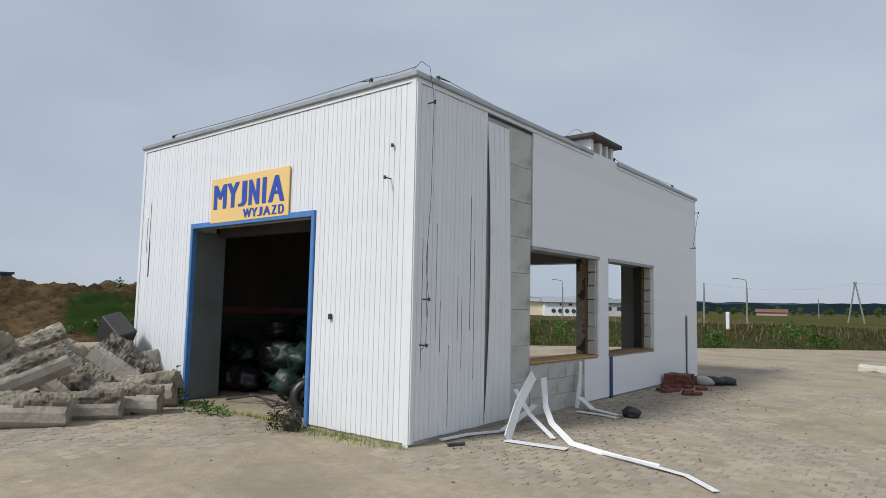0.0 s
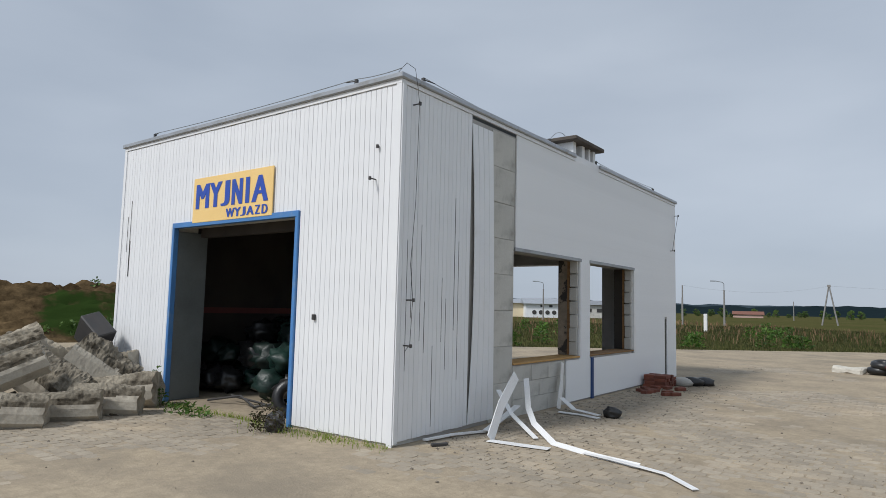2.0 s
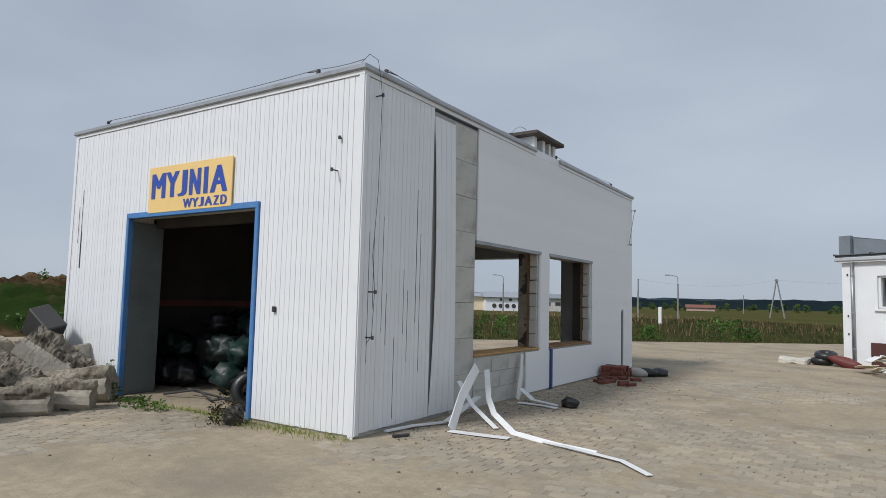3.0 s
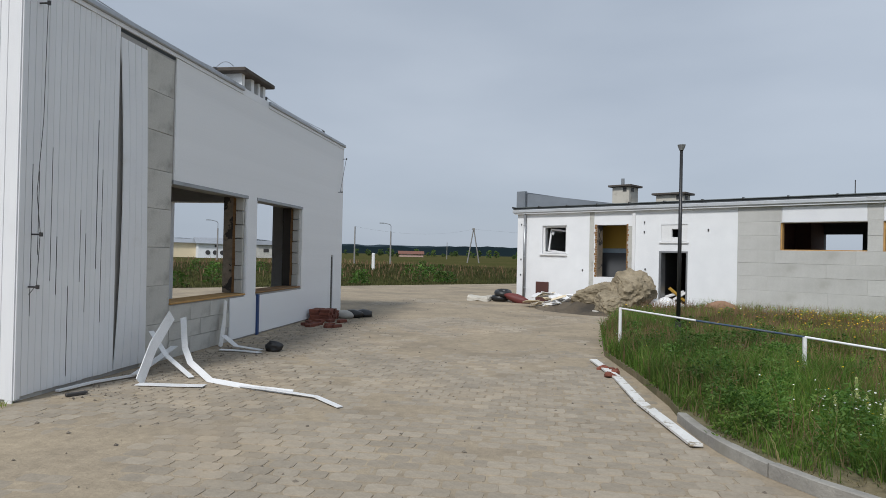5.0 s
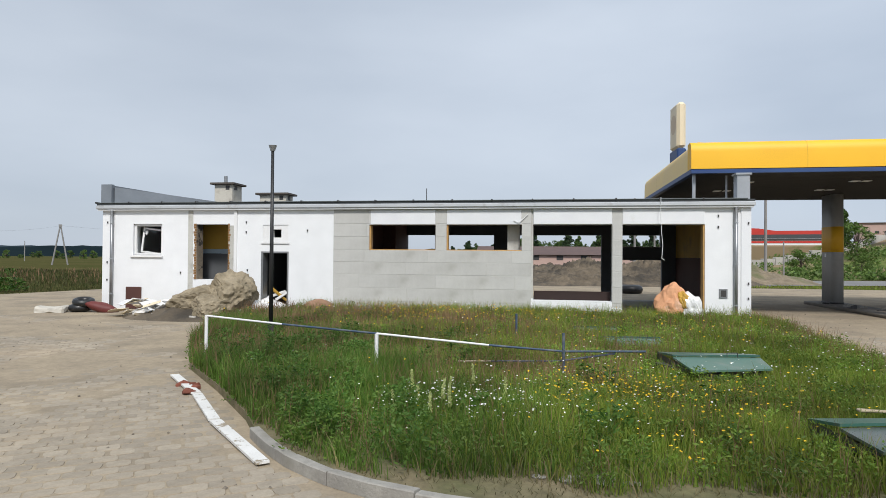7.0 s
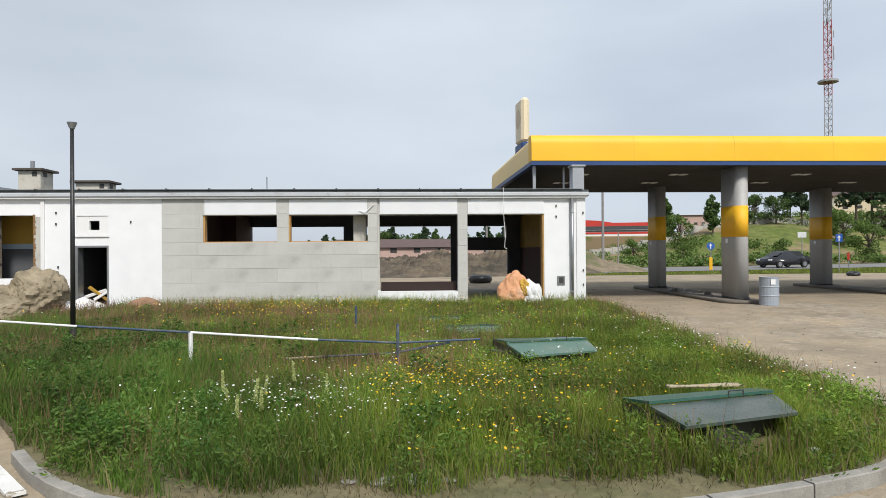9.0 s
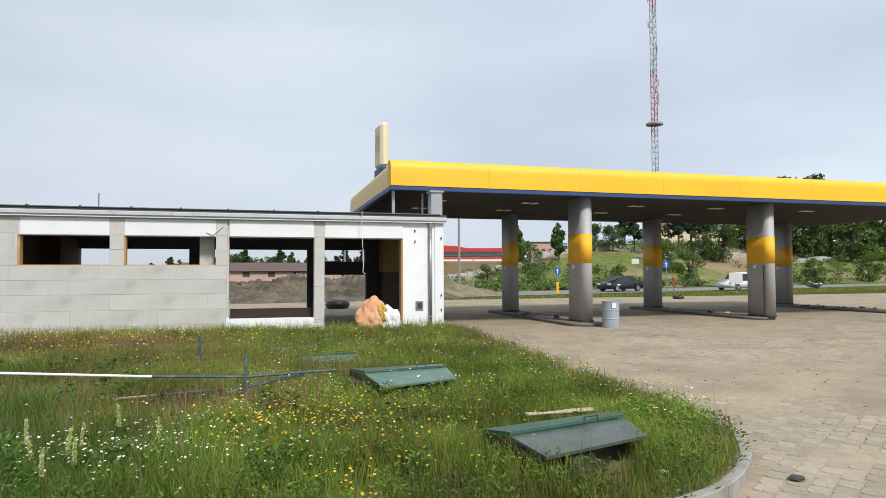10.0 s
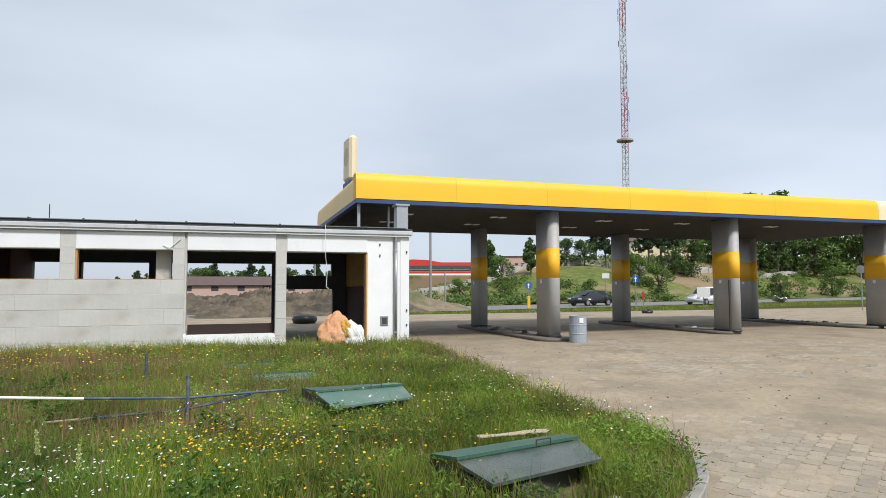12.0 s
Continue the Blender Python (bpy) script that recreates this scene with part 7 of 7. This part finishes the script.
def leaf_plants(name, px, py, hs, per, size, material, label, spread=.2, z0=.1):
    """Weeds: many small pointed leaves round upright stems."""
    n = len(px) * per
    i = np.repeat(np.arange(len(px)), per)
    k = rng.random(n)
    a = rng.random(n) * math.tau
    r = spread * (.25 + .75 * rng.random(n)) * (1.15 - .6 * k)
    c = np.stack([px[i] + np.cos(a) * r, py[i] + np.sin(a) * r, z0 + hs[i] * (.08 + .92 * k)], 1)
    out = np.stack([np.cos(a), np.sin(a), .25 + .6 * rng.normal(size=n)], 1)
    out /= np.linalg.norm(out, axis=1)[:, None]
    sd = np.cross(out, rng.normal(size=(n, 3)))
    sd /= np.linalg.norm(sd, axis=1)[:, None]
    s = size * (.6 + .8 * rng.random(n))[:, None]
    V = np.stack([c - out * s, c + sd * s * .36, c + out * s, c - sd * s * .36], 1).reshape(-1, 3)
    return stuff(name, raw_mesh(name, V, np.arange(4 * n).reshape(-1, 4), material), label, "weeds")


m_ = 150
px, py = rng.uniform(1.7, 4.4, m_), rng.uniform(4.6, 11.5, m_)
ok = inside(px, py, LAWN) & (edge_gap(px, py, KERB) > .35) & (px < 2.6 + .22 * (py - 4))
px, py = px[ok], py[ok]
leaf_plants("leafy_weeds", px, py, .24 + .24 * rng.random(len(px)), 260, .023, M_WEED, "bushy dark green weeds", .24)
px, py = lawn_points(4200, 1.0)
M_HERB2 = leafy("meadow_herb_leaves", (.07, .14, .02), (.11, .19, .03), (.16, .235, .045), .55, .35)
leaf_plants("meadow_herbs", px, py, .10 + .2 * rng.random(len(px)), 70, .02, M_HERB2, "low leafy meadow herbs", .17)
M_HERB = leafy("bright_herbs", (.14, .25, .034), (.20, .325, .048), (.27, .37, .07), .55, .42)
px, py = lawn_points(5200, 1.0)
keep = (px > 4.4) & (rng.random(len(px)) < .45 + .6 * nz(px, py, 1.6, 8))
px, py = px[keep], py[keep]
leaf_plants("bright_herbs", px, py, .12 + .24 * rng.random(len(px)), 85, .021, M_HERB, "bright green leafy herbs in the meadow", .16)
px, py = lawn_points(1500, 1.0)
keep = (nz(px, py, 1.9, 2) > .15) & (px < 6.2)
px, py = px[keep], py[keep]
leaf_plants("dark_herbs", px, py, .15 + .28 * rng.random(len(px)), 70, .034, M_WEED, "clumps of dark leafy weeds in the meadow", .15)
# weeds by the gate and the foot of the car wash
gx = np.array([-9.9, -9.95, -8.75, -8.6, -8.4, -9.0, -9.75])
gy = np.array([5.5, 5.45, 5.3, 5.35, 5.42, 5.3, 5.52])
M_DEAD = leafy("dead_weeds", (.03, .024, .014), (.05, .042, .02), (.035, .05, .016), .7, .2)
leaf_plants("dead_weeds", np.array([-6.85, -6.65, -6.95, -7.05]), np.array([5.3, 5.36, 5.25, 5.4]), np.array([.46, .34, .28, .2]), 90, .026, M_DEAD, "withered brown weeds by the gate post", .13, 0.0)
leaf_plants("gate_weeds", gx, gy, np.array([.62, .5, .22, .2, .16, .15, .3]), 60, .035, M_WEED, "weeds growing by the gate", .14, 0.0)
n = 2600
fx = rng.uniform(-11.9, -5.0, n)
fy = 5.72 - np.abs(rng.normal(size=n)) * .16 * (1 + .8 * nz(fx, fx, 1.4))
keep = (fx < -6.95 + .3) & (rng.random(n) < .5) | (fx > -6.95) & (rng.random(n) < .55 + .4 * nz(fx, fx * 0, 3))
stuff("wall_foot_grass", blades("wall_foot_grass", fx[keep], fy[keep], np.zeros(keep.sum()), .03 + .08 * rng.random(keep.sum()), .004 + 0 * fx[keep], M_GRASS, .8), "sparse short grass at the foot of the wall", "grass")


def flowers(name, x, y, h, size, material, label):
    n = len(x)
    a = rng.random(n) * math.tau
    t = rng.normal(size=(n, 2)) * .35
    nrm = np.stack([t[:, 0], t[:, 1], np.ones(n)], 1)
    nrm /= np.linalg.norm(nrm, axis=1)[:, None]
    u = np.cross(nrm, np.stack([np.cos(a), np.sin(a), 0 * a], 1))
    u /= np.linalg.norm(u, axis=1)[:, None]
    v = np.cross(nrm, u)
    c = np.stack([x, y, .09 + h], 1)
    s = size[:, None]
    V = np.stack([c + (u * math.cos(k / 8 * math.tau) + v * math.sin(k / 8 * math.tau)) * s * (1 if k % 2 else .72) for k in range(8)], 1).reshape(-1, 3)
    return stuff(name, raw_mesh(name, V, np.arange(8 * n).reshape(-1, 8), material), label, "flowers")


def clustered(spots, n_bg):
    X, Y = lawn_points(n_bg, 1.3)
    xs, ys = [X], [Y]
    for cx, cy, sd, n in spots:
        xs.append(cx + rng.normal(size=n) * sd)
        ys.append(cy + rng.normal(size=n) * sd)
    X, Y = np.concatenate(xs), np.concatenate(ys)
    ok = inside(X, Y, LAWN) & (edge_gap(X, Y, KERB) > .4)
    return X[ok], Y[ok]
fx, fy = clustered([(3.3, 6.05, .28, 160), (3.85, 5.72, .26, 90), (4.4, 5.2, .35, 60), (4.45, 4.5, .35, 30), (5.5, 6.3, .4, 40), (3.6, 5.3, .3, 50), (5.77, 5.54, .4, 50), (4.41, 6.45, .35, 60), (6.4, 7.0, .5, 50), (7.3, 5.7, .5, 60), (9.3, 5.4, .8, 90), (10.8, 7.2, .8, 80), (8.6, 3.2, .4, 60)], 300)
stuff_w = flowers("white_flowers", fx, fy, .22 + .2 * rng.random(len(fx)), (.0050 + .0006 * np.hypot(fx, fy)) * (.75 + .5 * rng.random(len(fx))) + .003 * rng.random(len(fx)), M_PETALW, "small white daisies in the grass")
fx, fy = clustered([(4.9, 5.5, .32, 150), (5.35, 5.55, .4, 170), (5.5, 6.2, .45, 140), (5.85, 5.25, .45, 130), (6.6, 4.6, .45, 90), (4.3, 3.9, .4, 60), (5.0, 4.4, .4, 70), (7.18, 10.2, .9, 110), (7.0, 15.6, .8, 260), (8.3, 14.3, .9, 260), (9.6, 13.0, 1.0, 180), (6.2, 14.2, .9, 160), (9.0, 4.2, .7, 70), (10.5, 9.5, 1.3, 140)], 700)
flowers("yellow_flowers", fx, fy, .19 + .2 * rng.random(len(fx)), (.0066 + .0006 * np.hypot(fx, fy)) * (.75 + .5 * rng.random(len(fx))) + .003 * rng.random(len(fx)), M_PETALY, "small yellow buttercups in the grass")
# tall pale flower spikes
for i, (x, y, h) in enumerate(((3.39, 6.7, .42), (3.51, 6.2, .40), (4.06, 6.56, .46), (3.21, 5.84, .36), (4.13, 6.0, .40), (3.3, 6.3, .34), (3.7, 6.45, .36), (3.45, 5.9, .38), (3.0, 6.2, .33))):
    n = 260
    k = rng.random(n)
    a = rng.random(n) * math.tau
    c = np.stack([np.cos(a) * .012 * (1.1 - k), np.sin(a) * .012 * (1.1 - k), h - .2 + .2 * k], 1) + np.array([[.03 * math.sin(i * 2.2), .03 * math.cos(i * 1.7), 0]]) * (k[:, None])
    u = rng.normal(size=(n, 3)) * .007
    v = rng.normal(size=(n, 3)) * .007
    V = np.stack([c - u, c + v, c + u, c - v], 1).reshape(-1, 3)
    sp = thing("flower_spike", "tall pale yellow-green flower spike in the grass", "flower", pose(x, y, .1), "flower spikes in the grass")
    part("stem", rod(bmesh.new(), (0, 0, 0), (0, 0, h - .2), .005, .003, 5), M_WEED, sp)
    part("blossom", raw_mesh("blossom", V, np.arange(4 * n).reshape(-1, 4), M_SPIKE), None, sp)

# field grass beyond the yard
def beyond(n, d0, d1):
    """Points past the paved edge, on the side of the open field."""
    e = [sw(-36, -34).xy, sw(-35, -22).xy, sw(-31, -8).xy, sw(-27.5, 9).xy, sw(-24.5, 23).xy, sw(-22, 34).xy]
    t = rng.random(n) * 5
    i = np.minimum(t.astype(int), 4)
    f = t - i
    E = np.array([[p.x, p.y] for p in e])
    P0 = E[i] * (1 - f)[:, None] + E[i + 1] * f[:, None]
    T_ = E[i + 1] - E[i]
    N_ = np.stack([-T_[:, 1], T_[:, 0]], 1) / np.linalg.norm(T_, axis=1)[:, None]
    q = d0 + (d1 - d0) * rng.random(n) ** 1.6
    P0 = P0 + N_ * q[:, None] + rng.normal(size=(n, 2)) * .15
    return P0[:, 0], P0[:, 1], q
fx, fy, q = beyond(75000, .1, 45)
h0 = .78 * (.36 + .16 * nz(fx, fy, .25) + .12 * nz(fx, fy, 1.1)) * (.5 + .6 * rng.random(len(fx))) * np.clip(.35 + q * .12, .3, 1)
stuff("field_grass", blades("field_grass", fx, fy, np.full(len(fx), -.03), np.maximum(.12, h0), .012 + .0006 * q, M_FIELDGRASS, .4), "tall grass of the open field", "grass")
fx, fy, q = beyond(3000, 6, 70)
stuff("field_stalks", blades("field_stalks", fx, fy, np.full(len(fx), -.03), .42 + .3 * rng.random(len(fx)), .012 + .0006 * q, M_SEED, .3), "brown stalks in the open field", "grass")
m_ = 60
fx, fy, q = beyond(m_, .5, 22)
leaf_plants("field_bushes", fx, fy, .5 + .6 * rng.random(m_), 160, .09, M_WEED, "low bushes in the field", .5, 0)
# verge and bank by the road
n = 32000
rx, ry = rng.uniform(-40, 120, n), rng.uniform(-9, -.6, n)
W_ = np.array(RM)[:2, :2] @ np.stack([rx, ry]) + np.array([[40], [29]])
L_ = np.linalg.inv(np.array(SM)[:2, :2]) @ (W_ - np.array([[S_AT[0]], [S_AT[1]]]))
ok = L_[1] > 23.2
stuff("verge_grass", blades("verge_grass", W_[0][ok], W_[1][ok], np.full(ok.sum(), -.03), .06 + .12 * rng.random(ok.sum()), .02 + 0 * W_[0][ok], M_GRASS, .5), "grass of the road verge", "grass")
n = 640
rx, ry = rng.uniform(8, 120, n), 12 + 40 * rng.random(n) ** 1.3
keep = nz(rx, ry, .09, 2) > -.15
rx, ry = rx[keep], ry[keep]
W_ = np.array(RM)[:2, :2] @ np.stack([rx, ry]) + np.array([[40], [29]])
zz = np.array([bank_z(a, b) for a, b in zip(rx, ry)])
hs = .4 + .9 * rng.random(len(rx))
n = len(rx) * 70
i = np.repeat(np.arange(len(rx)), 70)
c = np.stack([W_[0][i] + rng.normal(size=n) * .55, W_[1][i] + rng.normal(size=n) * .55, zz[i] + hs[i] * rng.random(n)], 1)
u, v = rng.normal(size=(n, 3)) * .10, rng.normal(size=(n, 3)) * .07
stuff("bank_scrub", raw_mesh("bank_scrub", np.stack([c - u, c + v, c + u, c - v], 1).reshape(-1, 3), np.arange(4 * n).reshape(-1, 4), M_LEAF2), "rough green scrub on the bank", "bushes")

# ---------------------------------------------------------------- pebbles and crumbs on the paving
n = 4200
bx, by = rng.uniform(-9, 20, n), rng.uniform(1.5, 22, n)
near_wall = rng.random(n) < .4
bx = np.where(near_wall, -5.0 + np.abs(rng.normal(size=n)) * .9, bx)
by = np.where(near_wall, rng.uniform(6, 16, n), by)
ok = ~inside(bx, by, LAWN) & ~((bx < -5.1) & (by > 5.7))
bx, by = bx[ok], by[ok]
n = len(bx)
s = (.005 + .018 * rng.random(n) ** 3)[:, None]
oct_ = np.array([[1, 0, 0], [0, 1, 0], [-1, 0, 0], [0, -1, 0], [0, 0, .7], [0, 0, -.4]])
a = rng.random(n) * math.tau
R_ = np.stack([np.stack([np.cos(a), -np.sin(a)], 1), np.stack([np.sin(a), np.cos(a)], 1)], 1)
V = np.einsum("nij,kj->nki", R_, oct_[:, :2])
V = np.concatenate([V * (.6 + .8 * rng.random((n, 6, 1))), np.tile(oct_[None, :, 2:], (n, 1, 1))], 2) * s[:, :, None] + np.stack([bx, by, np.full(n, .006)], 1)[:, None]
F = np.array([[0, 1, 4], [1, 2, 4], [2, 3, 4], [3, 0, 4], [1, 0, 5], [2, 1, 5], [3, 2, 5], [0, 3, 5]])
stuff("pebbles", raw_mesh("pebbles", V.reshape(-1, 3), (np.arange(n)[:, None, None] * 6 + F[None]).reshape(-1, 3), mat("pebble", (.20, .17, .13), (.12, .10, .08), 3, .9, .3, 40)), "pebbles and crumbs of earth on the paving", "pebbles")

# ---------------------------------------------------------------- paving stones
M_PAVER2 = mat("concrete_paver_far", (0.365, 0.312, 0.24), (0.285, 0.247, 0.195), 0.6, 0.9, 0.5, 45, stain=(0.40, 0.322, 0.228), stain_scale=0.5, stain_at=(0.5, 0.72), island=.13, mottle=0.13, spec=0.2)
PW, PH = .205, .165
ii, jj = np.meshgrid(np.arange(-56, 122), np.arange(-6, 140))
ii, jj = ii.ravel(), jj.ravel()
cx, cy = (ii + .5 * (jj % 2)) * PW, jj * PH
cx, cy = cx + .05 * nz(cx, cy, .8, 9) + rng.normal(size=len(cx)) * .009, cy + .06 * nz(cx, cy, .7, 7) + rng.normal(size=len(cx)) * .005
ok = ~inside(cx, cy, LAWN) & ~((cx < WX + .1) & (cx > WL) & (cy > WY - .05))
ld = np.linalg.inv(np.array(SM)[:2, :2]) @ np.stack([cx - S_AT[0], cy - S_AT[1]])
ok &= ~((ld[1] > -.1) & (ld[0] < .5)) & (edge_gap(cx, cy, LAWN + LAWN[:1]) > .13)
ok &= ~((cx < -9.6) & (cy > 2.4))
cx, cy = cx[ok], cy[ok]
sand = nz(cx, cy, .42, 1.0) * .5 + nz(cx, cy, 1.3, 4.0) * .3 + nz(cx, cy, 3.1, 2.0) * .2
zt = .0035 + .0036 * rng.random(len(cx)) - .0105 * np.clip(sand * 1.9 + .30 + .42 * np.clip((cx - 8.5) / 4, 0, 1) + .3 * np.clip((cy - 9) / 5, 0, 1), 0, 1)
near = (cx > -1.55) & (cx < 1.45) & (cy > 4.0) & (cy < 6.6)
def paver_arrays(cx, cy, zt):
    n = len(cx)
    g, b = .0035, .0045
    hx, hy = PW / 2 - g, PH / 2 - g
    q = np.array([[-.78, -1], [.78, -1], [1, -.58], [1, .58], [.78, 1], [-.78, 1], [-1, .58], [-1, -.58]])
    tx, ty = (rng.random((n, 8)) - .5) * .012, (rng.random((n, 8)) - .5) * .012
    tilt = (rng.random((n, 8)) - .5) * .0012
    top = np.stack([cx[:, None] + q[:, 0] * (hx - b) + tx, cy[:, None] + q[:, 1] * (hy - b) + ty, zt[:, None] + tilt], 2)
    low = np.stack([cx[:, None] + q[:, 0] * hx + tx, cy[:, None] + q[:, 1] * hy + ty, np.repeat(zt[:, None] - .016, 8, 1)], 2)
    V = np.concatenate([top, low], 1)
    F = np.array([[0, 1, 4, 5], [1, 2, 3, 4], [5, 6, 7, 0]] + [[(k + 1) % 8, k, k + 8, (k + 1) % 8 + 8] for k in range(8)])
    return V, F
V, F = paver_arrays(cx[~near], cy[~near], zt[~near])
n = len(V)
paving = bpy.data.objects["pavement"]
ob = part("paver_field", raw_mesh("paver_field", V.reshape(-1, 3), (np.arange(n)[:, None, None] * 16 + F[None]).reshape(-1, 4), M_PAVER2), None, paving, "worn concrete paving stones half buried in sand")
ob["kind"] = "stuff"
V, F = paver_arrays(np.zeros(6), np.zeros(6), np.zeros(6))
variants = [raw_mesh("paver", v, F, M_PAVER) for v in V]
for k, (a, b, z) in enumerate(zip(cx[near], cy[near], zt[near])):
    part("paver", variants[k % 6], None, paving, m=pose(float(a), float(b), float(z)))
